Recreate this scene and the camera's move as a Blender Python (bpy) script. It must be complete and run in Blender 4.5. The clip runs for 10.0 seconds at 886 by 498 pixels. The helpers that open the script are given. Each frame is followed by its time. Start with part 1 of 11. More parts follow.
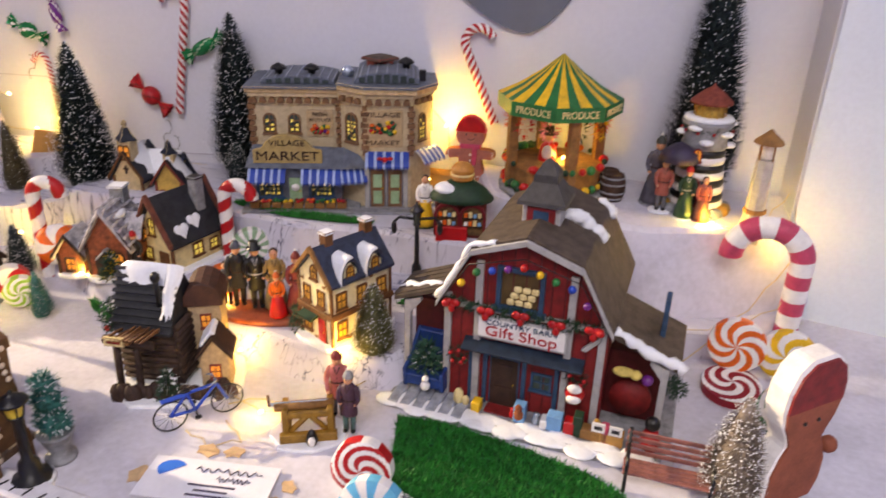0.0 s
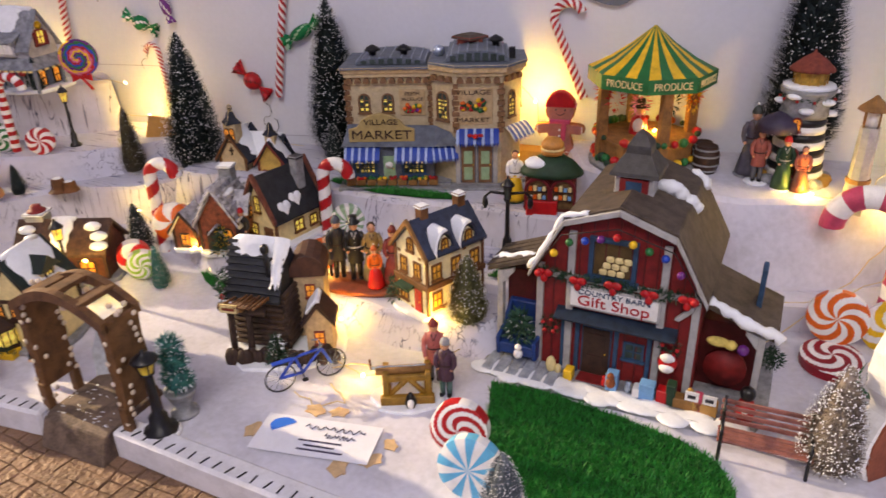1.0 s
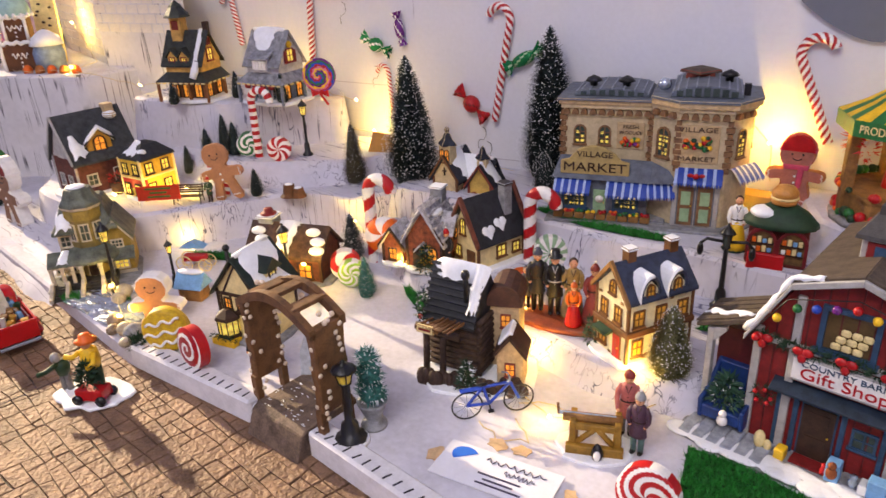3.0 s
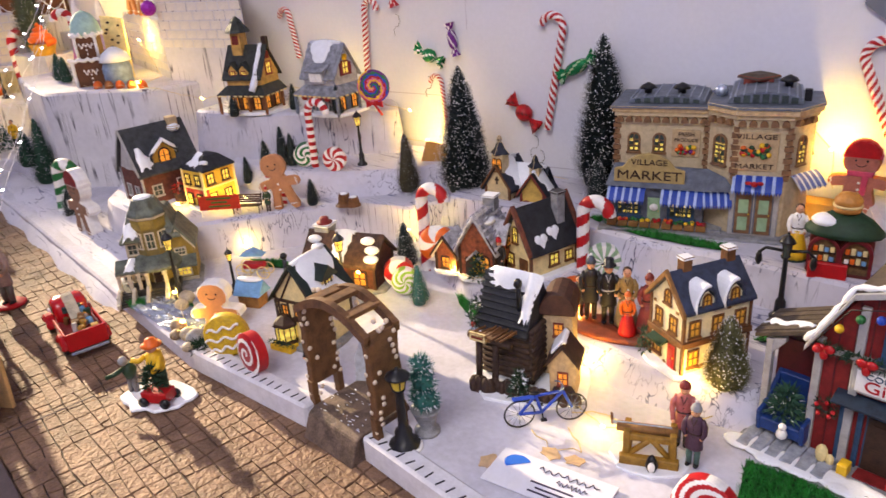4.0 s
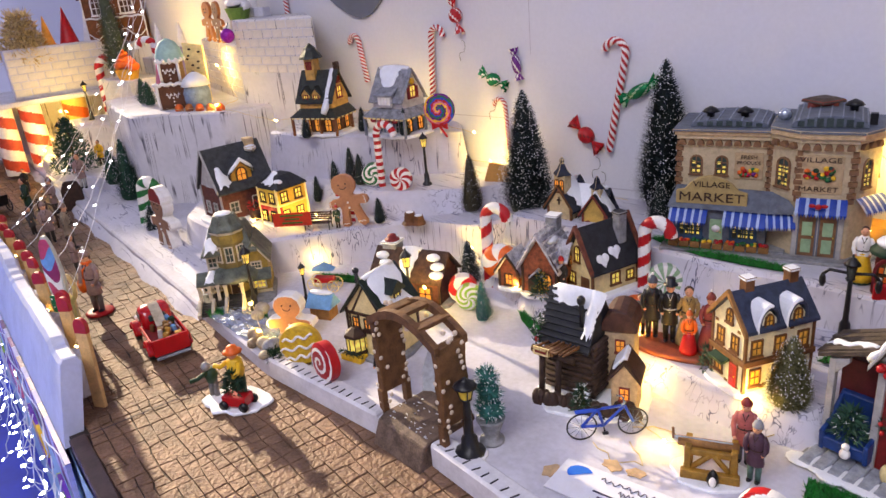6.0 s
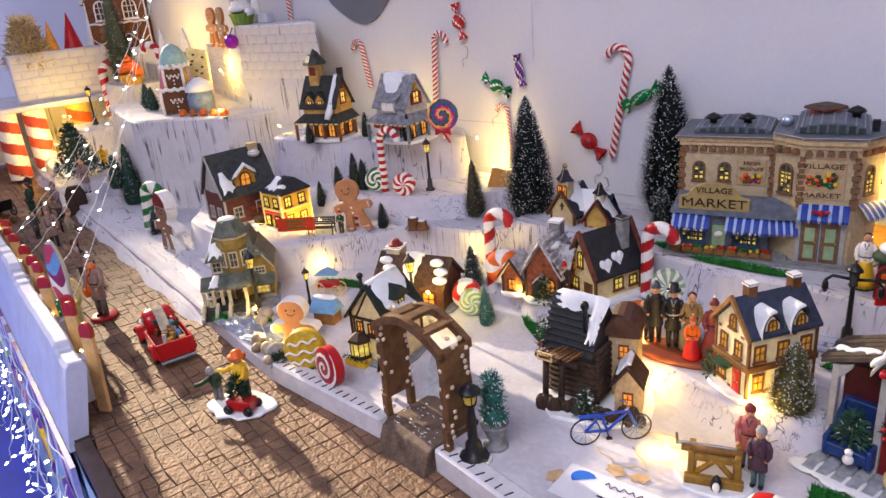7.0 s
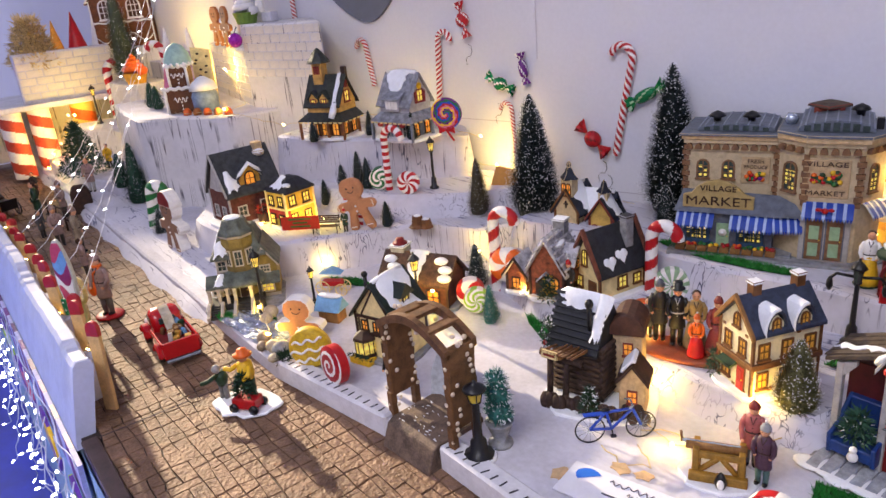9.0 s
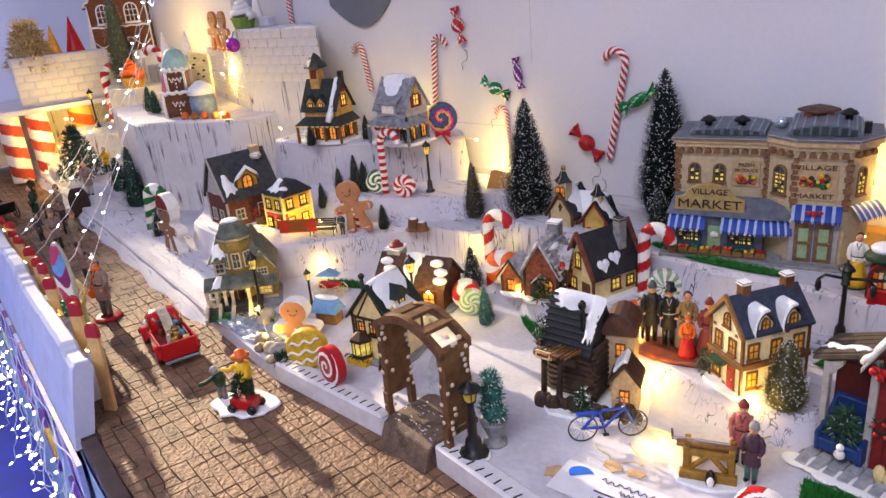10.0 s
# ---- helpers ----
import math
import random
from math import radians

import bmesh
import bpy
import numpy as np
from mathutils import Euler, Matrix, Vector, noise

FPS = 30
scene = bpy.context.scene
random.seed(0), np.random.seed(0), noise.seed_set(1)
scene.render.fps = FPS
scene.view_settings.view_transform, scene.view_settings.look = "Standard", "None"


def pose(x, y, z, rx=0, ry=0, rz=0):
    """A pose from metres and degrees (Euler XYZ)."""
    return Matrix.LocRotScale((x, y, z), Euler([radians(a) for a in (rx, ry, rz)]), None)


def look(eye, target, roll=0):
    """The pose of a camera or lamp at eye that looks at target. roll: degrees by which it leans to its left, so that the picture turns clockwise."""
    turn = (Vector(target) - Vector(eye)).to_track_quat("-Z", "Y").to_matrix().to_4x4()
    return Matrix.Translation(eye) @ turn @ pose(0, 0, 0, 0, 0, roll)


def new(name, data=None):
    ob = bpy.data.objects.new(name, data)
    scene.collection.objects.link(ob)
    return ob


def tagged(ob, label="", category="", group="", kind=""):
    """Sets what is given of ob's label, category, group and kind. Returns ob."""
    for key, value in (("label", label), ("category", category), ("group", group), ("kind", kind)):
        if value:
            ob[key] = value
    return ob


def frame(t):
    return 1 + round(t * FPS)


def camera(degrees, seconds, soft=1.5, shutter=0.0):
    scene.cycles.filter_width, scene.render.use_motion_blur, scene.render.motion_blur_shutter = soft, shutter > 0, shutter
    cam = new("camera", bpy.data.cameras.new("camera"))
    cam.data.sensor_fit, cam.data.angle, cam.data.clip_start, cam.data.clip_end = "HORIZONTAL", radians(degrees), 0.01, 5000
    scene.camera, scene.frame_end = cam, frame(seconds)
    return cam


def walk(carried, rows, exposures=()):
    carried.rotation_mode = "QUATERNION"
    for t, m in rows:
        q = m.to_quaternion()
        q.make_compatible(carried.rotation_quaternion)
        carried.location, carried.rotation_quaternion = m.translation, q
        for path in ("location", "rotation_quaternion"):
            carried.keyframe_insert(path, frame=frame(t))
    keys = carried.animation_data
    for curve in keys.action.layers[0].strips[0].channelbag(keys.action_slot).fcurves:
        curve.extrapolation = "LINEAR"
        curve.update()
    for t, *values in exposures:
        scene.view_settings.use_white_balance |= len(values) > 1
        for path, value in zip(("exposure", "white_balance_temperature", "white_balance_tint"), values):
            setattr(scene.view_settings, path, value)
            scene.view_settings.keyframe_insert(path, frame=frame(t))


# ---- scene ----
cam = camera(63.4, 10.0, shutter=0.5)
PATH = [
    (0, (-0.0063, 0.0475, 0.3653), (-0.3282, 0.8970, -0.0526), 1.58),
    (0.5, (-0.0083, 0.0459, 0.3605), (-0.3852, 0.8602, -0.0811), -0.12),
    (1, (-0.0061, 0.0251, 0.3653), (-0.4281, 0.8179, -0.0744), -1.79),
    (1.5, (-0.0161, 0.0106, 0.3739), (-0.4863, 0.7693, -0.0769), -2.98),
    (2, (-0.0200, 0.0245, 0.3697), (-0.5820, 0.7296, -0.0626), -1.53),
    (3.5, (-0.0191, 0.0375, 0.3742), (-0.6911, 0.6603, -0.0264), -3.95),
    (4, (-0.0165, 0.0329, 0.3756), (-0.7172, 0.6286, -0.0170), -4.52),
    (4.5, (-0.0102, 0.0232, 0.3800), (-0.7319, 0.5984, -0.0052), -4.96),
    (5, (-0.0062, 0.0138, 0.3833), (-0.7453, 0.5725, 0.0070), -5.22),
    (5.5, (-0.0023, 0.0087, 0.3850), (-0.7546, 0.5556, 0.0176), -5.42),
    (7, (-0.0007, 0.0020, 0.3882), (-0.7588, 0.5486, 0.0325), -5.29),
    (7.5, (-0.0019, 0.0000, 0.3895), (-0.7629, 0.5426, 0.0338), -5.53),
    (8, (-0.0011, -0.0010, 0.3884), (-0.7614, 0.5421, 0.0320), -5.42),
    (8.5, (-0.0002, -0.0010, 0.3893), (-0.7602, 0.5408, 0.0303), -5.39),
    (9, (0.0000, 0.0000, 0.3900), (-0.7600, 0.5421, 0.0316), -5.50),
    (9.5, (0.0047, -0.0011, 0.3913), (-0.7547, 0.5431, 0.0347), -5.53),
    (10, (0.0092, -0.0052, 0.3920), (-0.7493, 0.5420, 0.0382), -5.41),
]
walk(cam, [(t, look(eye, target, roll)) for t, eye, target, roll in PATH],
     exposures=[(0, -0.04, 7700, 10), (1, -0.16, 7700, 10), (1.5, -0.14, 7700, 10), (2, -0.03, 7650, 10), (3.5, 0.06, 7350, 10), (4.5, 0.1, 7150, 10), (5.5, 0.0, 6850, 10), (7, -0.02, 6800, 9), (10, -0.02, 6750, 9)])

# ---------------------------------------------------------------- light
def lin(h):
    """hex colour to linear rgb"""
    v = [int(h[i:i + 2], 16) / 255 for i in (0, 2, 4)]
    return tuple(c / 12.92 if c <= 0.04045 else ((c + 0.055) / 1.055) ** 2.4 for c in v)


world = bpy.data.worlds.new("room_air")
scene.world = world
world.use_nodes = True
world.node_tree.nodes["Background"].inputs[0].default_value = (0.75, 0.74, 0.89, 1)
world.node_tree.nodes["Background"].inputs[1].default_value = 0.42


def lamp(name, kind, m, energy, colour, size=0.1, size_y=None):
    d = bpy.data.lights.new(name, kind)
    d.energy, d.color = energy, colour
    if kind == "AREA":
        d.shape, d.size, d.size_y = "RECTANGLE", size, size_y or size
    else:
        d.shadow_soft_size = size
    ob = new(name, d)
    ob.matrix_world = m
    return ob


# a warm hall spotlight far along the road, and pale fill light from the ceiling
spot = lamp("hall_spotlight", "SPOT", look((-4.9, 0.29, 1.56), (-0.2, 0.33, 0.06)), 2400.0, (1.0, 0.82, 0.58), 0.05)
spot.data.spot_size, spot.data.spot_blend = math.radians(13.5), 1.0
lamp("ceiling_fill", "AREA", pose(0.25, -1.05, 1.8), 46.0, (0.90, 0.88, 0.985), 1.7, 1.0)
# unseen second lamp, added to brighten the far wall and castle
lamp("ceiling_fill", "AREA", pose(-4.6, -0.6, 1.8), 42.0, (0.88, 0.88, 1.0), 1.2, 0.4)

# ---------------------------------------------------------------- materials
MATS = {}


def mat(name, colour, rough=0.6, metal=0.0, var=0.16, scale=90.0, bump=0.25, spec=0.4, emit=0.0, coat=0.0, alt=None, grain=6.0):
    """a painted or natural surface: two sizes of mottling and a fine relief"""
    if name in MATS:
        return MATS[name]
    m = bpy.data.materials.new(name)
    m.use_nodes = True
    nt = m.node_tree
    b = nt.nodes["Principled BSDF"]
    c = lin(colour) if isinstance(colour, str) else colour
    n1, n2 = nt.nodes.new("ShaderNodeTexNoise"), nt.nodes.new("ShaderNodeTexNoise")
    tc = nt.nodes.new("ShaderNodeTexCoord")
    n1.inputs["Scale"].default_value, n2.inputs["Scale"].default_value = scale, scale * grain
    n1.inputs["Detail"].default_value = 4
    add = nt.nodes.new("ShaderNodeMath")
    add.operation = "MULTIPLY_ADD"
    add.inputs[1].default_value, = (0.45,)
    ramp = nt.nodes.new("ShaderNodeValToRGB")
    a = lin(alt) if alt else tuple(x * (1 - var * 2.2) for x in c)
    top = c if alt else tuple(min(1, x * (1 + var)) for x in c)
    ramp.color_ramp.elements[0].position, ramp.color_ramp.elements[1].position = 0.42, 0.88
    ramp.color_ramp.elements[0].color, ramp.color_ramp.elements[1].color = (*a, 1), (*top, 1)
    nt.links.new(tc.outputs["Object"], n1.inputs["Vector"])
    nt.links.new(tc.outputs["Object"], n2.inputs["Vector"])
    nt.links.new(n2.outputs["Fac"], add.inputs[0])
    nt.links.new(n1.outputs["Fac"], add.inputs[2])
    nt.links.new(add.outputs[0], ramp.inputs["Fac"])
    nt.links.new(ramp.outputs["Color"], b.inputs["Base Color"])
    if bump:
        bp = nt.nodes.new("ShaderNodeBump")
        bp.inputs["Strength"].default_value, bp.inputs["Distance"].default_value = bump, 0.001
        nt.links.new(add.outputs[0], bp.inputs["Height"])
        nt.links.new(bp.outputs["Normal"], b.inputs["Normal"])
    b.inputs["Roughness"].default_value, b.inputs["Metallic"].default_value = rough, metal
    b.inputs["Specular IOR Level"].default_value, b.inputs["Coat Weight"].default_value = spec, coat
    if emit:
        nt.links.new(ramp.outputs["Color"], b.inputs["Emission Color"])
        b.inputs["Emission Strength"].default_value = emit
    MATS[name] = m
    return m


def streaked(name, base, ink, scale=26.0, width=0.035, stretch=(1, 1, 0.16), rough=0.75, bump=0.4):
    """painted foam with thin dark brush strokes that run down it"""
    m = mat(name, base, rough, var=0.06, scale=14, bump=bump, grain=9)
    nt = m.node_tree
    b = nt.nodes["Principled BSDF"]
    tc, mp = nt.nodes.new("ShaderNodeTexCoord"), nt.nodes.new("ShaderNodeMapping")
    mp.inputs["Scale"].default_value = stretch
    w = nt.nodes.new("ShaderNodeTexNoise")
    w.inputs["Scale"].default_value, w.inputs["Detail"].default_value = scale, 2.0
    w.inputs["Distortion"].default_value = 0.6
    sub, ab, ramp = nt.nodes.new("ShaderNodeMath"), nt.nodes.new("ShaderNodeMath"), nt.nodes.new("ShaderNodeValToRGB")
    sub.operation, ab.operation = "SUBTRACT", "ABSOLUTE"
    sub.inputs[1].default_value = 0.5
    ramp.color_ramp.elements[0].position, ramp.color_ramp.elements[1].position = width * 0.25, width
    ramp.color_ramp.elements[0].color, ramp.color_ramp.elements[1].color = (1, 1, 1, 1), (0, 0, 0, 1)
    patch = nt.nodes.new("ShaderNodeTexNoise")
    patch.inputs["Scale"].default_value = 22.0
    pr = nt.nodes.new("ShaderNodeValToRGB")
    pr.color_ramp.elements[0].position, pr.color_ramp.elements[1].position = 0.42, 0.6
    mul = nt.nodes.new("ShaderNodeMath")
    mul.operation = "MULTIPLY"
    mix = nt.nodes.new("ShaderNodeMix")
    mix.data_type = "RGBA"
    old = b.inputs["Base Color"].links[0].from_socket
    nt.links.new(tc.outputs["Object"], mp.inputs["Vector"])
    nt.links.new(mp.outputs["Vector"], w.inputs["Vector"])
    nt.links.new(tc.outputs["Object"], patch.inputs["Vector"])
    nt.links.new(w.outputs["Fac"], sub.inputs[0])
    nt.links.new(sub.outputs[0], ab.inputs[0])
    nt.links.new(ab.outputs[0], ramp.inputs["Fac"])
    nt.links.new(patch.outputs["Fac"], pr.inputs["Fac"])
    nt.links.new(ramp.outputs["Color"], mul.inputs[0])
    nt.links.new(pr.outputs["Color"], mul.inputs[1])
    nt.links.new(mul.outputs[0], mix.inputs["Factor"])
    nt.links.new(old, mix.inputs["A"])
    mix.inputs["B"].default_value = (*lin(ink), 1)
    nt.links.new(mix.outputs["Result"], b.inputs["Base Color"])
    return m


snow = mat("snow_foam", "cbcad6", 0.8, var=0.11, scale=16, bump=0.6, grain=11)
snow_edge = streaked("snow_face", "c8c7d4", "50506a", scale=95, width=0.022, stretch=(1, 1, 0.06))
snow_brushed = streaked("snow_brushed", "cbcad6", "70728c", scale=70, width=0.020, stretch=(0.10, 1, 0.3))
castle_face = streaked("castle_face", "cfcdd2", "5c5960", scale=60, width=0.026, stretch=(1, 1, 0.05))
wall_paint = mat("wall_paint", "d9dae3", 0.7, var=0.03, scale=3, bump=0.08, grain=60)
hall_paint = mat("hall_paint", "dedde4", 0.8, var=0.05, scale=3, bump=0.08, grain=60)
wall_front = mat("wall_front_paint", "e2eaf0", 0.7, var=0.04, scale=4, bump=0.08, grain=60)
grey_paint = mat("grey_paint", "6f7480", 0.8, var=0.05, scale=12, bump=0.15)
cream_brick = mat("cream_brick", "d9d3cb", 0.8, var=0.06, scale=60, bump=0.4)
card_brown = mat("cardboard", "b98b4e", 0.85, var=0.1, scale=40, bump=0.2)
kerb_white = mat("kerb_white", "d6d5dc", 0.7, var=0.08, scale=60, bump=0.5)
ink_black = mat("ink_black", "2a2930", 0.7, var=0.2)
black = mat("black_paint", "17171a", 0.35, var=0.2, scale=120)
white = mat("white_paint", "ece9e6", 0.5, var=0.06, scale=120)
red = mat("red_paint", "b3161d", 0.4, var=0.12, scale=120)
dark_red = mat("barn_red", "7d1f1f", 0.6, var=0.18, scale=160)
maroon = mat("maroon_paint", "5a1a1c", 0.55, var=0.2, scale=140)
green = mat("green_paint", "1f6a37", 0.45, var=0.15, scale=120)
dark_green = mat("dark_green", "1d3a26", 0.6, var=0.2, scale=140)
yellow = mat("yellow_paint", "e8b92c", 0.5, var=0.12, scale=120)
orange = mat("orange_paint", "e0651c", 0.45, var=0.12, scale=120)
blue = mat("blue_paint", "1f45b0", 0.4, var=0.15, scale=120)
pale_blue = mat("pale_blue", "6fa0cf", 0.5, var=0.12, scale=120)
purple = mat("purple_gloss", "6a2a7a", 0.25, var=0.12, scale=90)
pink = mat("pink_paint", "d4718e", 0.5, var=0.12, scale=120)
rose = mat("rose_stripe", "c04764", 0.5, var=0.12, scale=120)
skin = mat("ceramic_skin", "d39a78", 0.5, var=0.1, scale=160)
ginger = mat("gingerbread_brown", "a8683a", 0.7, var=0.14, scale=70)
brown = mat("brown_wood", "6b4526", 0.65, var=0.25, scale=90)
tan_brown = mat("tan_brown", "8a6236", 0.7, var=0.22, scale=110)
dark_brown = mat("dark_brown", "3a261c", 0.65, var=0.28, scale=120)
log_dark = mat("log_dark", "3b2a22", 0.75, var=0.35, scale=150, bump=0.7)
roof_brown = mat("barn_roof_brown", "51453b", 0.75, var=0.25, scale=110, bump=0.5)
roof_black = mat("roof_black", "26282d", 0.55, var=0.3, scale=140)
roof_grey = mat("roof_grey", "5f6673", 0.5, var=0.2, scale=140)
roof_blue = mat("roof_blue_grey", "30384d", 0.5, var=0.25, scale=140)
stone_tan = mat("stone_tan", "b9a07c", 0.75, var=0.15, scale=200, bump=0.6)
stone_pale = mat("stone_pale", "bfae8e", 0.75, var=0.1, scale=220, bump=0.6)
stone_grey = mat("stone_grey", "8b8c90", 0.8, var=0.2, scale=160, bump=0.7)
quoin = mat("quoin_brown", "7b5a3f", 0.75, var=0.2, scale=200, bump=0.6)
plaster = mat("plaster_cream", "e3cf96", 0.65, var=0.12, scale=130)
ochre = mat("ochre_wall", "b98b3a", 0.65, var=0.2, scale=130)
yellow_wall = mat("yellow_wall", "c9a640", 0.55, var=0.12, scale=130)
brick_red = mat("brick_red", "7e3b2f", 0.75, var=0.2, scale=200, bump=0.6)
slate_blue = mat("slate_blue_trim", "2c4763", 0.5, var=0.2, scale=140)
grey_trim = mat("grey_trim", "a9a7a6", 0.6, var=0.12, scale=140)
green_panel = mat("green_panel", "8fae8a", 0.5, var=0.12, scale=140)
glaze_snow = mat("glazed_snow", "eef1f6", 0.35, var=0.05, scale=70, bump=0.3)
needle = mat("needle_dark", "1c2b2c", 0.7, var=0.3, scale=200, bump=0)
needle_green = mat("needle_green", "274b3a", 0.7, var=0.3, scale=200, bump=0)
needle_teal = mat("needle_teal", "2f6a63", 0.7, var=0.3, scale=200, bump=0)
needle_frost = mat("needle_frost", "8d8178", 0.7, var=0.25, scale=200, bump=0)
grass_green = mat("grass_green", "1d7a2c", 0.6, var=0.3, scale=200, bump=0)
grass_base = mat("grass_mat", "0f3d17", 0.9, var=0.3, scale=200)
rock = mat("river_rock", "8c7b66", 0.55, var=0.25, scale=90, bump=0.3)
silver = mat("silver_foil", "b9c4d2", 0.25, metal=0.7, var=0.2, scale=60, bump=0.8)
wire_clear = mat("wire_clear", "c9b48a", 0.35, var=0.1, scale=200, bump=0)
wire_green = mat("wire_dark", "3a3f33", 0.4, var=0.1, scale=200, bump=0)
wire_white = mat("wire_white", "d5d8e6", 0.4, var=0.05, scale=200, bump=0)
wood_stick = mat("wood_stick", "d2ab74", 0.65, var=0.15, scale=90)
bench_wood = mat("bench_wood", "8f5a50", 0.55, var=0.25, scale=130)
paper = mat("card_paper", "e3e4ee", 0.5, var=0.03, scale=60, bump=0)
gold_lit = mat("lit_window", "f2c860", 0.5, var=0.35, scale=190, bump=0, emit=0.65)
glow_dim = mat("dim_amber_pane", "c9943c", 0.3, var=0.4, scale=230, bump=0, emit=0.22)
amber_lit = mat("lit_amber", "f09038", 0.5, var=0.35, scale=190, bump=0, emit=0.7)
awning_blue = mat("awning_blue", "1b3f9c", 0.5, var=0.15, scale=120)
dim_window = mat("dim_window", "3f4a46", 0.15, var=0.3, scale=150, bump=0)
bulb_warm = mat("bulb_warm", "ffd98a", 0.4, var=0.0, bump=0, emit=14.0)
bulb_white = mat("bulb_white", "eef0ff", 0.4, var=0.0, bump=0, emit=9.0)
# the cold blue light on the floor is put into this base colour
floor_blue_lit = mat("floor_blue_lit", "0d2bb4", 0.4, var=0.15, scale=5)


def pressed_stone():
    """copper-brown pressed paving, leathery lumps with a slight metallic sheen"""
    m = mat("pressed_paving", "7f6350", 0.6, var=0.26, scale=26, bump=0.85, grain=16)
    nt = m.node_tree
    b = nt.nodes["Principled BSDF"]
    tc, lump, lb = nt.nodes.new("ShaderNodeTexCoord"), nt.nodes.new("ShaderNodeTexNoise"), nt.nodes.new("ShaderNodeBump")
    lump.inputs["Scale"].default_value, lump.inputs["Detail"].default_value = 220.0, 3.0
    lb.inputs["Strength"].default_value, lb.inputs["Distance"].default_value = 1.0, 0.0026
    nt.links.new(tc.outputs["Object"], lump.inputs["Vector"])
    nt.links.new(lump.outputs["Fac"], lb.inputs["Height"])
    nt.links.new(b.inputs["Normal"].links[0].from_socket, lb.inputs["Normal"])
    nt.links.new(lb.outputs["Normal"], b.inputs["Normal"])
    b.inputs["Metallic"].default_value = 0.08
    b.inputs["Specular IOR Level"].default_value = 0.32
    return m


paving = pressed_stone()


# ---------------------------------------------------------------- mesh building
class Shape:
    """gathers faces of several materials into one mesh"""

    def __init__(self):
        self.v, self.f, self.k, self.m, self.now, self.smooth = [], [], [], [], 0, []
        self.t = Matrix.Identity(4)

    def use(self, material):
        if material not in self.m:
            self.m.append(material)
        self.now = self.m.index(material)
        return self

    def at(self, m=None):
        self.t = m or Matrix.Identity(4)
        return self

    def add(self, verts, faces, smooth=False):
        o = len(self.v)
        self.v += [tuple(self.t @ Vector(p)) for p in verts]
        for f in faces:
            self.f.append([o + i for i in f])
            self.k.append(self.now)
            self.smooth.append(smooth)
        return self

    def box(self, x0, x1, y0, y1, z0, z1):
        return self.add([(x0, y0, z0), (x1, y0, z0), (x1, y1, z0), (x0, y1, z0), (x0, y0, z1), (x1, y0, z1), (x1, y1, z1), (x0, y1, z1)],
                        [(0, 3, 2, 1), (4, 5, 6, 7), (0, 1, 5, 4), (1, 2, 6, 5), (2, 3, 7, 6), (3, 0, 4, 7)])

    def block(self, c, s):
        return self.box(c[0] - s[0] / 2, c[0] + s[0] / 2, c[1] - s[1] / 2, c[1] + s[1] / 2, c[2] - s[2] / 2, c[2] + s[2] / 2)

    def prism(self, pts, a, b, axis="z"):
        """a flat outline pushed from a to b along an axis; for x the outline is (y, z), for y it is (x, z)"""
        put = {"z": lambda p, h: (p[0], p[1], h), "y": lambda p, h: (p[0], h, p[1]), "x": lambda p, h: (h, p[0], p[1])}[axis]
        n = len(pts)
        return self.add([put(p, a) for p in pts] + [put(p, b) for p in pts],
                        [list(range(n))[::-1], list(range(n, 2 * n))] + [(i, (i + 1) % n, n + (i + 1) % n, n + i) for i in range(n)])

    def lathe(self, prof, n=16, c=(0, 0, 0), smooth=True, squash=1.0):
        vs, fs = [], []
        for r, z in prof:
            for i in range(n):
                a = 2 * math.pi * i / n
                vs.append((c[0] + r * math.cos(a), c[1] + squash * r * math.sin(a), c[2] + z))
        for j in range(len(prof) - 1):
            for i in range(n):
                fs.append((j * n + i, j * n + (i + 1) % n, (j + 1) * n + (i + 1) % n, (j + 1) * n + i))
        fs.append(list(range(n))[::-1])
        fs.append([(len(prof) - 1) * n + i for i in range(n)])
        return self.add(vs, fs, smooth)

    def ball(self, c, r, n=10):
        r = (r, r, r) if not isinstance(r, tuple) else r
        vs, fs = [], []
        m = n // 2 + 1
        for j in range(m + 1):
            p = math.pi * j / m
            for i in range(n):
                a = 2 * math.pi * i / n
                vs.append((c[0] + r[0] * math.sin(p) * math.cos(a), c[1] + r[1] * math.sin(p) * math.sin(a), c[2] - r[2] * math.cos(p)))
        for j in range(m):
            for i in range(n):
                fs.append((j * n + i, j * n + (i + 1) % n, (j + 1) * n + (i + 1) % n, (j + 1) * n + i))
        return self.add(vs, fs, True)

    def tube(self, path, r, n=8, pick=None):
        """a round rod along a path; pick(j, i) may choose the material of each facet"""
        pts = [Vector(p) for p in path]
        rs = r if isinstance(r, (list, tuple)) else [r] * len(pts)
        vs, fs, up = [], [], None
        for j, p in enumerate(pts):
            d = (pts[min(j + 1, len(pts) - 1)] - pts[max(j - 1, 0)]).normalized()
            if up is None:
                up = d.orthogonal().normalized()
            up = (up - d * up.dot(d)).normalized()
            side = d.cross(up)
            for i in range(n):
                a = 2 * math.pi * i / n
                vs.append(p + (up * math.cos(a) + side * math.sin(a)) * rs[j])
        base = len(self.f)
        for j in range(len(pts) - 1):
            for i in range(n):
                fs.append((j * n + i, j * n + (i + 1) % n, (j + 1) * n + (i + 1) % n, (j + 1) * n + i))
        fs += [list(range(n))[::-1], [(len(pts) - 1) * n + i for i in range(n)]]
        self.add(vs, fs, True)
        if pick:
            for j in range(len(pts) - 1):
                for i in range(n):
                    self.k[base + j * n + i] = pick(j, i)
        return self

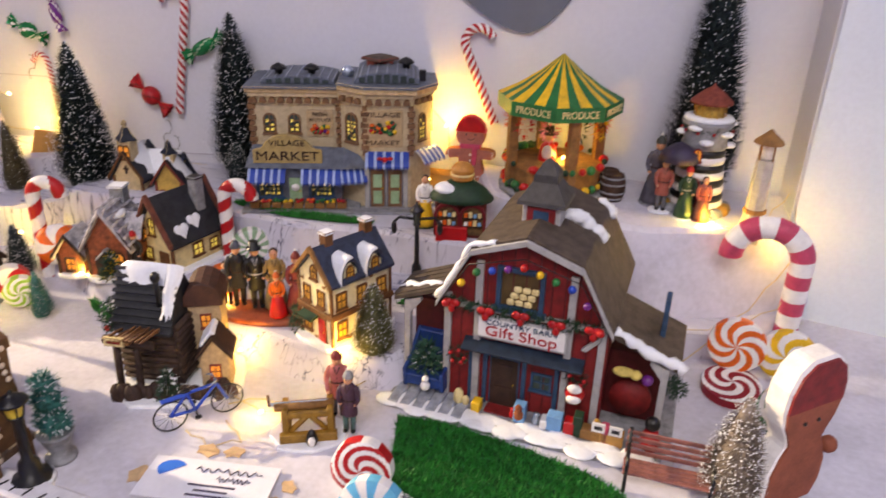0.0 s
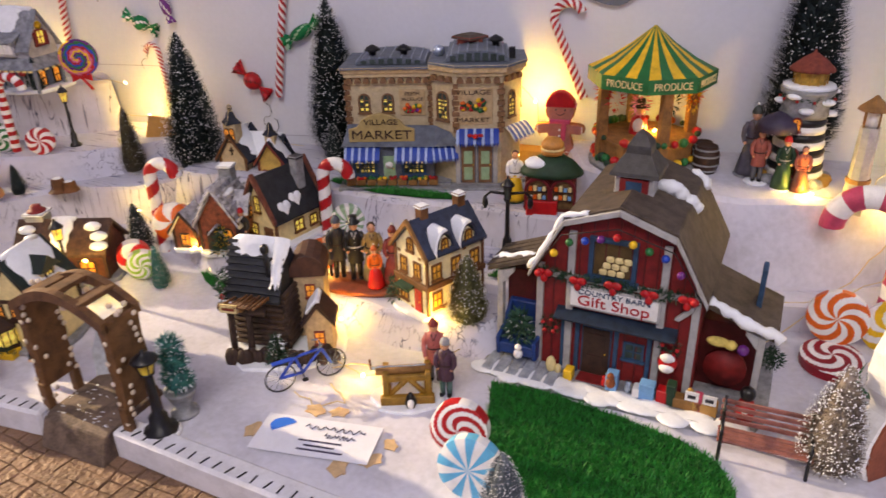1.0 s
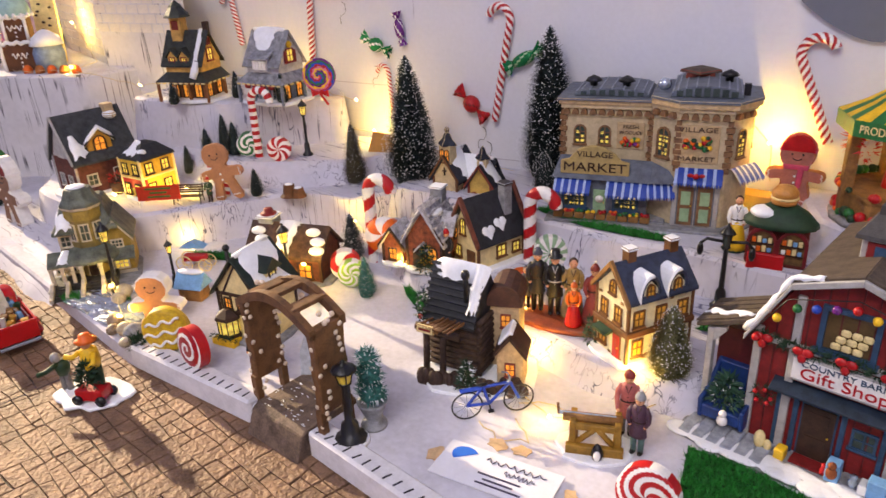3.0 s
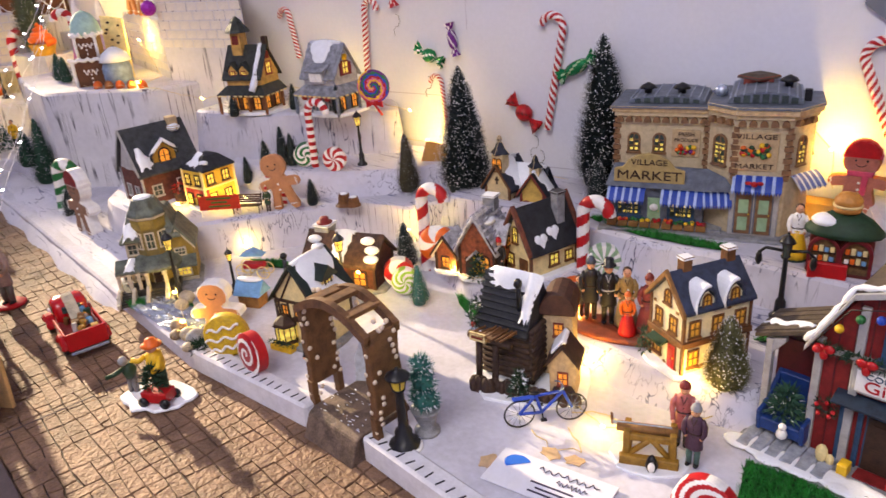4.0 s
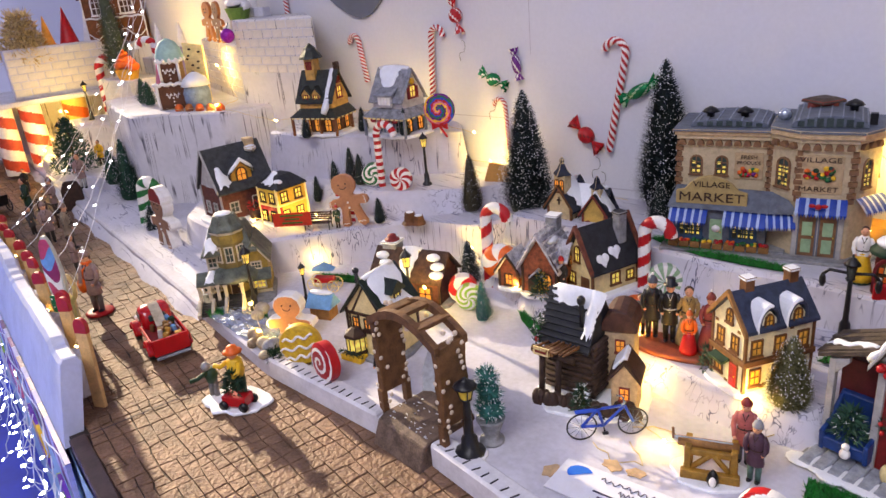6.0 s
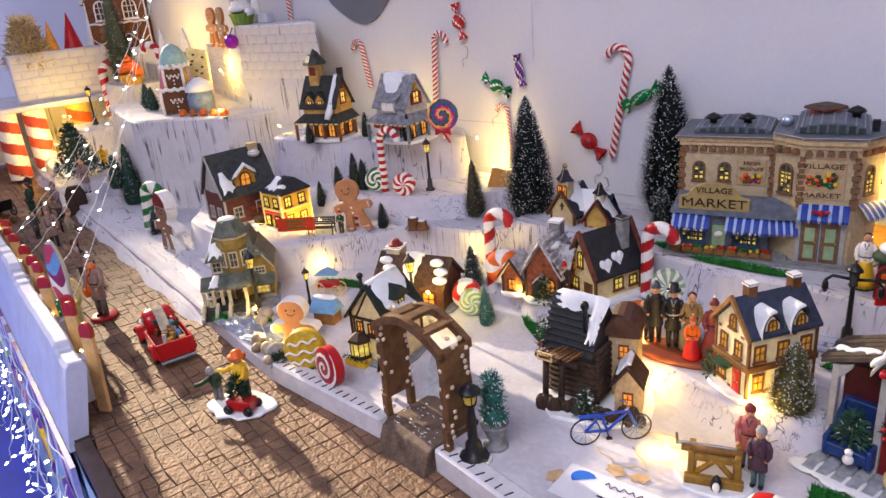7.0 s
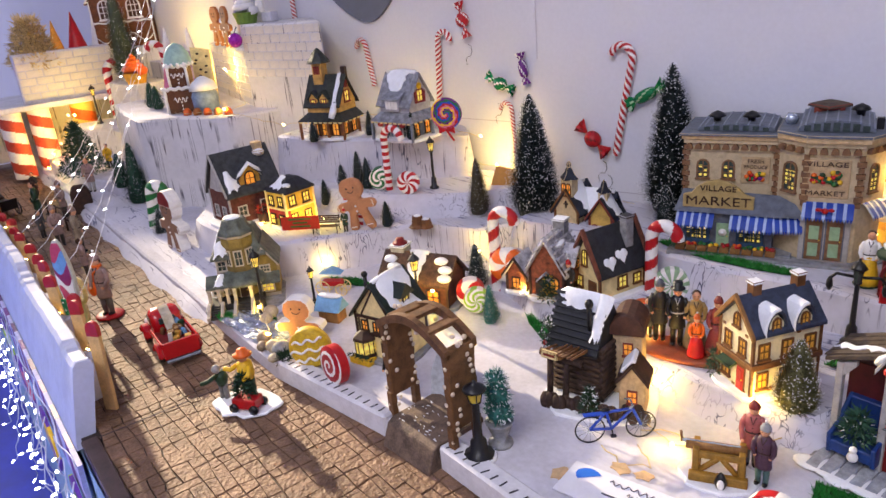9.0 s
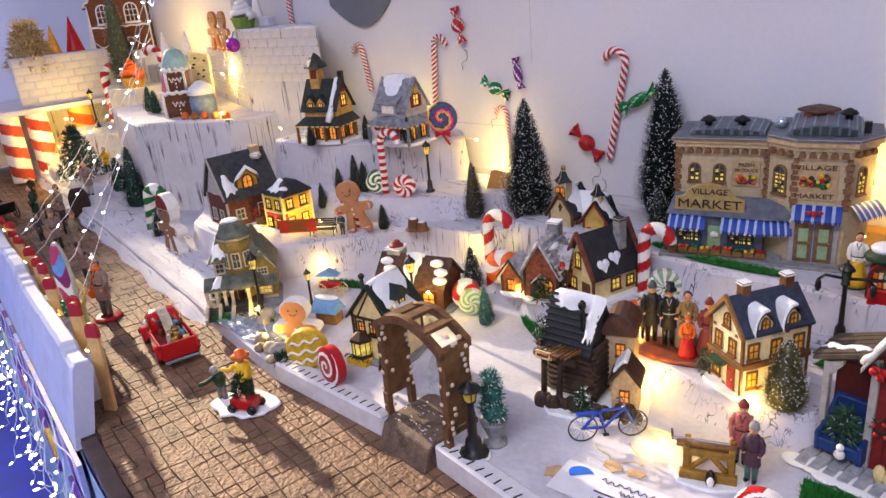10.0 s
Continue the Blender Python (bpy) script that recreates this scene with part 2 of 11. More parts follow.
    def mesh(self, name, bevel=0.0):
        me = bpy.data.meshes.new(name)
        me.from_pydata(self.v, [], self.f)
        for mt in self.m:
            me.materials.append(mt)
        me.polygons.foreach_set("material_index", self.k)
        me.polygons.foreach_set("use_smooth", self.smooth)
        if bevel:
            bm = bmesh.new()
            bm.from_mesh(me)
            es = [e for e in bm.edges if len(e.link_faces) == 2 and e.calc_face_angle(0) > 0.6]
            bmesh.ops.bevel(bm, geom=es, offset=bevel, segments=1, affect="EDGES", clamp_overlap=True)
            bm.to_mesh(me)
            bm.free()
        me.update()
        return me


def part(name, shape, parent, label="", m=None, bevel=0.0):
    ob = new(name, shape.mesh(name, bevel))
    ob.parent = parent
    if m is not None:
        ob.matrix_basis = m
    return tagged(ob, label)


def thing(name, label, category, x, y, z, rz=0.0, s=1.0, group="", shape=None, kind="", bevel=0.0):
    """a top-level thing: an empty that carries parts, or one mesh"""
    ob = new(name, shape.mesh(name, bevel) if shape else None)
    if not shape:
        ob.empty_display_size = 0.02
    ob.matrix_basis = pose(x, y, z, 0, 0, rz) @ Matrix.Diagonal((s, s, s, 1))
    return tagged(ob, label, category, group, kind)


def S(material):
    return Shape().use(material)


def lettering(text, size, material, parent, m, name="lettering", depth=0.0004, fit=None):
    c = bpy.data.curves.new(name, "FONT")
    c.body, c.size, c.extrude, c.align_x, c.align_y = text, size, depth, "CENTER", "CENTER"
    tmp = new(name + "_curve", c)
    me = bpy.data.meshes.new_from_object(tmp.evaluated_get(bpy.context.evaluated_depsgraph_get()))
    bpy.data.objects.remove(tmp)
    me.materials.clear()
    me.materials.append(material)
    if fit:
        w = max(v.co.x for v in me.vertices) - min(v.co.x for v in me.vertices)
        for v in me.vertices:
            v.co.x *= fit / w
    ob = new(name, me)
    ob.parent, ob.matrix_basis = parent, m @ pose(0, 0, 0, 90)
    return ob


# ---------------------------------------------------------------- the room and the display's levels
def wall_y(x):
    return 0.78 + 0.12 * (x + 0.62)


def slab(name, pts, z0, z1, material, label, category, slope=0.0, face=None, kind="structure"):
    """a level of carved foam: a top, and faces that lean outwards a little"""
    sh = S(material)
    n = len(pts)
    cx, cy = sum(p[0] for p in pts) / n, sum(p[1] for p in pts) / n
    rnd = random.Random(len(name) + n)
    ring = []
    for i in range(n):
        a, b = Vector(pts[i]), Vector(pts[(i + 1) % n])
        k = max(1, int((b - a).length / 0.03))
        for j in range(k):
            p = a.lerp(b, j / k)
            ring.append((p.x + rnd.uniform(-0.003, 0.003), p.y + rnd.uniform(-0.003, 0.003)))
    m = len(ring)

    def out(p, d):
        v = Vector((p[0] - cx, p[1] - cy)).normalized() * d
        return (p[0] + v.x, p[1] + v.y)

    rows = [[(*out(p, slope), z0) for p in ring], [(*out(p, slope * 0.45), z0 + (z1 - z0) * 0.6) for p in ring],
            [(*out(p, 0.002), z1 - 0.004) for p in ring], [(*out(p, -0.004), z1) for p in ring]]
    sh.add(rows[3], [list(range(m))])
    sh.use(face or material)
    for r in range(3):
        sh.add(rows[r] + rows[r + 1], [(i, (i + 1) % m, m + (i + 1) % m, m + i) for i in range(m)], True)
    ob = new(name, sh.mesh(name))
    return tagged(ob, label, category, kind=kind)


XR = 0.3
sh = S(snow).prism([(-2.45, 0.25), (-0.70, 0.25), (-0.5, 0.283), (-0.38, 0.297), (XR, 0.297), (XR, 0.92), (-2.45, 0.92)], -0.03, 0.0)
tagged(new("snow_ground", sh.mesh("snow_ground", 0.003)), "white painted foam snow covering the display table", "snow ground", kind="structure")
sh = S(mat("paving_joint", "2b2322", 0.7, var=0.25, scale=90, bump=0.5)).box(-2.45, XR, 0.05, 0.30, -0.034, -0.0222)
road = tagged(new("road", sh.mesh("road")), "copper-brown pressed paving road with dark joints", "road", kind="structure")
sh = S(mat("paving_border", "4b3a38", 0.5, var=0.2, scale=60)).box(-0.728, XR, 0.048, 0.064, -0.034, -0.0185)
sh.box(-0.7262, -0.7238, 0.064, 0.262, -0.03, -0.0196)
tagged(new("road_border", sh.mesh("road_border", 0.001)), "dark brown painted border and joint of the road board", "trim", kind="structure")
sh = S(mat("table_cloth", "c8d2e6", 0.8, var=0.1, scale=20)).box(-2.45, XR, 0.052, 0.9, -0.6, -0.034)
tagged(new("table_base", sh.mesh("table_base")), "pale cloth-covered table carrying the village", "table", kind="structure")

# back wall, leaning round to the side wall
sh = S(wall_paint).prism([(-4.4, wall_y(-4.4)), (0.14, wall_y(0.14)), (0.14, wall_y(0.14) + 0.08), (-4.4, wall_y(-4.4) + 0.08)], -0.75, 1.9)
tagged(new("wall_back", sh.mesh("wall_back")), "white painted display wall hung with candy ornaments", "wall", kind="structure")
sh = S(wall_paint).prism([(0.070, 0.88), (0.080, 0.790), (0.2, 0.790), (0.2, 0.95), (0.070, 0.95)], -0.75, 1.9)
sh.use(wall_front).prism([(0.083, 0.786), (1.6, 0.655), (1.6, 0.755), (0.2, 0.805)], -0.75, 1.9)
tagged(new("wall_right", sh.mesh("wall_right")), "white side wall with a pale grey-blue front", "wall", kind="structure")
sh = S(hall_paint).box(-6.2, -6.1, -2.7, 0.6, -0.75, 1.9)
tagged(new("wall_far", sh.mesh("wall_far")), "plain pale wall at the far end of the hall", "wall", kind="structure")
sh = S(hall_paint).box(-6.2, 1.7, -2.7, -2.6, -0.75, 1.9)
tagged(new("wall_behind", sh.mesh("wall_behind")), "plain pale wall of the hall", "wall", kind="structure")
sh = S(hall_paint).prism([(-6.1, 0.50), (-4.4, 0.40), (-4.4, 0.48), (-6.1, 0.58)], -0.75, 1.9)
tagged(new("wall_recess", sh.mesh("wall_recess")), "plain pale wall at the back of the hall", "wall", kind="structure")
sh = S(hall_paint).box(1.6, 1.7, -2.7, 0.8, -0.75, 1.9)
tagged(new("wall_side", sh.mesh("wall_side")), "plain pale wall of the hall", "wall", kind="structure")
sh = S(mat("ceiling_white", "d8d8dc", 0.8, var=0.02, scale=3, bump=0.05)).box(-6.2, 1.7, -2.7, 1.0, 1.9, 1.98)
tagged(new("ceiling", sh.mesh("ceiling")), "plain white ceiling of the hall", "ceiling", kind="structure")
sh = S(floor_blue_lit).box(-6.2, 1.7, -2.7, 1.0, -0.8, -0.75)
tagged(new("floor", sh.mesh("floor")), "hall floor with deep blue light put into its colour", "floor", kind="structure")

slab("snow_terrace_low", [(-0.665, 0.560), (-0.583, 0.540), (-0.514, 0.517), (-0.401, 0.509), (-0.308, 0.500), (-0.225, 0.515), (-0.205, 0.60), (0.02, 0.665), (0.092, 0.69),
      (0.085, 0.80), (-0.62, 0.775), (-0.72, 0.66)], 0.0, 0.025, snow_brushed, "low white foam snow terrace with brushed edges", "snow terrace", 0.016, snow_edge)
slab("snow_terrace_market", [(-0.70, 0.625), (-0.52, 0.645), (-0.40, 0.650), (-0.30, 0.668), (-0.20, 0.675), (-0.12, 0.72), (-0.12, 0.835), (-0.72, 0.765)], 0.02, 0.068, snow_brushed,
     "raised white foam snow terrace under the market", "snow terrace", 0.014, snow_edge)
slab("snow_terrace_gazebo", [(-0.215, 0.735), (-0.12, 0.700), (-0.05, 0.700), (0.0, 0.716), (0.05, 0.742), (0.078, 0.775), (0.076, 0.858), (-0.26, 0.822)], 0.02, 0.105, snow,
     "high white foam snow terrace beside the side wall", "snow terrace", 0.034, snow)
slab("snow_terrace_left_low", [(-1.28, 0.42), (-1.16, 0.335), (-0.955, 0.335), (-0.924, 0.378), (-0.886, 0.462), (-0.825, 0.560), (-0.742, 0.592), (-0.72, 0.66), (-0.72, 0.762),
      (-1.4, 0.68)], 0.0, 0.05, snow_brushed, "low carved snow terrace with dark brushed strokes", "snow terrace", 0.014, snow_edge)
slab("snow_terrace_left_mid", [(-1.08, 0.505), (-0.945, 0.528), (-0.86, 0.582), (-0.80, 0.645), (-0.775, 0.70), (-0.775, 0.755), (-1.2, 0.70)], 0.045, 0.08, snow_brushed,
     "middle carved snow terrace with brushed strokes", "snow terrace", 0.03, snow_edge)
slab("snow_terrace_left_high", [(-1.18, 0.515), (-1.05, 0.545), (-0.95, 0.635), (-0.885, 0.70), (-0.935, 0.74), (-1.25, 0.695)], 0.075, 0.15, snow_brushed,
     "high carved snow cliff carrying two houses", "snow terrace", 0.012, snow_edge)
# castle mass at the far left, bank of snow before it
slab("castle_ledge", [(-1.78, 0.385), (-1.60, 0.365), (-1.46, 0.357), (-1.417, 0.405), (-1.304, 0.487), (-1.295, 0.53), (-1.30, 0.69), (-1.78, 0.63)], 0.0, 0.177, snow,
     "broad white castle ledge with drawn cracks down its face", "castle ledge", 0.004, castle_face)
slab("snow_bank", [(-2.2, 0.27), (-1.95, 0.265), (-1.72, 0.30), (-1.58, 0.34), (-1.58, 0.42), (-2.2, 0.42)], 0.0, 0.03, snow, "low white snow bank under fir trees", "snow bank", 0.01, snow)


rnd = random.Random(8)
prof = [(0.234, -0.0225), (0.243, -0.014), (0.258, -0.004), (0.278, 0.003), (0.305, 0.0065), (0.335, 0.004), (0.36, -0.002)]
xs = [-2.4 + 0.02 * i for i in range(76)]
vs = [(x, y + 0.004 * math.sin(x * 41 + j) * (j < 3), z + (rnd.uniform(-0.0012, 0.0016) if 0 < j < 6 else 0) - (0.004 if x > -0.93 else 0)) for x in xs for j, (y, z) in enumerate(prof)]
k = len(prof)
sh = S(snow_brushed).add(vs, [(i * k + j, (i + 1) * k + j, (i + 1) * k + j + 1, i * k + j + 1) for i in range(len(xs) - 1) for j in range(k - 1)], True)
tagged(new("snow_slope", sh.mesh("snow_slope")), "brushed white snow slope running down to the road", "snow slope", kind="structure")


# ---------------------------------------------------------------- kinds of things
def pane_part(parent, m, w, h, frame_m, glass_m, bars=(1, 1), arch=False, name="window", thick=0.0016):
    """a window: a proud frame, a sill, glazing bars, and the pane behind them"""
    t = 0.10 * w + 0.0006
    arc = [math.pi * i / 6 for i in range(7)] if arch else []
    inner = [(-w / 2, 0), (w / 2, 0)] + ([(w / 2 * math.cos(a), h + w / 2 * math.sin(a)) for a in arc] or [(w / 2, h), (-w / 2, h)])
    e = w / 2 + t
    outer = [(-e, -t), (e, -t)] + ([(e * math.cos(a), h + e * math.sin(a)) for a in arc] or [(e, h + t), (-e, h + t)])
    n = len(inner)
    vs = [(p[0], y, p[1]) for y in (-thick, 0.001) for p in inner + outer]
    fs = []
    for i in range(n):
        k = (i + 1) % n
        fs += [(i, n + i, n + k, k), (2 * n + i, 2 * n + k, 3 * n + k, 3 * n + i), (i, k, 2 * n + k, 2 * n + i), (n + i, 3 * n + i, 3 * n + k, n + k)]
    fr = S(frame_m).add(vs, fs)
    top = h + (w / 2 if arch else 0)
    rods = [(-w / 2 + w * i / (bars[0] + 1) - t / 4, -w / 2 + w * i / (bars[0] + 1) + t / 4, 0, top) for i in range(1, bars[0] + 1)]
    rods += [(-w / 2, w / 2, top * i / (bars[1] + 1) - t / 4, top * i / (bars[1] + 1) + t / 4) for i in range(1, bars[1] + 1)]
    leaded = glass_m == "leaded"
    glass = dim_window if leaded else glass_m
    if parent.parent is not None:
        for x0, x1, z0, z1 in rods:
            fr.box(x0, x1, -thick * 0.7, 0.0005, z0, z1)
        fr.use(glass).prism(inner, -0.0004, 0.0008, "y")
        return part(name, fr, parent, "", m)
    win = part(name, fr, parent, "", m)
    part("sill", S(frame_m).box(-w / 2 - 1.6 * t, w / 2 + 1.6 * t, -thick * 1.6, 0.001, -t * 1.5, -t * 0.4), win)
    for x0, x1, z0, z1 in rods:
        part("glazing_bar", S(frame_m).box(x0, x1, -thick * 0.7, 0.0005, z0, z1), win)
    part("pane", S(glass).prism(inner, -0.0004, 0.0008, "y"), win)
    if leaded:
        cols, rows = max(2, int(w / 0.0038)), max(3, int(h / 0.0042))
        for i in range(cols):
            for j in range(rows):
                if (i * 7 + j * 5 + int(w * 9000)) % 6 == 0:
                    continue
                x, z, e = -w / 2 + w * (i + 0.5) / cols, h * (j + 0.6) / rows, min(w / cols, h / rows) * 0.30
                part("lit_quarry", S(gold_lit).box(x - e, x + e, -0.0008, 0.0, z - e, z + e), win)
    return win


def face(side, w, d, u, z):
    """a pose on a box's side: x along it, z up, -y outwards"""
    if side == "f":
        return pose(u, -d / 2, z)
    if side == "b":
        return pose(-u, d / 2, z, 0, 0, 180)
    if side == "r":
        return pose(w / 2, u, z, 0, 0, 90)
    return pose(-w / 2, -u, z, 0, 0, -90)


def snow_patch(sh, a, b, w0, w1, lift, seed, n=7):
    """a lumpy glaze of snow down a roof slope, from a (ridge) to b (eave), along x"""
    rnd = random.Random(seed)
    a, b = Vector(a), Vector(b)
    nrm = Vector((1, 0, 0)).cross(b - a).normalized()
    if nrm.z < 0:
        nrm = -nrm
    vs, fs = [], []
    rows = 7
    for j in range(rows):
        f = j / (rows - 1)
        c = a.lerp(b, f)
        for i in range(n):
            g = i / (n - 1) * 2 - 1
            ww = (w0 + (w1 - w0) * f) * (1 + 0.35 * rnd.uniform(-1, 1) * (abs(g) > 0.9))
            dome = max(0.0, 1 - abs(g) ** 3) * (0.5 + 0.5 * math.sin(math.pi * min(1, 0.25 + f * 0.85)))
            vs.append(c + Vector((g * ww / 2, 0, 0)) + nrm * (lift * dome) + (b - a) * (0.1 * rnd.uniform(-1, 1) * (j == rows - 1)))
    for j in range(rows - 1):
        for i in range(n - 1):
            fs.append((j * n + i, j * n + i + 1, (j + 1) * n + i + 1, (j + 1) * n + i))
    return sh.add(vs, fs, True)


def gable_roof(parent, w, d, z, rise, material, over=0.004, thick=0.003, axis="x", name="roof", snow_w=0.0, seed=1, m=None, snow_sides=(-1, 1)):
    """two pitched slabs over a w x d box whose eaves are at z; the ridge runs along axis"""
    m = m or Matrix.Identity(4)
    if axis == "y":
        m, w, d = m @ pose(0, 0, 0, 0, 0, 90), d, w
    sh = S(material)
    run = d / 2 + over
    drop = rise * over / (d / 2)
    for s in (-1, 1):
        q = [(0.0, z + rise), (s * run, z - drop), (s * run, z - drop + thick), (0.0, z + rise + thick * 1.25)]
        sh.prism(q if s > 0 else q[::-1], -w / 2 - over, w / 2 + over, "x")
    r = part(name, sh, parent, "", m, 0.0006)
    if snow_w:
        sn = S(glaze_snow)
        for s in snow_sides:
            snow_patch(sn, (0.0, 0.0, z + rise + thick * 1.2), (0.0, s * run * 0.92, z - drop * 0.5 + thick * 1.3), snow_w, snow_w * 0.75, 0.0035, seed + s)
        sn.tube([(-snow_w * 0.55, 0, z + rise + thick), (0, 0, z + rise + thick * 1.2), (snow_w * 0.55, 0, z + rise + thick)], 0.0028, 6)
        part("roof_snow", sn, r, "glossy white snow on the roof")
    return r


def chimney(parent, x, y, z0, z1, w=0.008, material=None):
    sh = S(material or brick_red).box(x - w / 2, x + w / 2, y - w / 2, y + w / 2, z0, z1)
    sh.use(glaze_snow).box(x - w * 0.6, x + w * 0.6, y - w * 0.6, y + w * 0.6, z1, z1 + 0.0025)
    return part("chimney", sh, parent, "", None, 0.0005)


def walls(parent, w, d, h, material, rise=0.0, axis="x", trim=None, name="wall_shell"):
    sh = S(material)
    if rise and axis == "y":
        sh.prism([(-w / 2, 0), (w / 2, 0), (w / 2, h), (0, h + rise), (-w / 2, h)], -d / 2, d / 2, "y")
    elif rise:
        sh.prism([(-d / 2, 0), (d / 2, 0), (d / 2, h), (0, h + rise), (-d / 2, h)], -w / 2, w / 2, "x")
    else:
        sh.box(-w / 2, w / 2, -d / 2, d / 2, 0, h)
    ob = part(name, sh, parent, "", None, 0.0005)
    if trim:
        c = 0.0018
        for sx in (-1, 1):
            for sy in (-1, 1):
                part("corner_post", S(trim).block((sx * w / 2, sy * d / 2, h / 2), (c * 1.6, c * 1.6, h)), parent)
    return ob


def base_plate(parent, w, d, material=None, h=0.004, dx=0.0, dy=0.0):
    n = 18
    pts = []
    rnd = random.Random(int(w * 1e4))
    for i in range(n):
        a = 2 * math.pi * i / n
        e = 1 + rnd.uniform(-0.05, 0.05)
        pts.append((dx + w / 2 * e * math.copysign(abs(math.cos(a)) ** 0.6, math.cos(a)), dy + d / 2 * e * math.copysign(abs(math.sin(a)) ** 0.6, math.sin(a))))
    return part("base", S(material or glaze_snow).prism(pts, -0.001, h), parent, "", None, 0.001)


def door_part(parent, m, w, h, material, frame_m, panels=2):
    sh = S(frame_m).box(-w / 2 - 0.0012, w / 2 + 0.0012, -0.0012, 0.001, 0, h + 0.0014)
    dr = part("door", sh, parent, "", m)
    pn = S(material).box(-w / 2, w / 2, -0.0018, 0.0004, 0.0004, h)
    for i in range(panels):
        z = h * (0.08 + i / panels * 0.95)
        pn.box(-w * 0.32, w * 0.32, -0.0024, 0, z, z + h * 0.34)
    leaf = part("door_leaf", pn, dr)
    part("knob", S(yellow).ball((w * 0.36, -0.0026, h * 0.5), 0.0007, 6), leaf)
    return dr


def bush(sh, c, r, n, material, seed, length=0.006):
    rnd = random.Random(seed)
    sh.use(material)
    for i in range(n):
        d = Vector((rnd.gauss(0, 1), rnd.gauss(0, 1), rnd.gauss(0, 1))).normalized()
        p = Vector(c) + Vector((d.x * r[0], d.y * r[1], d.z * r[2]))
        q = p + (d + Vector((rnd.uniform(-.5, .5), rnd.uniform(-.5, .5), rnd.uniform(-.3, .6)))) * length
        s = d.orthogonal().normalized() * length * 0.16
        sh.add([p - s, p + s, q], [(0, 1, 2)])
    return sh


def brush_tree_meshes(h, r, colour, snowy, seed, bristles, tip=0.0):
    """a bottle-brush tree: wire stem, dense whorls of stiff bristles, flecks of snow, a wooden foot"""
    rnd = random.Random(seed)
    stem = S(brown).tube([(0, 0, 0), (0, 0, h * 0.98)], [h * 0.012, h * 0.004], 6)
    stem.use(mat("tree_foot", "cfd2d8", 0.5, var=0.2)).lathe([(r * 0.34, 0), (r * 0.36, h * 0.012), (r * 0.2, h * 0.03)], 10)
    crown, flecks = S(colour), S(glaze_snow)
    z0 = h * 0.05
    core = []
    for i in range(14):
        f = i / 13
        core.append((r * 0.62 * (1 - f) ** 0.66 * (0.75 + 0.25 * min(1, f * 8)) + 0.0002, z0 + (h - z0) * f))
    crown.lathe(core, 12)
    for i in range(bristles):
        f = 1 - (rnd.random() * 0.99) ** 0.6
        z = z0 + (h - z0) * f
        rr = r * (1 - f) ** 0.62 * (0.8 + 0.2 * min(1.0, f * 9)) * rnd.uniform(0.86, 1.08) + 0.001
        a = rnd.uniform(0, 2 * math.pi)
        o = Vector((math.cos(a), math.sin(a), 0))
        p = o * (rr * 0.35) + Vector((0, 0, z))
        q = o * rr + Vector((0, 0, z + rr * rnd.uniform(0.05, 0.5) - tip * rr))
        s = Vector((-math.sin(a), math.cos(a), 0)) * (r * 0.032)
        crown.add([p - s, p + s + Vector((0, 0, r * 0.02)), q], [(0, 1, 2)])
        if rnd.random() < snowy * (2.2 if f > 0.86 else 1.0):
            c = q * 1.0 - o * rr * rnd.uniform(0.0, 0.12)
            e = min(r, 0.03) * rnd.uniform(0.012, 0.032)
            t = Vector((-math.sin(a), math.cos(a), 0))
            flecks.add([c - t * e, c - Vector((0, 0, e)), c + t * e, c + Vector((0, 0, e)), c + o * e], [(0, 1, 4), (1, 2, 4), (2, 3, 4), (3, 0, 4), (3, 2, 1, 0)])
    return stem, crown, flecks


def brush_tree(label, x, y, z, h, r, colour, snowy, seed, bristles=2600, lean=(0, 0), group="bottle-brush trees"):
    t = thing("bottle_brush_tree", label, "miniature tree", x, y, z, 0, 1, group)
    t.matrix_basis = pose(x, y, z, lean[0], lean[1], 0)
    stem, crown, flecks = brush_tree_meshes(h, r, colour, snowy, seed, bristles)
    part("stem", stem, t)
    c = part("crown", crown, t)
    part("snow_dusting", flecks, c, "white flecks of snow on the bristles")
    return t


def cane_path(h, hook, turn=1.0, n=60):
    """a walking-stick curve in the xz plane: up a straight shaft, then over by turn half-circles to -x"""
    pts = []
    shaft = h - hook
    for i in range(n + 1):
        s = i / n * (shaft + math.pi * hook * turn)
        if s < shaft:
            pts.append((0, 0, s))
        else:
            a = (s - shaft) / hook
            pts.append((-hook + hook * math.cos(a), 0, shaft + hook * math.sin(a)))
    return pts


def cane_shape(h, hook, r, turn=1.0, n=60, band=6, twist=1.0, m1=None, m2=None, sides=10):
    sh = Shape().use(m1 or red).use(m2 or white)
    n, band, sides = n * 3, band * 3, 18
    path = cane_path(h, hook, turn, n)
    sh.use(m1 or red)
    sh.tube(path, r, sides, pick=lambda j, i: 0 if ((j + twist * i * band / sides) % band) < band * 0.5 else 1)
    return sh


def candy_cane(label, x, y, z, h, hook, r, rz=0, tilt=0.0, side=1, group="candy canes", m1=None, m2=None, band=6, n=60, turn=1.0, twist=1.0, lean=0.0, name="candy_cane"):
    ob = thing(name, label, "candy cane", x, y, z, rz, 1, group, cane_shape(h, hook, r, turn, n, band, twist, m1, m2))
    ob.matrix_basis = pose(x, y, z, 0, 0, rz) @ pose(0, 0, 0, lean, tilt, 0) @ Matrix.Diagonal((side, 1, 1, 1))
    return ob


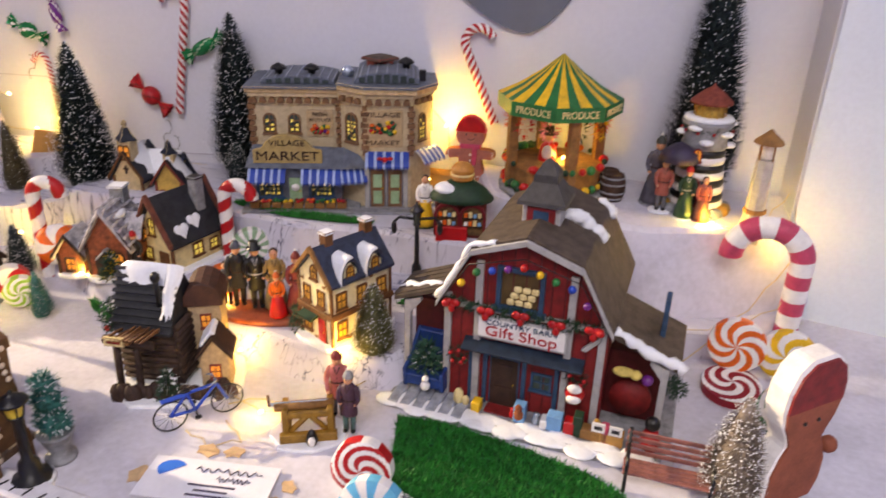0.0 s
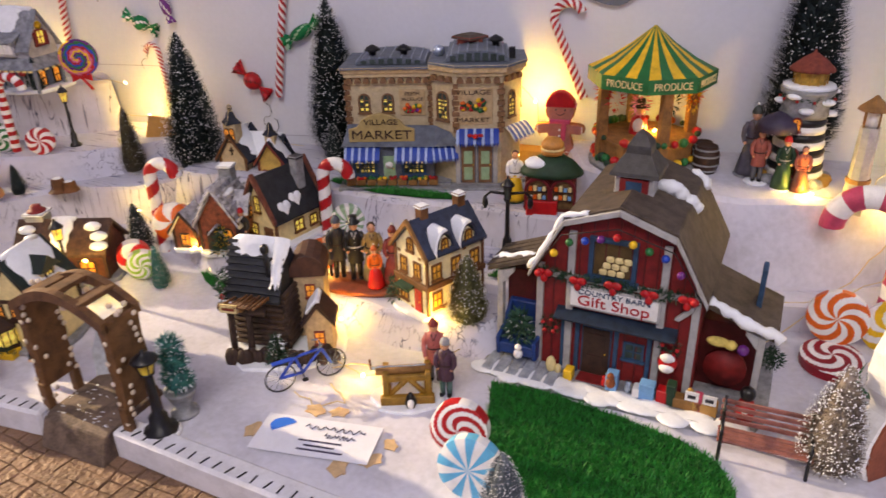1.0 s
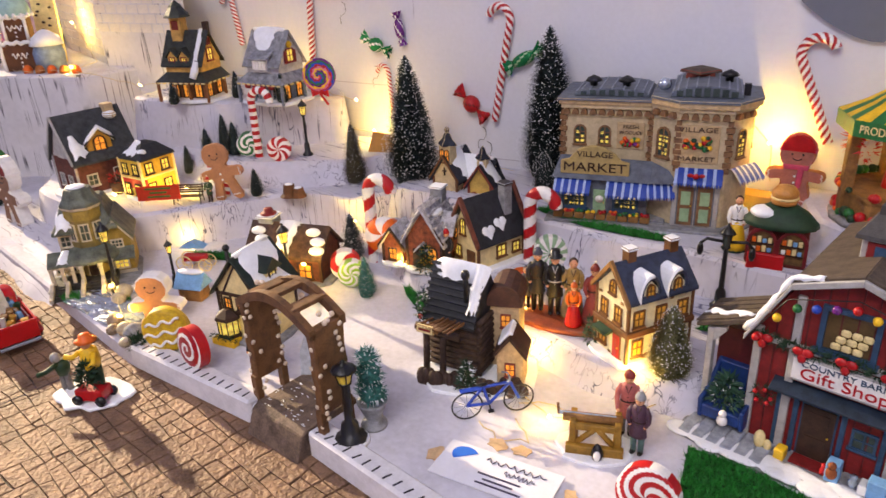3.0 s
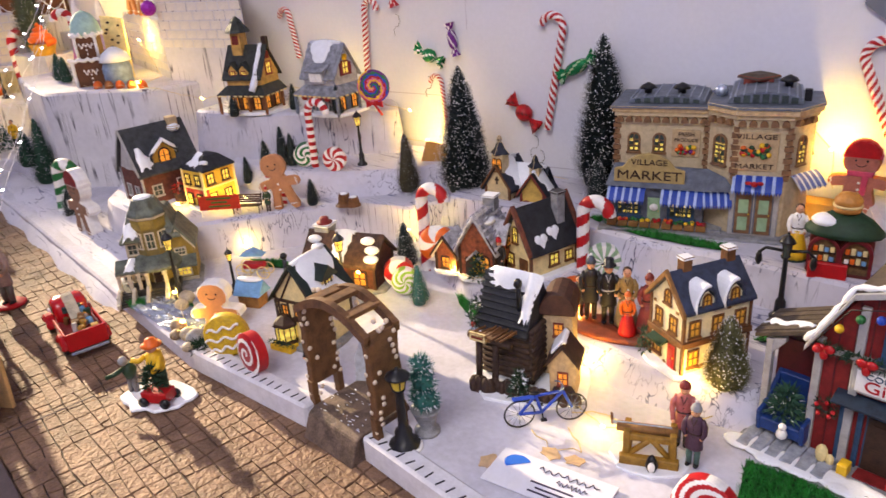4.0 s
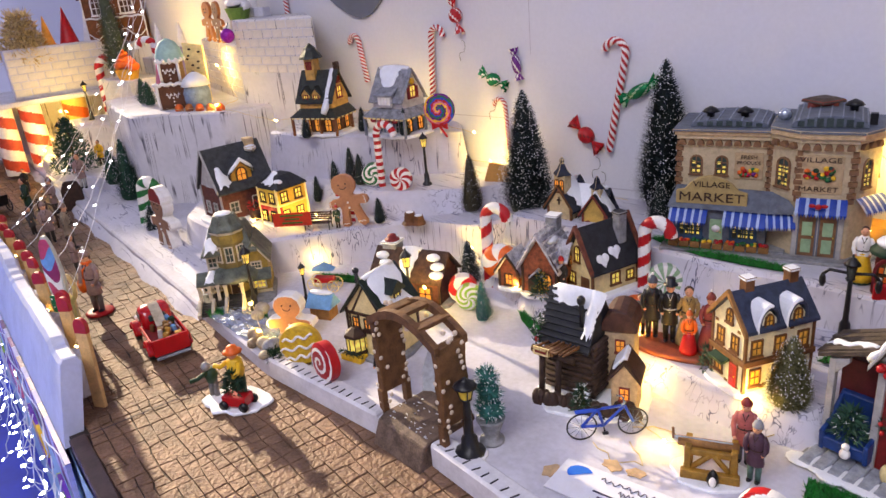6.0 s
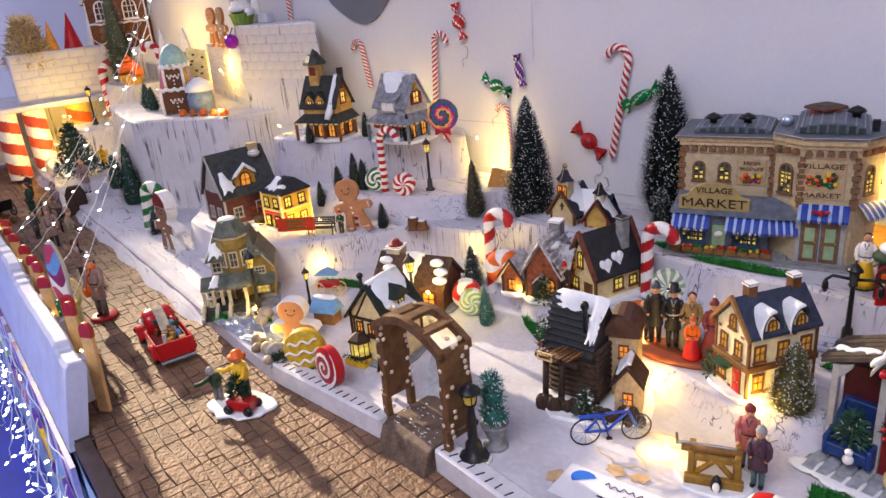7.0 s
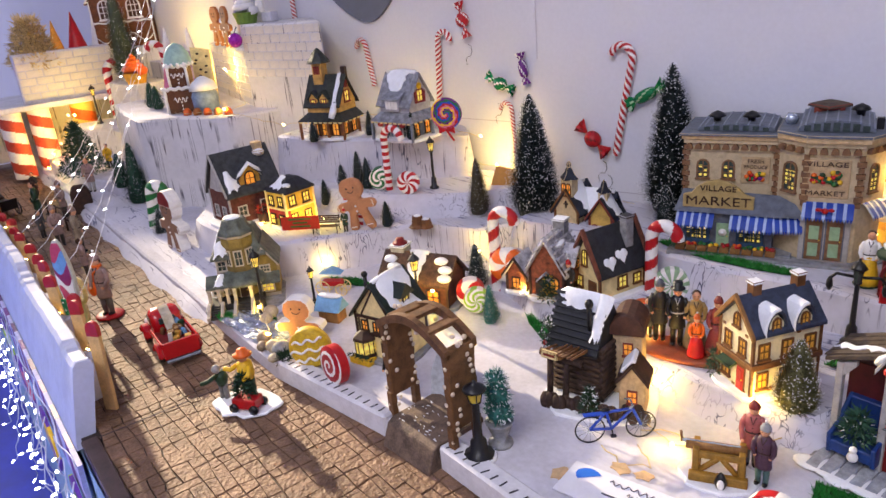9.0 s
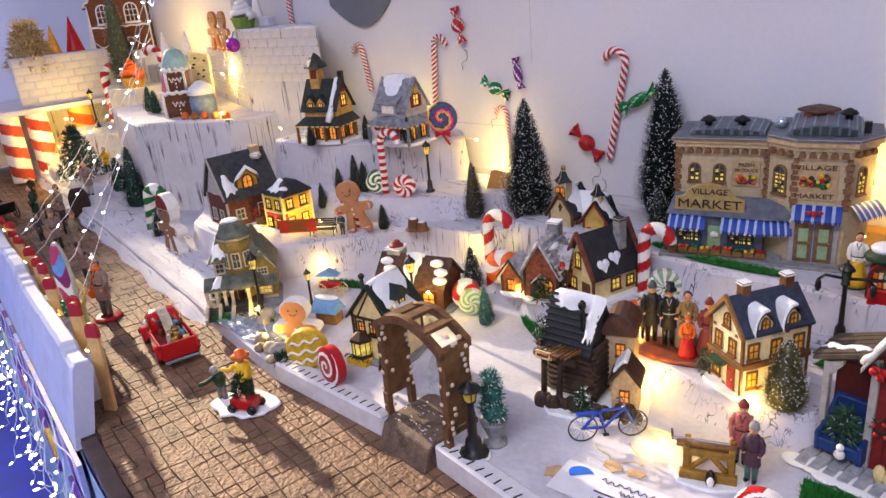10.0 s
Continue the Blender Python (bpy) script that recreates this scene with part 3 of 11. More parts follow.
def swirl_disc(label, x, y, z, r, thick, rz, m1, m2, n=12, twist=0.9, lean=0.0, rim=None, group="peppermint discs", category="candy", spiral=False, name="peppermint_candy", roll=0.0, arms=None):
    """an upright candy disc, its face set out in curved wedges, resting on its edge"""
    sh = Shape().use(m1).use(m2)
    if rim:
        sh.use(rim)
    rings, seg = 26, 144
    for sgn in (-1, 1):
        vs, fs, ks = [], [], []
        for j in range(rings + 1):
            f = j / rings
            bulge = thick * 0.5 * (1 - 0.35 * f ** 4)
            for i in range(seg):
                a = 2 * math.pi * i / seg
                vs.append((r * f * math.cos(a), sgn * bulge, r + r * f * math.sin(a)))
        for j in range(rings):
            for i in range(seg):
                q = (j * seg + i, j * seg + (i + 1) % seg, (j + 1) * seg + (i + 1) % seg, (j + 1) * seg + i)
                fs.append(q if sgn < 0 else q[::-1])
                f = (j + 0.5) / rings
                a = (i + 0.5) / seg
                if spiral:
                    k = 0 if (a - f * 2.2) % 1.0 < 0.62 else 1
                else:
                    k = int(((a + twist * f * f / n * 2 + roll) * n) % 2 < 1)
                ks.append(k)
        o = len(sh.f)
        sh.add(vs, fs, True)
        for q, k in enumerate(ks):
            sh.k[o + q] = k
    vs = []
    for sgn in (-1, 1):
        vs += [(r * math.cos(2 * math.pi * i / seg), sgn * thick * 0.325, r + r * math.sin(2 * math.pi * i / seg)) for i in range(seg)]
    o = len(sh.f)
    sh.add(vs, [(i, (i + 1) % seg, seg + (i + 1) % seg, seg + i) for i in range(seg)], True)
    for i in range(seg):
        sh.k[o + i] = 2 if rim else int((((i + 0.5) / seg + twist / n * 2 + roll) * n) % 2 < 1)
    ob = thing(name, label, category, x, y, z, rz, 1, group, sh)
    ob.matrix_basis = pose(x, y, z, lean, 0, rz)
    return ob


def figure(label, x, y, z, h, rz, coat, legs, hat=None, extra=None, skirt=False, scarf=None, base=None, group="figurines", arm=0.5, name="figurine"):
    """a small painted ceramic figure, one plain shape"""
    sh = S(legs)
    u = h
    if base:
        sh.use(base).lathe([(0.2 * u, 0), (0.21 * u, 0.02 * u), (0.18 * u, 0.04 * u)], 12)
    z0 = 0.03 * u
    if skirt:
        sh.use(legs).lathe([(0.19 * u, z0), (0.18 * u, 0.12 * u), (0.12 * u, 0.4 * u), (0.075 * u, 0.52 * u)], 14)
    else:
        for s in (-1, 1):
            sh.use(legs).tube([(s * 0.05 * u, 0, z0), (s * 0.052 * u, 0.005 * u * s, 0.22 * u), (s * 0.045 * u, 0, 0.46 * u)], [0.036 * u, 0.042 * u, 0.056 * u], 10)
            sh.use(black).ball((s * 0.054 * u, -0.022 * u, z0 + 0.018 * u), (0.038 * u, 0.066 * u, 0.026 * u), 10)
    low = 0.47 if skirt else 0.31
    sh.use(coat).lathe([(0.118 * u, low * u), (0.122 * u, (low + 0.02) * u), (0.104 * u, 0.50 * u), (0.094 * u, 0.57 * u), (0.112 * u, 0.70 * u), (0.108 * u, 0.755 * u), (0.07 * u, 0.80 * u), (0.04 * u, 0.825 * u)], 18, squash=0.72)
    for s in (-1, 1):
        sh.use(coat).tube([(s * 0.088 * u, 0, 0.768 * u), (s * 0.128 * u, -0.005 * u, 0.68 * u), (s * 0.138 * u, -0.03 * u, 0.58 * u), (s * 0.108 * u, -0.11 * u * arm * 2, 0.51 * u)], [0.036 * u, 0.04 * u, 0.034 * u, 0.027 * u], 10)
        sh.use(skin).ball((s * 0.103 * u, -0.122 * u * arm * 2, 0.505 * u), 0.024 * u, 8)
    # lapels, belt and a row of buttons
    sh.use(grey_trim if coat in (black, dark_green, red) else dark_brown)
    sh.tube([(-0.035 * u, -0.062 * u, 0.80 * u), (0, -0.083 * u, 0.70 * u), (0.035 * u, -0.062 * u, 0.80 * u)], 0.009 * u, 6)
    for q in (0.64, 0.58, 0.52):
        sh.ball((0, -0.078 * u, q * u), 0.008 * u, 6)
    sh.lathe([(0.098 * u, 0.545 * u), (0.101 * u, 0.555 * u), (0.097 * u, 0.565 * u)], 18, squash=0.74)
    if scarf:
        sh.use(scarf).lathe([(0.06 * u, 0.79 * u), (0.08 * u, 0.81 * u), (0.06 * u, 0.84 * u)], 10)
    sh.use(skin).ball((0, -0.01 * u, 0.885 * u), (0.062 * u, 0.066 * u, 0.078 * u), 12).ball((0, -0.076 * u, 0.878 * u), 0.012 * u, 6)
    sh.use(dark_brown).ball((-0.024 * u, -0.068 * u, 0.9 * u), 0.007 * u, 5).ball((0.024 * u, -0.068 * u, 0.9 * u), 0.007 * u, 5).ball((0, 0.012 * u, 0.895 * u), (0.066 * u, 0.06 * u, 0.072 * u), 10)
    if hat:
        sh.use(hat)
        if hat in (black, dark_brown):
            sh.lathe([(0.105 * u, 0.925 * u), (0.105 * u, 0.935 * u), (0.064 * u, 0.94 * u), (0.068 * u, 1.03 * u), (0.01 * u, 1.035 * u)], 12)
        else:
            sh.lathe([(0.070 * u, 0.905 * u), (0.074 * u, 0.93 * u), (0.05 * u, 0.985 * u), (0.012 * u, 1.02 * u)], 12)
            sh.use(white).ball((0, 0, 1.04 * u), 0.022 * u, 6)
    else:
        sh.use(dark_brown).ball((0, 0.012 * u, 0.91 * u), (0.068 * u, 0.066 * u, 0.066 * u), 10)
    if extra:
        extra(sh, u)
    return thing(name, label, "figurine", x, y, z, rz, 1, group, sh)


def street_lamp(label, x, y, z, h, rz=0, arms=False, lit=True, thick=1.0, group="street lamps"):
    t = thing("street_lamp", label, "street lamp", x, y, z, rz, 1, group)
    u = h
    part("post", S(black).lathe([(0.085 * u * thick, 0), (0.085 * u * thick, 0.03 * u), (0.05 * u * thick, 0.06 * u), (0.045 * u * thick, 0.2 * u), (0.025 * u * thick, 0.24 * u),
                                 (0.02 * u * thick, 0.7 * u), (0.035 * u * thick, 0.72 * u)], 10), t)
    la = S(black)
    c = 0.05 * u * max(1, thick * 0.8)
    for i in range(4):
        a = math.pi / 4 + i * math.pi / 2
        la.tube([(c * 0.75 * math.cos(a), c * 0.75 * math.sin(a), 0.72 * u), (c * 1.25 * math.cos(a), c * 1.25 * math.sin(a), 0.88 * u)], c * 0.1, 5)
    la.lathe([(c * 0.9, 0.715 * u), (c * 0.9, 0.73 * u)], 8)
    la.lathe([(c * 1.7, 0.88 * u), (c * 1.5, 0.9 * u), (c * 0.7, 0.95 * u), (c * 0.25, 0.965 * u), (c * 0.3, 0.985 * u), (0.0005, u)], 10)
    ln = part("lantern", la, t)
    part("lantern_glass", S(gold_lit if lit else dim_window if arms else mat("lantern_yellow", "d9c04a", 0.3, var=0.1)).lathe([(c * 0.72, 0.725 * u), (c * 1.1, 0.88 * u)], 8, smooth=False), ln)
    if arms:
        ar = S(black)
        for s in (-1, 1):
            ar.tube([(0, 0, 0.78 * u), (s * 0.2 * u, 0, 0.8 * u), (s * 0.26 * u, 0, 0.74 * u)], 0.018 * u, 6)
            ar.lathe([(0.018 * u, 0.6 * u), (0.036 * u, 0.65 * u), (0.03 * u, 0.71 * u), (0.014 * u, 0.75 * u)], 8, (s * 0.26 * u, 0, 0))
        part("arm", ar, t)
    return t


def bench(label, x, y, z, w, rz, wood, lean=0):
    t = thing("bench", label, "bench", x, y, z, rz, 1, "benches")
    h = w * 0.26
    for i in range(4):
        part("seat_slat", S(wood).block((0, -w * 0.16 + i * w * 0.075, h), (w, w * 0.062, w * 0.025)), t, "", None, 0.0004)
    for i in range(4):
        part("back_slat", S(wood).block((0, w * 0.13 + i * w * 0.018, h + w * 0.08 + i * w * 0.075), (w, w * 0.022, w * 0.062)), t, "", None, 0.0004)
    for s in (-1, 1):
        sh = S(black)
        for p in ([(0, -0.2, 0), (0, -0.17, 0.12), (0, -0.18, 0.26)], [(0, 0.17, 0), (0, 0.12, 0.14), (0, 0.11, 0.28), (0, 0.2, 0.62)],
                  [(0, -0.18, 0.26), (0, -0.19, 0.38), (0, -0.1, 0.44), (0, 0.14, 0.43)], [(0, -0.18, 0.25), (0, 0.12, 0.25)]):
            sh.tube([(s * w * 0.46, q[1] * w, q[2] * w) for q in p], w * 0.022, 6)
        part("iron_end", sh, t, "black iron bench end")
    return t


def ginger_outline(h):
    """half outline of a gingerbread biscuit, mirrored"""
    half = [(0.0, 0.36), (0.06, 0.30), (0.10, 0.06), (0.17, 0.0), (0.25, 0.02), (0.27, 0.10), (0.22, 0.24), (0.19, 0.36), (0.20, 0.42), (0.36, 0.40), (0.42, 0.46), (0.40, 0.54), (0.32, 0.57),
            (0.16, 0.58), (0.13, 0.62), (0.22, 0.70), (0.25, 0.80), (0.21, 0.92), (0.12, 0.985), (0.0, 1.0)]
    pts = [(x * h, z * h) for x, z in half[1:]]
    return pts + [(-x, z) for x, z in pts[-2::-1]] + [(0, 0.34 * h)]


def ginger_biscuit(label, x, y, z, h, rz, face_m=None, edge_m=None, hat=False, scarf=False, thick=0.008, lean=0, icing=True, tilt=0):
    t = thing("gingerbread_biscuit", label, "gingerbread biscuit", x, y, z, rz, 1, "gingerbread biscuits")
    t.matrix_basis = pose(x, y, z, 0, 0, rz) @ pose(0, 0, 0, lean, tilt, 0)
    o = ginger_outline(h)
    part("body", S(edge_m or ginger).prism(o, -thick / 2, thick / 2, "y"), t, "", None, 0.0008)
    in_o = [(p[0] * 0.93, h * 0.5 + (p[1] - h * 0.5) * 0.95) for p in o]
    part("face", S(face_m or ginger).prism(in_o, -thick / 2 - 0.0006, -thick / 2 + 0.0005, "y"), t)
    for s in (-1, 1):
        part("eye", S(black).ball((s * 0.075 * h, -thick / 2 - 0.001, 0.82 * h), 0.016 * h, 6), t)
    part("mouth", S(black).tube([(0.07 * h * math.cos(a), -thick / 2 - 0.001, 0.78 * h + 0.05 * h * math.sin(a)) for a in (3.5, 4.0, 4.5, 5.0, 5.9)], 0.006 * h, 5), t)
    for q in (0.38, 0.48):
        part("icing_button", S(white).ball((0, -thick / 2 - 0.001, q * h), 0.02 * h, 6), t)
    if icing:
        for s in (-1, 1):
            part("icing_line", S(white).tube([(s * (0.36 + 0.02 * (i % 2)) * h, -thick / 2 - 0.001, (0.42 + 0.03 * i) * h) for i in range(5)], 0.007 * h, 5), t)
            part("icing_line", S(white).tube([(s * (0.10 + 0.035 * i) * h, -thick / 2 - 0.001, (0.09 + 0.02 * (i % 2)) * h) for i in range(5)], 0.007 * h, 5), t)
    if hat:
        ho = [(-0.25 * h, 0.86 * h), (0.25 * h, 0.86 * h), (0.23 * h, 0.97 * h), (0.14 * h, 1.07 * h), (0.04 * h, 1.12 * h), (-0.06 * h, 1.12 * h), (-0.16 * h, 1.07 * h), (-0.23 * h, 0.97 * h)]
        hp = part("hat", S(edge_m or red).prism(ho, -thick * 0.55, thick * 0.55, "y"), t, "hat edged like the biscuit", None, 0.001)
        part("hat_face", S(dark_red if edge_m else red).prism([(p[0] * 0.93, 0.96 * h + (p[1] - 0.96 * h) * 0.93) for p in ho], -thick * 0.55 - 0.0008, -thick * 0.5, "y"), hp, "red face of the hat")
        part("hat_band", S(edge_m or rose).prism([(-0.255 * h, 0.85 * h), (0.255 * h, 0.85 * h), (0.255 * h, 0.91 * h), (-0.255 * h, 0.91 * h)], -thick * 0.58, thick * 0.58, "y"), hp, "", None, 0.001)
    if scarf:
        part("scarf", S(rose).prism([(-0.17 * h, 0.58 * h), (0.17 * h, 0.58 * h), (0.18 * h, 0.66 * h), (-0.18 * h, 0.66 * h)], -thick * 0.66, thick * 0.66, "y").prism(
            [(0.02 * h, 0.3 * h), (0.1 * h, 0.3 * h), (0.12 * h, 0.6 * h), (0.03 * h, 0.6 * h)], -thick * 0.7, -thick * 0.3, "y"), t, "rose scarf", None, 0.0008)
    return t


def wrapped_sweet(label, x, z, length, tilt, m1, m2, off=0.008, ball_shape=True, group="wrapped sweets on the wall"):
    """a shiny twist-wrapped sweet pinned to the wall, tilted in its plane"""
    t = thing("wrapped_sweet", label, "sweet", x, wall_y(x) - off, z, 0, 1, group)
    t.matrix_basis = pose(x, wall_y(x) - off, z, 0, 0, 6.8) @ pose(0, 0, 0, 0, -tilt, 0)
    a = length / 2
    sh = Shape().use(m1).use(m2)
    n = 20
    body = []
    for j in range(9):
        p = math.pi * j / 8
        body.append((-a * (0.42 if ball_shape else 0.55) * math.cos(p), a * (0.36 if ball_shape else 0.26) * (math.sin(p) ** (1.0 if ball_shape else 0.55)) + 0.0006))
    sh.tube([(q[0], 0, 0) for q in body], [q[1] for q in body], n, pick=lambda j, i: 1 if (i + j) % 5 == 0 else 0)
    part("candy", sh, t)
    for s in (-1, 1):
        vs, fs = [], []
        k = 14
        for j in range(4):
            f = j / 3
            for i in range(k):
                ang = 2 * math.pi * i / k
                rr = a * (0.07 + 0.27 * f) * (1 + 0.28 * f * math.cos(ang * 7))
                vs.append((s * a * (0.42 + 0.56 * f), rr * math.sin(ang) * 0.55, rr * math.cos(ang)))
        for j in range(3):
            for i in range(k):
                fs.append((j * k + i, j * k + (i + 1) % k, (j + 1) * k + (i + 1) % k, (j + 1) * k + i))
        w = Shape().use(m1).use(m2)
        w.add(vs, fs)
        for q in range(len(w.k)):
            w.k[q] = 1 if q % 4 == 0 else 0
        part("wrapper_end", w, t)
    return t


def bulb(sh, p, d, size=0.004):
    """a little rice light with a clear base"""
    d = Vector(d).normalized()
    p = Vector(p)
    sh.tube([p, p + d * size * 0.6, p + d * size * 1.6, p + d * size * 2.2], [size * 0.3, size * 0.5, size * 0.45, size * 0.08], 7)


def light_string(label, pts, material, bulbs, bulb_m, r=0.0006, wobble=0.0, seed=3, size=0.0035, name="fairy_lights"):
    """a wire with small bulbs; bulbs are (place, direction)"""
    t = thing(name, label, "fairy lights", 0, 0, 0, 0, 1, "fairy light strings")
    rnd = random.Random(seed)
    path = []
    for a, b in zip(pts, pts[1:]):
        a, b = Vector(a), Vector(b)
        n = max(3, int((b - a).length / 0.012))
        for i in range(n):
            path.append(a.lerp(b, i / n) + Vector((rnd.uniform(-1, 1), rnd.uniform(-1, 1), rnd.uniform(-1, 1))) * wobble)
    path.append(Vector(pts[-1]))
    if len(path) > 1:
        part("wire", S(material).tube(path, r, 5), t)
    for p, d in bulbs:
        s = S(bulb_m)
        bulb(s, p, d, size)
        part("bulb", s, t)
    return t


# ---------------------------------------------------------------- the market hall
def market():
    t = thing("village_market", "cream stone village market with blue striped awnings, lit windows", "shop building", -0.409, 0.744, 0.068, 24)
    t.matrix_basis = t.matrix_basis @ Matrix.Diagonal((1.12, 1.06, 1.05, 1))
    # local: front is -y; the left wing is set back, the right wing comes forward and has a canted corner
    sh = S(stone_pale).box(-0.075, 0.012, -0.02, 0.055, 0.0, 0.118)
    part("left_wing", sh, t, "cream stone wing with brown quoins", None, 0.0008)
    rw = [(0.010, -0.026), (0.036, -0.047), (0.080, -0.047), (0.100, -0.018), (0.098, 0.055), (0.012, 0.055)]
    part("corner_wing", S(stone_pale).prism(rw, 0.0, 0.124), t, "cream stone corner wing", None, 0.0008)
    # cornices with dentils
    co = S(stone_tan).box(-0.079, 0.012, -0.025, 0.058, 0.118, 0.122).use(stone_pale).box(-0.077, 0.012, -0.023, 0.056, 0.1135, 0.118).use(roof_grey).box(-0.081, 0.012, -0.027, 0.059, 0.122, 0.1245)
    part("cornice", co, t, "brown and tan dentil cornice", None, 0.0004)

    def grow(p, e):
        return [(x + e * (1 if x > 0.05 else -0.2), y + e * (-1 if y < 0 else 0.5)) for x, y in p]
    co = S(stone_pale).prism(grow(rw, 0.002), 0.1185, 0.123).use(stone_tan).prism(grow(rw, 0.005), 0.123, 0.128).use(roof_grey).prism(grow(rw, 0.006), 0.128, 0.131)
    part("cornice", co, t, "brown and tan dentil cornice", None, 0.0004)
    scallop = [(0.0034 * math.cos(a), 0.0062 * math.sin(a)) for a in [math.pi * i / 8 for i in range(9)]]
    for i in range(10):
        part("corbel_arch", S(quoin).prism([(-0.0715 + i * 0.0086 + p[0], 0.1075 + p[1]) for p in scallop], -0.0245, -0.019, "y"), t)
    for i in range(5):
        part("corbel_arch", S(quoin).prism([(0.0405 + i * 0.0088 + p[0], 0.1125 + p[1]) for p in scallop], -0.0515, -0.046, "y"), t)
    for i in range(3):
        part("corbel_arch", S(quoin).prism([(-0.0098 + i * 0.0098 + p[0], 0.1125 + p[1]) for p in scallop], -0.0042, 0.001, "y"), t, "", pose(0.023, -0.0368, 0, 0, 0, -39))
        part("corbel_arch", S(quoin).prism([(-0.0098 + i * 0.0098 + p[0], 0.1125 + p[1]) for p in scallop], -0.0042, 0.001, "y"), t, "", pose(0.090, -0.0325, 0, 0, 0, 55))
    # barrel roofs
    for x0, x1, y0, y1, z, hh in ((-0.066, 0.006, -0.012, 0.05, 0.1245, 0.010), (0.026, 0.088, -0.036, 0.048, 0.131, 0.015)):
        arch = [(x0, z)] + [((x0 + x1) / 2 - (x1 - x0) / 2 * math.cos(a), z + 0.002 + hh * 0.62 * math.sin(a)) for a in [math.pi * i / 10 for i in range(11)]] + [(x1, z)]
        ro = S(roof_grey).prism(arch[::-1], y0, y1, "y")
        rf = part("barrel_roof", ro, t, "grey ribbed barrel roof", None, 0.0005)
        rb = S(mat("roof_rib", "8b93a2", 0.5, var=0.2))
        for i in range(1, 10):
            a = math.pi * i / 10
            px, pz = (x0 + x1) / 2 - (x1 - x0) / 2 * math.cos(a), z + 0.002 + hh * 0.62 * math.sin(a)
            rb.box(px - 0.0006, px + 0.0006, y0 - 0.0004, y1, pz - 0.001, pz + 0.0008)
        part("rib", rb, rf)
        for i in range(7):
            px = x0 + (x1 - x0) * (i + 1) / 8
            top = z + 0.001 + hh * 0.55 * math.sin(math.acos(max(-1, min(1, 1 - 2 * (i + 1) / 8))))
            part("fanlight", S(dim_window).box(px - 0.0028, px + 0.0028, y0 - 0.0008, y0 + 0.001, z + 0.001, top), rf)
    for x, y, z in ((-0.05, 0.005, 0.133), (-0.018, 0.005, 0.133), (0.075, 0.0, 0.142)):
        part("roof_vent", S(black).lathe([(0.003, -0.004), (0.004, 0.003), (0.0085, 0.004), (0.006, 0.0075), (0.001, 0.010)], 8, (x, y, z)), t, "dark roof vent")
    part("chimney", S(brick_red).box(0.036, 0.062, 0.012, 0.03, 0.132, 0.145).use(roof_brown).lathe([(0.020, 0.145), (0.019, 0.1475), (0.011, 0.150)], 4, (0.049, 0.021, 0), smooth=False), t, "brown brick roof lantern", None, 0.0006)
    part("roof_globe", S(silver).ball((0.018, 0.0, 0.136), 0.0065, 10), t)
    part("chimney", S(black).box(0.088, 0.094, -0.02, -0.014, 0.131, 0.142), t)
    # quoins up the corners
    for cx, cy in ((-0.0755, -0.0205), (0.0105, -0.0265), (0.036, -0.0475), (0.0800, -0.0475)):
        for i in range(9):
            w = 0.0075 if i % 2 else 0.0048
            part("quoin", S(quoin).box(cx - w / 2 + (0.001 if cx < 0 else 0), cx + w / 2 + (0.001 if cx < 0 else 0), cy - 0.0012, cy + 0.004, 0.060 + i * 0.0058, 0.0648 + i * 0.0058), t)
    for x in (-0.058, -0.034):
        w = pane_part(t, pose(x, -0.02, 0.076), 0.0095, 0.014, quoin, "leaded", (1, 2), True)
    pane_part(t, pose(0.023, -0.0368, 0.072, 0, 0, -39), 0.012, 0.022, quoin, "leaded", (1, 3), True)
    pane_part(t, pose(0.090, -0.0325, 0.074, 0, 0, 55), 0.009, 0.022, quoin, "leaded", (1, 3), True)
    pane_part(t, pose(0.100, 0.015, 0.074, 0, 0, 90), 0.010, 0.022, quoin, "leaded", (1, 3), True)
    # painted sign with fruit, left
    sb = part("sign_board", S(stone_tan).box(-0.022, 0.004, -0.0215, -0.019, 0.072, 0.1), t, "tan painted sign with fruit", None, 0.0004)
    rnd = random.Random(4)
    for i in range(16):
        part("fruit", S((red, green, orange, yellow, purple)[i % 5]).ball((-0.009 + rnd.uniform(-0.009, 0.009), -0.0222, 0.079 + rnd.uniform(-0.003, 0.005)), 0.0024, 6), sb)
    lettering("FRESH", 0.0055, dark_brown, sb, pose(-0.009, -0.0218, 0.0955))
    lettering("PRODUCE", 0.0048, dark_brown, sb, pose(-0.009, -0.0218, 0.0895), fit=0.021)
    # the corner wing's sign
    sb = part("sign_board", S(stone_tan).box(0.034, 0.072, -0.0485, -0.046, 0.069, 0.107), t, "tan painted sign with fruit and lettering", None, 0.0004)
    for i in range(26):
        part("fruit", S((red, green, dark_green, orange, dark_green, yellow)[i % 6]).ball((0.053 + rnd.uniform(-0.011, 0.011), -0.0492, 0.089 + rnd.uniform(-0.006, 0.006)), 0.0027, 6), sb)
    lettering("VILLAGE", 0.0068, dark_brown, sb, pose(0.053, -0.0488, 0.1025), fit=0.034)
    lettering("MARKET", 0.0068, dark_brown, sb, pose(0.053, -0.0488, 0.0735), fit=0.032)
    # the name board over the left shop
    ob = [(-0.072, 0.050), (-0.006, 0.050), (-0.006, 0.064), (-0.014, 0.066), (-0.020, 0.073), (-0.030, 0.079), (-0.040, 0.081), (-0.050, 0.079), (-0.059, 0.073), (-0.064, 0.066), (-0.072, 0.064)]
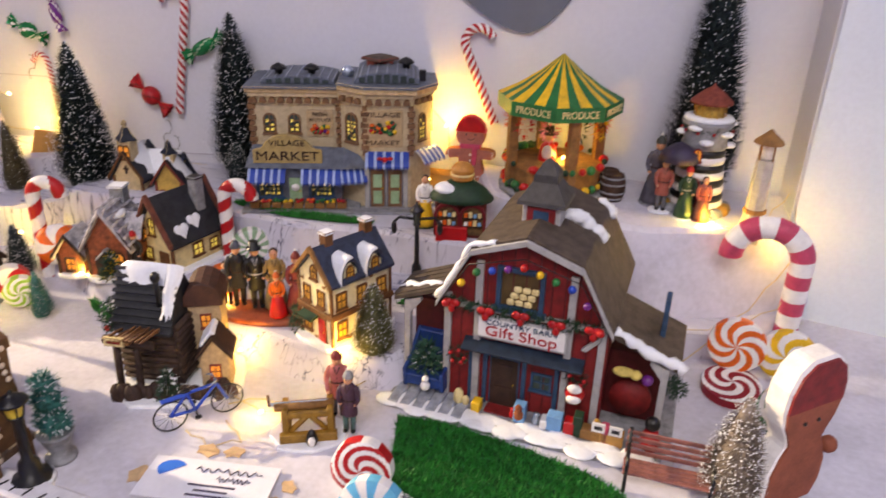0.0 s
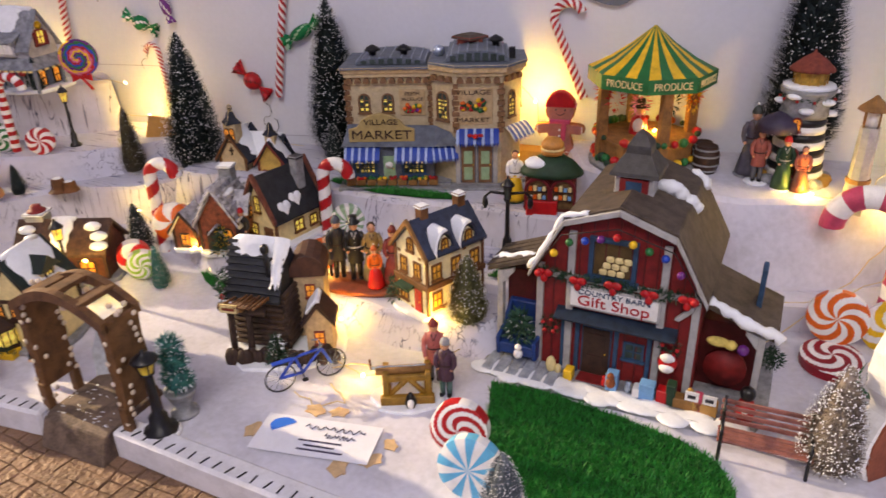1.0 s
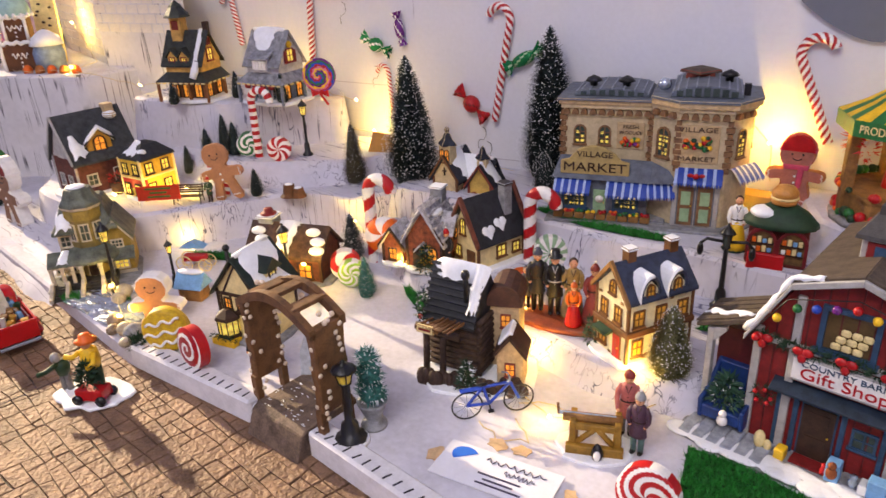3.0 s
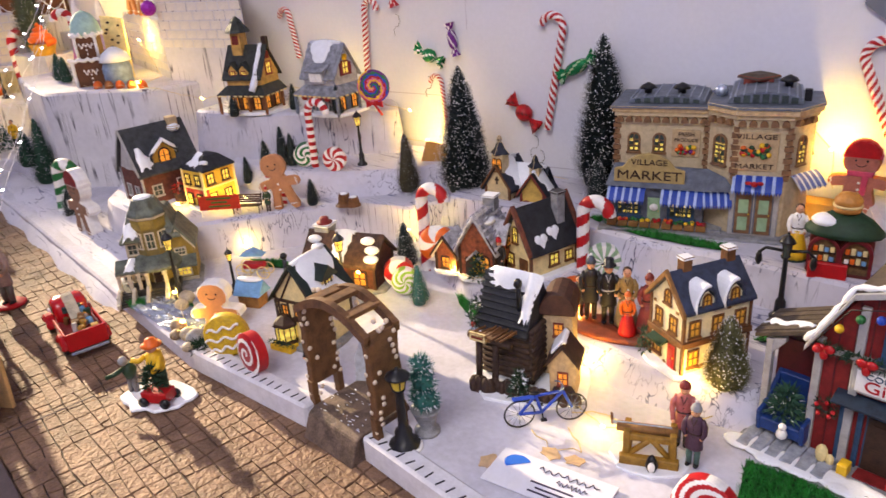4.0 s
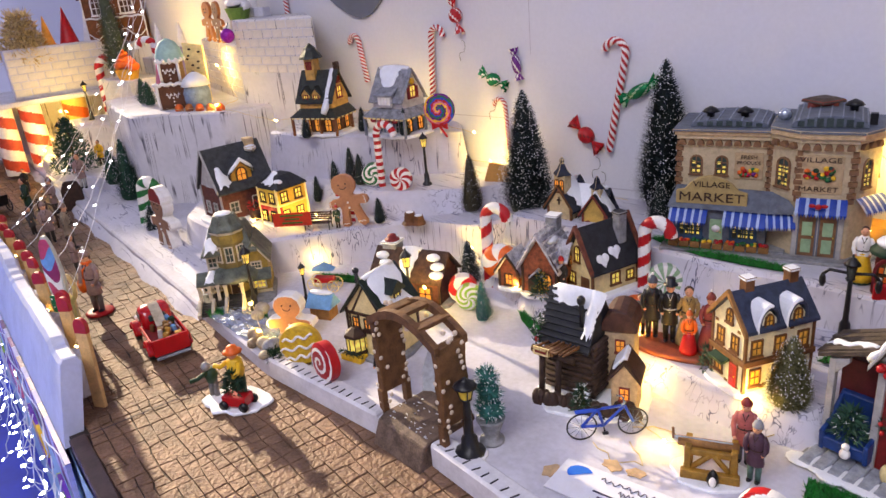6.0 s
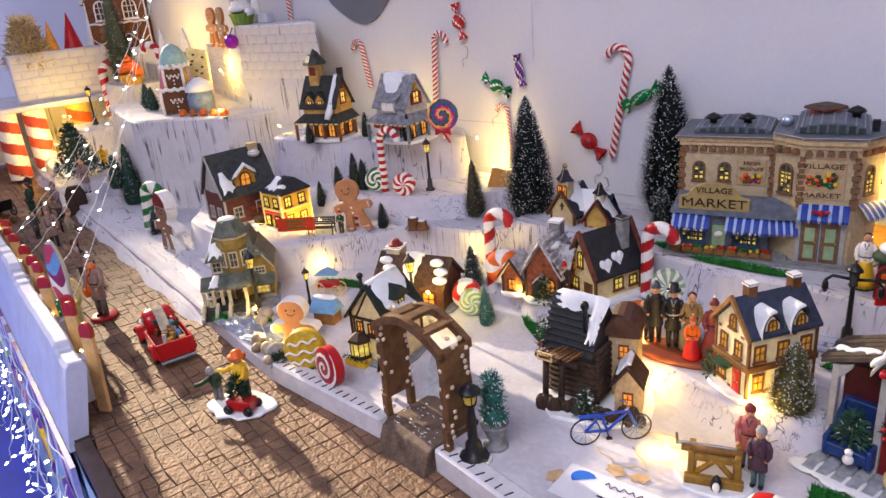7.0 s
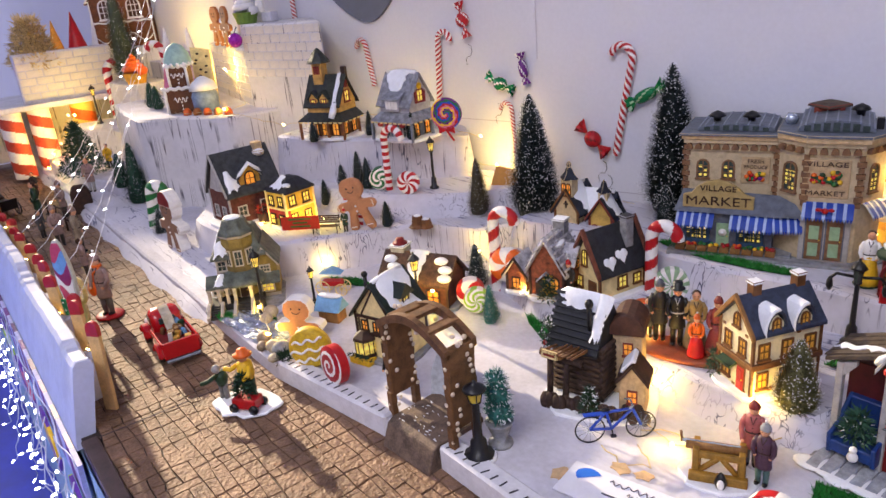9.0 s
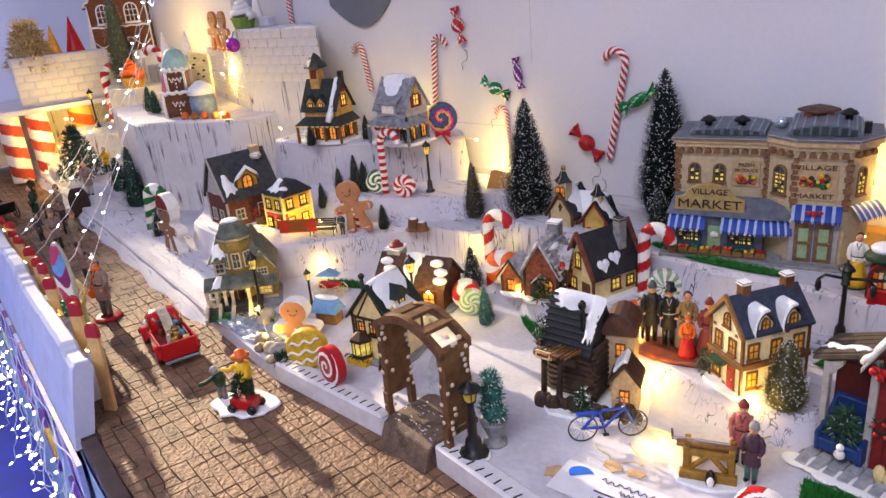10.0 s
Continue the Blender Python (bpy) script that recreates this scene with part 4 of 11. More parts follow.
    nb = part("name_board", S(mat("board_tan", "a8925f", 0.6, var=0.12, scale=150)).prism(ob, -0.046, -0.042, "y"), t, "tan arched name board with brown lettering", None, 0.0006)
    lettering("VILLAGE", 0.0085, dark_brown, nb, pose(-0.039, -0.0465, 0.0715), fit=0.034)
    lettering("MARKET", 0.0135, dark_brown, nb, pose(-0.039, -0.0465, 0.0575), fit=0.060)
    # the grey skirt roof and shopfront below
    sk = S(roof_grey).add([(-0.08, -0.05, 0.046), (0.014, -0.052, 0.046), (0.014, -0.03, 0.063), (-0.076, -0.021, 0.063), (-0.08, -0.02, 0.046), (0.04, -0.048, 0.046), (0.03, -0.046, 0.06)],
                          [(0, 1, 2, 3), (0, 3, 4), (1, 5, 6, 2)])
    part("skirt_roof", sk, t, "grey-blue skirt roof")
    part("shopfront", S(roof_grey).box(-0.074, 0.012, -0.044, -0.02, 0.004, 0.046).use(stone_grey).box(-0.078, 0.03, -0.052, -0.02, 0.0, 0.006), t, "grey-blue wooden shopfront", None, 0.0005)
    for x, w in ((-0.058, 0.02), (-0.008, 0.02)):
        pane_part(t, pose(x, -0.044, 0.014), w, 0.024, slate_blue, "leaded", (3, 2), False, "shop_window")
    door_part(t, pose(-0.033, -0.044, 0.006), 0.012, 0.028, green_panel, roof_grey, 2)
    part("clock_plate", S(white).tube([(-0.033, -0.0455, 0.024), (-0.033, -0.047, 0.024)], 0.004, 14), t)
    # striped awnings: left, middle, right, and one at the side
    for x0, x1, y, z, m in ((-0.077, -0.041, -0.046, 0.046, None), (-0.026, 0.012, -0.048, 0.046, None), (0.004, 0.036, -0.045, 0.046, pose(0.016, -0.046, 0, 0, 0, 12) @ pose(-0.016, 0.046, 0)),
                            (0.036, 0.078, -0.047, 0.064, None), (-0.014, 0.02, 0.0, 0.064, pose(0.092, -0.03, 0, 0, 0, 50))):
        aw = Shape().use(awning_blue)
        n = 15
        for i in range(n):
            a, b = x0 + (x1 - x0) * i / n, x0 + (x1 - x0) * (i + 1) / n
            aw.use(awning_blue if i % 3 else mat("awning_pale", "9fb2d8", 0.6, var=0.1))
            for j in range(4):
                f0, f1 = j / 4, (j + 1) / 4
                y0, y1 = y - 0.013 * f0, y - 0.013 * f1
                z0, z1 = z - 0.012 * f0 ** 1.4, z - 0.012 * f1 ** 1.4
                aw.add([(a, y0, z0), (b, y0, z0), (b, y1, z1), (a, y1, z1)], [(0, 3, 2, 1)])
            aw.add([(a, y - 0.013, z - 0.012), (b, y - 0.013, z - 0.012), ((a + b) / 2, y - 0.0135, z - 0.016)], [(0, 2, 1)])
        part("awning", aw, t, "blue and white striped awning", m)
    part("bow", S(red).ball((0.055, -0.062, 0.060), (0.003, 0.002, 0.003), 8).ball((0.060, -0.062, 0.061), (0.003, 0.001, 0.002), 8).ball((0.05, -0.062, 0.061), (0.003, 0.001, 0.002), 8), t, "red bow on the awning")
    # double green doors under the right awning, crates of produce
    part("door_surround", S(grey_trim).box(0.035, 0.077, -0.05, -0.044, 0.0, 0.05), t, "", None, 0.0006)
    for x in (0.0475, 0.0645):
        door_part(t, pose(x, -0.05, 0.005), 0.0135, 0.042, quoin, roof_grey, 0)
        for z in (0.009, 0.027):
            part("door_panel", S(green_panel).box(x - 0.0042, x + 0.0042, -0.0527, -0.050, z, z + 0.014), t)
    for i in range(9):
        x = -0.072 + i * 0.0105
        cr = part("produce_crate", S(tan_brown).box(x - 0.0045, x + 0.0045, -0.056, -0.046, 0.004, 0.010), t, "", None, 0.0004)
        for k in range(7):
            part("fruit", S(((red, dark_red), (orange, red), (green, dark_green), (yellow, green))[i % 4][k % 2]).ball((x + rnd.uniform(-0.0035, 0.0035), -0.051 + rnd.uniform(-0.0035, 0.0035), 0.011), 0.0019, 6), cr)
    part("base", S(stone_grey).prism([(-0.085, -0.06), (0.085, -0.063), (0.108, -0.03), (0.108, 0.06), (-0.085, 0.06)], -0.002, 0.003), t, "grey stone base", None, 0.001)
    return t


# ---------------------------------------------------------------- the barn
def barn():
    t = thing("barn_gift_shop", "red barn gift shop with brown gambrel roof and white trim", "barn building", -0.117, 0.553, 0.0, 1)
    W, D, he, hk, hp = 0.130, 0.125, 0.100, 0.138, 0.150
    y0, y1 = -0.036, 0.080
    prof = [(-W / 2, 0.004), (W / 2, 0.004), (W / 2, he), (W * 0.31, hk), (0, hp), (-W * 0.31, hk), (-W / 2, he)]
    part("wall_shell", S(dark_red).prism(prof, y0, y1, "y"), t, "dark red boarded walls", None, 0.0006)
    bd = S(maroon)
    for i in range(13):
        x = -W / 2 + W * (i + 0.5) / 13
        top = he + (hk - he) * (W / 2 - abs(x)) / (W * 0.19) if abs(x) > W * 0.31 else hk + (hp - hk) * (1 - abs(x) / (W * 0.31))
        bd.box(x - 0.0005, x + 0.0005, y0 - 0.0006, y0 + 0.001, 0.004, top - 0.002)
    part("board_joints", bd, t)
    # gambrel roof
    out = [(-W / 2 - 0.004, he - 0.008), (-W * 0.325, hk + 0.003), (0, hp + 0.006), (W * 0.325, hk + 0.003), (W / 2 + 0.004, he - 0.008)]
    ro = S(roof_brown)
    for a, b in zip(out, out[1:]):
        ro.prism([a, b, (b[0], b[1] + 0.0045), (a[0], a[1] + 0.0045)][::-1], y0 - 0.008, y1 + 0.004, "y")
    rf = part("roof", ro, t, "brown gambrel roof", None, 0.0007)
    tr = S(grey_trim)
    for a, b in zip(out, out[1:]):
        tr.prism([(a[0], a[1] - 0.003), (b[0], b[1] - 0.003), (b[0], b[1] + 0.002), (a[0], a[1] + 0.002)][::-1], y0 - 0.0105, y0 - 0.006, "y")
    part("gable_trim", tr, rf, "pale grey gable trim", None, 0.0005)
    rs = random.Random(3)
    for path, r in (([(0.014, 0.018, hp + 0.008), (0.026, 0.020, hp + 0.006), (0.036, 0.022, hk + 0.010), (0.046, 0.024, hk + 0.001)], 0.006),
                    ([(-W / 2 - 0.004, y0 - 0.007, he - 0.003), (-W * 0.42, y0 - 0.007, he + 0.022), (-W * 0.325, y0 - 0.007, hk + 0.008), (-W * 0.18, y0 - 0.007, hk + 0.013)], 0.0028),
                    ([(0.046, 0.070, hk + 0.004), (0.040, 0.082, hk + 0.007), (0.030, 0.084, hk + 0.010)], 0.005)):
        fine = [Vector(p).lerp(Vector(q), k / 5) + Vector((rs.uniform(-1, 1), rs.uniform(-1, 1), rs.uniform(-0.3, 0.3))) * 0.0012 for p, q in zip(path, path[1:]) for k in range(5)] + [Vector(path[-1])]
        part("roof_snow", S(glaze_snow).tube(fine, [r * rs.uniform(0.55, 1.15) for p in fine], 8), rf, "ragged white snow on the roof")
    # cupola
    cu = part("cupola", S(grey_trim).box(-0.015, 0.015, -0.008, 0.022, hp - 0.006, hp + 0.022), t, "white cupola with a dark hipped cap", pose(0.0, 0.004, 0), 0.0006)
    part("cupola_cap", S(mat("cupola_slate", "3d3b3c", 0.6, var=0.2, scale=140, bump=0.5)).lathe([(0.027, hp + 0.02), (0.026, hp + 0.023), (0.0135, hp + 0.036), (0.0125, hp + 0.042), (0.006, hp + 0.050), (0.001, hp + 0.053)], 4, (0, 0, 0), smooth=False), cu, "", pose(0, 0.007, 0, 0, 0, 45))
    lv = S(dark_red).box(-0.011, 0.011, -0.0095, -0.007, hp + 0.001, hp + 0.018).use(slate_blue).box(-0.006, 0.006, -0.0105, -0.008, hp + 0.003, hp + 0.016)
    part("louvre", lv, cu)
    # white posts, loft window, name sign, pent roof
    ps = S(grey_trim)
    for x in (-0.061, -0.036, 0.036, 0.061):
        ps.box(x - 0.0028, x + 0.0028, y0 - 0.003, y0 + 0.001, 0.004, 0.1 if abs(x) > 0.05 else hk - 0.006)
    ps.box(-0.062, 0.062, y0 - 0.0035, y0, 0.090, 0.0945)
    part("white_trim", ps, t, "pale grey corner boards", None, 0.0004)
    lw = pane_part(t, pose(-0.004, y0, 0.098), 0.030, 0.029, slate_blue, mat("loft_dark", "5a4526", 0.6, var=0.2), (0, 0), False, "loft_window", 0.003)
    rnd = random.Random(8)
    for i in range(9):
        part("sack", S(plaster).block((-0.007 + (i % 3) * 0.0068 + 0.0025 * (i // 3), -0.0015, 0.0035 + (i // 3) * 0.0058), (0.0062, 0.003, 0.0052)), lw, "", None, 0.0012)
    sg = part("sign_board", S(grey_trim).box(-0.036, 0.036, y0 - 0.006, y0 - 0.002, 0.068, 0.0885).use(white).box(-0.0345, 0.0345, y0 - 0.0065, y0 - 0.004, 0.0695, 0.087), t, "white signboard", None, 0.0004)
    lettering("COUNTRY BARN", 0.0062, slate_blue, sg, pose(0, y0 - 0.0068, 0.0832), fit=0.056)
    lettering("Gift Shop", 0.0125, red, sg, pose(0, y0 - 0.0068, 0.0755), fit=0.056)
    part("pent_roof", S(mat("pent_navy", "1f2c3d", 0.5, var=0.25, scale=140)).prism([(y0 - 0.012, 0.0565), (y0, 0.061), (y0, 0.064), (y0 - 0.013, 0.059)], -0.046, 0.05, "x"), t, "dark blue pent roof over the door", None, 0.0005)
    door_part(t, pose(-0.012, y0, 0.005), 0.022, 0.044, dark_brown, slate_blue, 2)
    for x in (-0.040, -0.028, 0.004, 0.030):
        part("blue_post", S(slate_blue).box(x - 0.0018, x + 0.0018, y0 - 0.0026, y0, 0.004, 0.060), t, "", None, 0.0003)
    part("door_mat", S(dark_red).box(-0.024, 0.0, y0 - 0.014, y0 - 0.002, 0.004, 0.0052), t, "dark red door mat")
    part("post_brace", S(grey_trim).prism([(0.046, 0.074), (0.060, 0.090), (0.060, 0.084), (0.050, 0.073)], y0 - 0.005, y0 - 0.001, "y"), t, "", None, 0.0004)
    part("plush_toy", S(mat("plush_yellow", "d8c06a", 0.8, var=0.2)).ball((0.079, y0 + 0.004, 0.058), (0.009, 0.004, 0.004), 10).ball((0.088, y0 + 0.004, 0.057), (0.005, 0.004, 0.004), 8), t, "soft yellow toy under the lean-to roof")
    part("purple_ball", S(purple).ball((0.097, y0 + 0.002, 0.056), 0.0045, 10), t)
    lw = Shape()
    for j in range(12):
        a = 2 * math.pi * j / 12
        bush(lw, (0.117 + 0.004 * math.cos(a), y0 + 0.006, 0.052 + 0.005 * math.sin(a)), (0.003, 0.003, 0.003), 22, dark_green, j, 0.004)
    part("hanging_wreath", lw, t, "green wreath hung on the outer post")
    teddy = S(mat("teddy_brown", "8a4a2a", 0.8, var=0.2)).ball((0.006, y0 - 0.019, 0.013), (0.004, 0.003, 0.005), 10).ball((0.006, y0 - 0.020, 0.020), 0.003, 8)
    part("teddy", teddy, t, "brown toy on the chair")
    pane_part(t, pose(0.018, y0, 0.028), 0.013, 0.013, slate_blue, dim_window, (1, 1))
    # lean-to wings
    for s, w in ((-1, 0.034), (1, 0.046)):
        xa, xb = s * W / 2, s * (W / 2 + w)
        lo, hi = min(xa, xb), max(xa, xb)
        wing = part("lean_to", S(maroon).box(lo, hi, y0 + 0.024, y0 + 0.05, 0.004, 0.076 if s < 0 else 0.064), t, "open-fronted lean-to", None, 0.0005)
        za, zb = (0.100, 0.084) if s < 0 else (0.090, 0.070)
        q = [(xa, za), (xb + s * 0.008, zb), (xb + s * 0.008, zb + 0.004), (xa, za + 0.005)]
        part("lean_to_roof", S(roof_brown).prism(q if s < 0 else q[::-1], y0 - 0.004, y0 + (0.042 if s < 0 else 0.066), "y"), wing, "", None, 0.0006)
        if s > 0:
            ev = [Vector((xa + 0.004, y0 - 0.002, za + 0.003)).lerp(Vector((xb + 0.010, y0 - 0.002, zb + 0.003)), k / 12) + Vector((0, rs.uniform(-0.002, 0.002), rs.uniform(-0.001, 0.001))) for k in range(13)]
            part("eave_snow", S(glaze_snow).tube(ev, [0.0045 * rs.uniform(0.6, 1.2) for p in ev], 8), wing, "ragged snow along the eave")
        else:
            ev = [Vector((xa - 0.002, y0 + 0.002, za + 0.005)).lerp(Vector((xb - 0.008, y0 + 0.012, zb + 0.005)), k / 10) + Vector((0, rs.uniform(-0.003, 0.003), 0)) for k in range(11)]
            part("eave_snow", S(glaze_snow).tube(ev, [0.0035 * rs.uniform(0.4, 1.3) for p in ev], 8), wing, "ragged snow on the lean-to roof")
            for k in range(5):
                part("roof_board", S(roof_brown).prism([(xa, za + 0.005), (xb - 0.009, zb + 0.004), (xb - 0.009, zb + 0.0052), (xa, za + 0.0062)], y0 - 0.003 + k * 0.009, y0 + 0.0045 + k * 0.009, "y"), wing)
        p = S(grey_trim)
        p.box(xb - s * 0.005 if s > 0 else xb, xb if s > 0 else xb + 0.005, y0 - 0.001, y0 + 0.005, 0.004, zb + 0.001)
        p.prism([(xb, zb), (xb - s * 0.014, zb + 0.005), (xb - s * 0.014, zb + 0.001), (xb - s * 0.004, zb - 0.012)][::s], y0 - 0.0005, y0 + 0.004, "y")
        part("porch_post", p, wing, "pale grey porch post", None, 0.0004)
    part("roof_vane", S(slate_blue).box(0.100, 0.104, y0 + 0.028, y0 + 0.044, 0.062, 0.112), t, "dark blue board standing over the lean-to", None, 0.0006)
    # sleigh in the left lean-to
    navy = mat("sleigh_navy", "1b3a78", 0.4, var=0.2, scale=120)
    sl = S(navy).box(-0.093, -0.062, y0 - 0.012, y0 + 0.022, 0.012, 0.022).box(-0.095, -0.060, y0 + 0.018, y0 + 0.026, 0.012, 0.048)
    sl.prism([(y0 - 0.012, 0.01), (y0 + 0.022, 0.01), (y0 + 0.022, 0.05), (y0 - 0.004, 0.03), (y0 - 0.014, 0.028)], -0.0955, -0.092, "x").prism([(y0 - 0.012, 0.01), (y0 + 0.022, 0.01), (y0 + 0.022, 0.05), (y0 - 0.004, 0.03), (y0 - 0.014, 0.028)], -0.063, -0.0595, "x")
    part("blue_sleigh", sl, t, "dark blue sleigh in the lean-to", None, 0.0008)
    tre = Shape()
    for k in range(3):
        bush(tre, (-0.077, y0 - 0.004, 0.03 + k * 0.007), (0.011 - k * 0.003, 0.009 - k * 0.002, 0.006), 130, needle_green, k)
    bush(tre, (-0.077, y0 - 0.004, 0.034), (0.010, 0.009, 0.012), 40, glaze_snow, 7, 0.003)
    part("small_fir", tre, t, "small snowy fir in the sleigh")
    part("snowman", S(white).ball((-0.074, y0 - 0.016, 0.017), 0.0042).ball((-0.074, y0 - 0.016, 0.0235), 0.003), t, "tiny white snowman")
    # garland of baubles, wreaths, gifts on the porch
    gar = Shape()
    pts = [(-0.056 + i * 0.0092, y0 - 0.006, 0.0945 - 0.002 * abs(math.sin(i * 0.55))) for i in range(13)]
    for i, p in enumerate(pts):
        bush(gar, p, (0.005, 0.002, 0.003), 60, dark_green, i, 0.004)
        if i % 3 == 0:
            gar.use(red).ball((p[0] - 0.003, p[1] - 0.003, p[2] + 0.001), (0.0042, 0.002, 0.0034), 8).ball((p[0] + 0.003, p[1] - 0.003, p[2] + 0.001), (0.0042, 0.002, 0.0034), 8).ball((p[0], p[1] - 0.003, p[2] - 0.004), (0.003, 0.0018, 0.004), 8)
    part("garland", gar, t, "green garland with red bows")
    wire, k = S(black), 0
    wire.tube([(-W / 2, y0 - 0.012, he - 0.004), (-W * 0.325, y0 - 0.012, hk - 0.006), (0, y0 - 0.012, hp - 0.006), (W * 0.325, y0 - 0.012, hk - 0.006), (W / 2, y0 - 0.012, he - 0.004)], 0.0005, 5)
    part("bauble_wire", wire, t)
    for i in range(11):
        f = i / 10 * 2 - 1
        x = f * W * 0.46
        z = (hk + (hp - hk) * (1 - abs(x) / (W * 0.325)) if abs(x) < W * 0.325 else he + (hk - he) * (W / 2 - abs(x)) / (W * 0.175)) - 0.013
        part("bauble", S((red, yellow, green, blue, purple)[i % 5]).ball((x, y0 - 0.012, z), 0.0032, 8), t)
    for x, z in ((-0.05, 0.047), (0.046, 0.05)):
        wr = Shape()
        for j in range(14):
            a = 2 * math.pi * j / 14
            bush(wr, (x + 0.006 * math.cos(a), y0 - 0.006, z + 0.006 * math.sin(a)), (0.002, 0.0015, 0.002), 12, dark_green, j, 0.0025)
            if j % 3 == 0:
                wr.use(red).ball((x + 0.006 * math.cos(a), y0 - 0.009, z + 0.006 * math.sin(a)), 0.0018, 6)
        part("wreath", wr, t, "green wreath with red berries")
    santa = S(red).ball((0.046, y0 - 0.009, 0.038), (0.008, 0.004, 0.008), 10).use(white).ball((0.046, y0 - 0.012, 0.0435), (0.006, 0.003, 0.004), 8).ball((0.046, y0 - 0.012, 0.034), (0.006, 0.003, 0.004), 8)
    part("door_ornament", santa, t, "red and white hanging ornament")
    goods = (("sack", plaster, -0.046, 0.009, 0.016), ("sack", plaster, -0.040, 0.006, 0.010), ("chair", pale_blue, 0.006, 0.009, 0.016), ("milk_can", silver, 0.019, 0.006, 0.013), ("gift_box", pale_blue, 0.034, 0.012, 0.014),
             ("gift_box", red, 0.046, 0.009, 0.012), ("crate", tan_brown, 0.062, 0.016, 0.009), ("crate", card_brown, 0.078, 0.018, 0.010), ("gift_box", yellow, -0.030, 0.007, 0.009), ("gift_box", dark_green, 0.052, 0.007, 0.019), ("gift_box", white, 0.026, 0.006, 0.008), ("sack", ochre, 0.066, 0.008, 0.018), ("gift_box", rose, 0.0725, 0.006, 0.014), ("milk_can", red, 0.0, 0.005, 0.012))
    for i, (n, mt, x, w, h) in enumerate(goods):
        g = S(mt)
        if n == "milk_can":
            g.lathe([(w / 2, 0.004), (w / 2, h * 0.6), (w / 3, h * 0.75), (w / 2.4, h)], 12, (x, y0 - 0.014, 0.002))
        elif n == "sack":
            g.ball((x, y0 - 0.012, 0.004 + h / 2), (w / 2, w / 2.4, h / 2), 10)
        else:
            g.box(x - w / 2, x + w / 2, y0 - 0.018, y0 - 0.008, 0.004, 0.004 + h)
        part(n, g, t, "", None, 0.0006 if n not in ("sack", "milk_can") else 0)
    rw = Shape().use(dark_red).tube([(0.086, y0 + 0.012, 0.03), (0.086, y0 + 0.016, 0.03)], 0.016, 18)
    part("red_wheel", rw, t, "dark red round in the right lean-to")
    for x in (0.068, 0.081):
        part("price_tag", S(white).box(x - 0.005, x + 0.005, y0 - 0.0195, y0 - 0.018, 0.015, 0.023).use(ink_black).box(x - 0.003, x + 0.003, y0 - 0.0199, y0 - 0.019, 0.0175, 0.0205), t)
    nut = S(red).lathe([(0.007, 0.004), (0.0075, 0.012), (0.005, 0.02)], 12, (0.106, y0 - 0.008, 0)).use(black).ball((0.106, y0 - 0.008, 0.026), 0.006, 10).use(white).ball((0.106, y0 - 0.0135, 0.0125), (0.003, 0.002, 0.003), 8)
    part("nutcracker", nut, t, "small red and black doll by the porch post")
    ston = S(mat("paver_grey", "9aa0ab", 0.7, var=0.2, scale=140, bump=0.6))
    for i in range(26):
        a = -0.1 + i * 0.0083
        part("snow_lump", S(glaze_snow).ball((a, y0 - 0.027 + 0.004 * math.sin(i * 1.9), 0.0040), (0.013, 0.009 + 0.003 * math.sin(i * 2.7), 0.0019), 12), t)
    part("base", S(stone_grey).prism([(-0.105, y0 - 0.03), (-0.06, y0 - 0.036), (0.11, y0 - 0.034), (0.122, y0), (0.122, y1 + 0.004), (-0.105, y1 + 0.004)], -0.001, 0.004).use(glaze_snow).prism(
        [(-0.07, y0 - 0.03), (0.1, y0 - 0.031), (0.1, y0 - 0.022), (-0.07, y0 - 0.02)], 0.002, 0.0056), t, "grey base edged with snow", None, 0.0012)
    for i in range(6):
        x = -0.102 + i * 0.011
        part("paver", S(mat("paver_grey", "9aa0ab")).box(x, x + 0.010, y0 - 0.032, y0 - 0.002, 0.003, 0.0062), t, "", None, 0.0012)
    return t


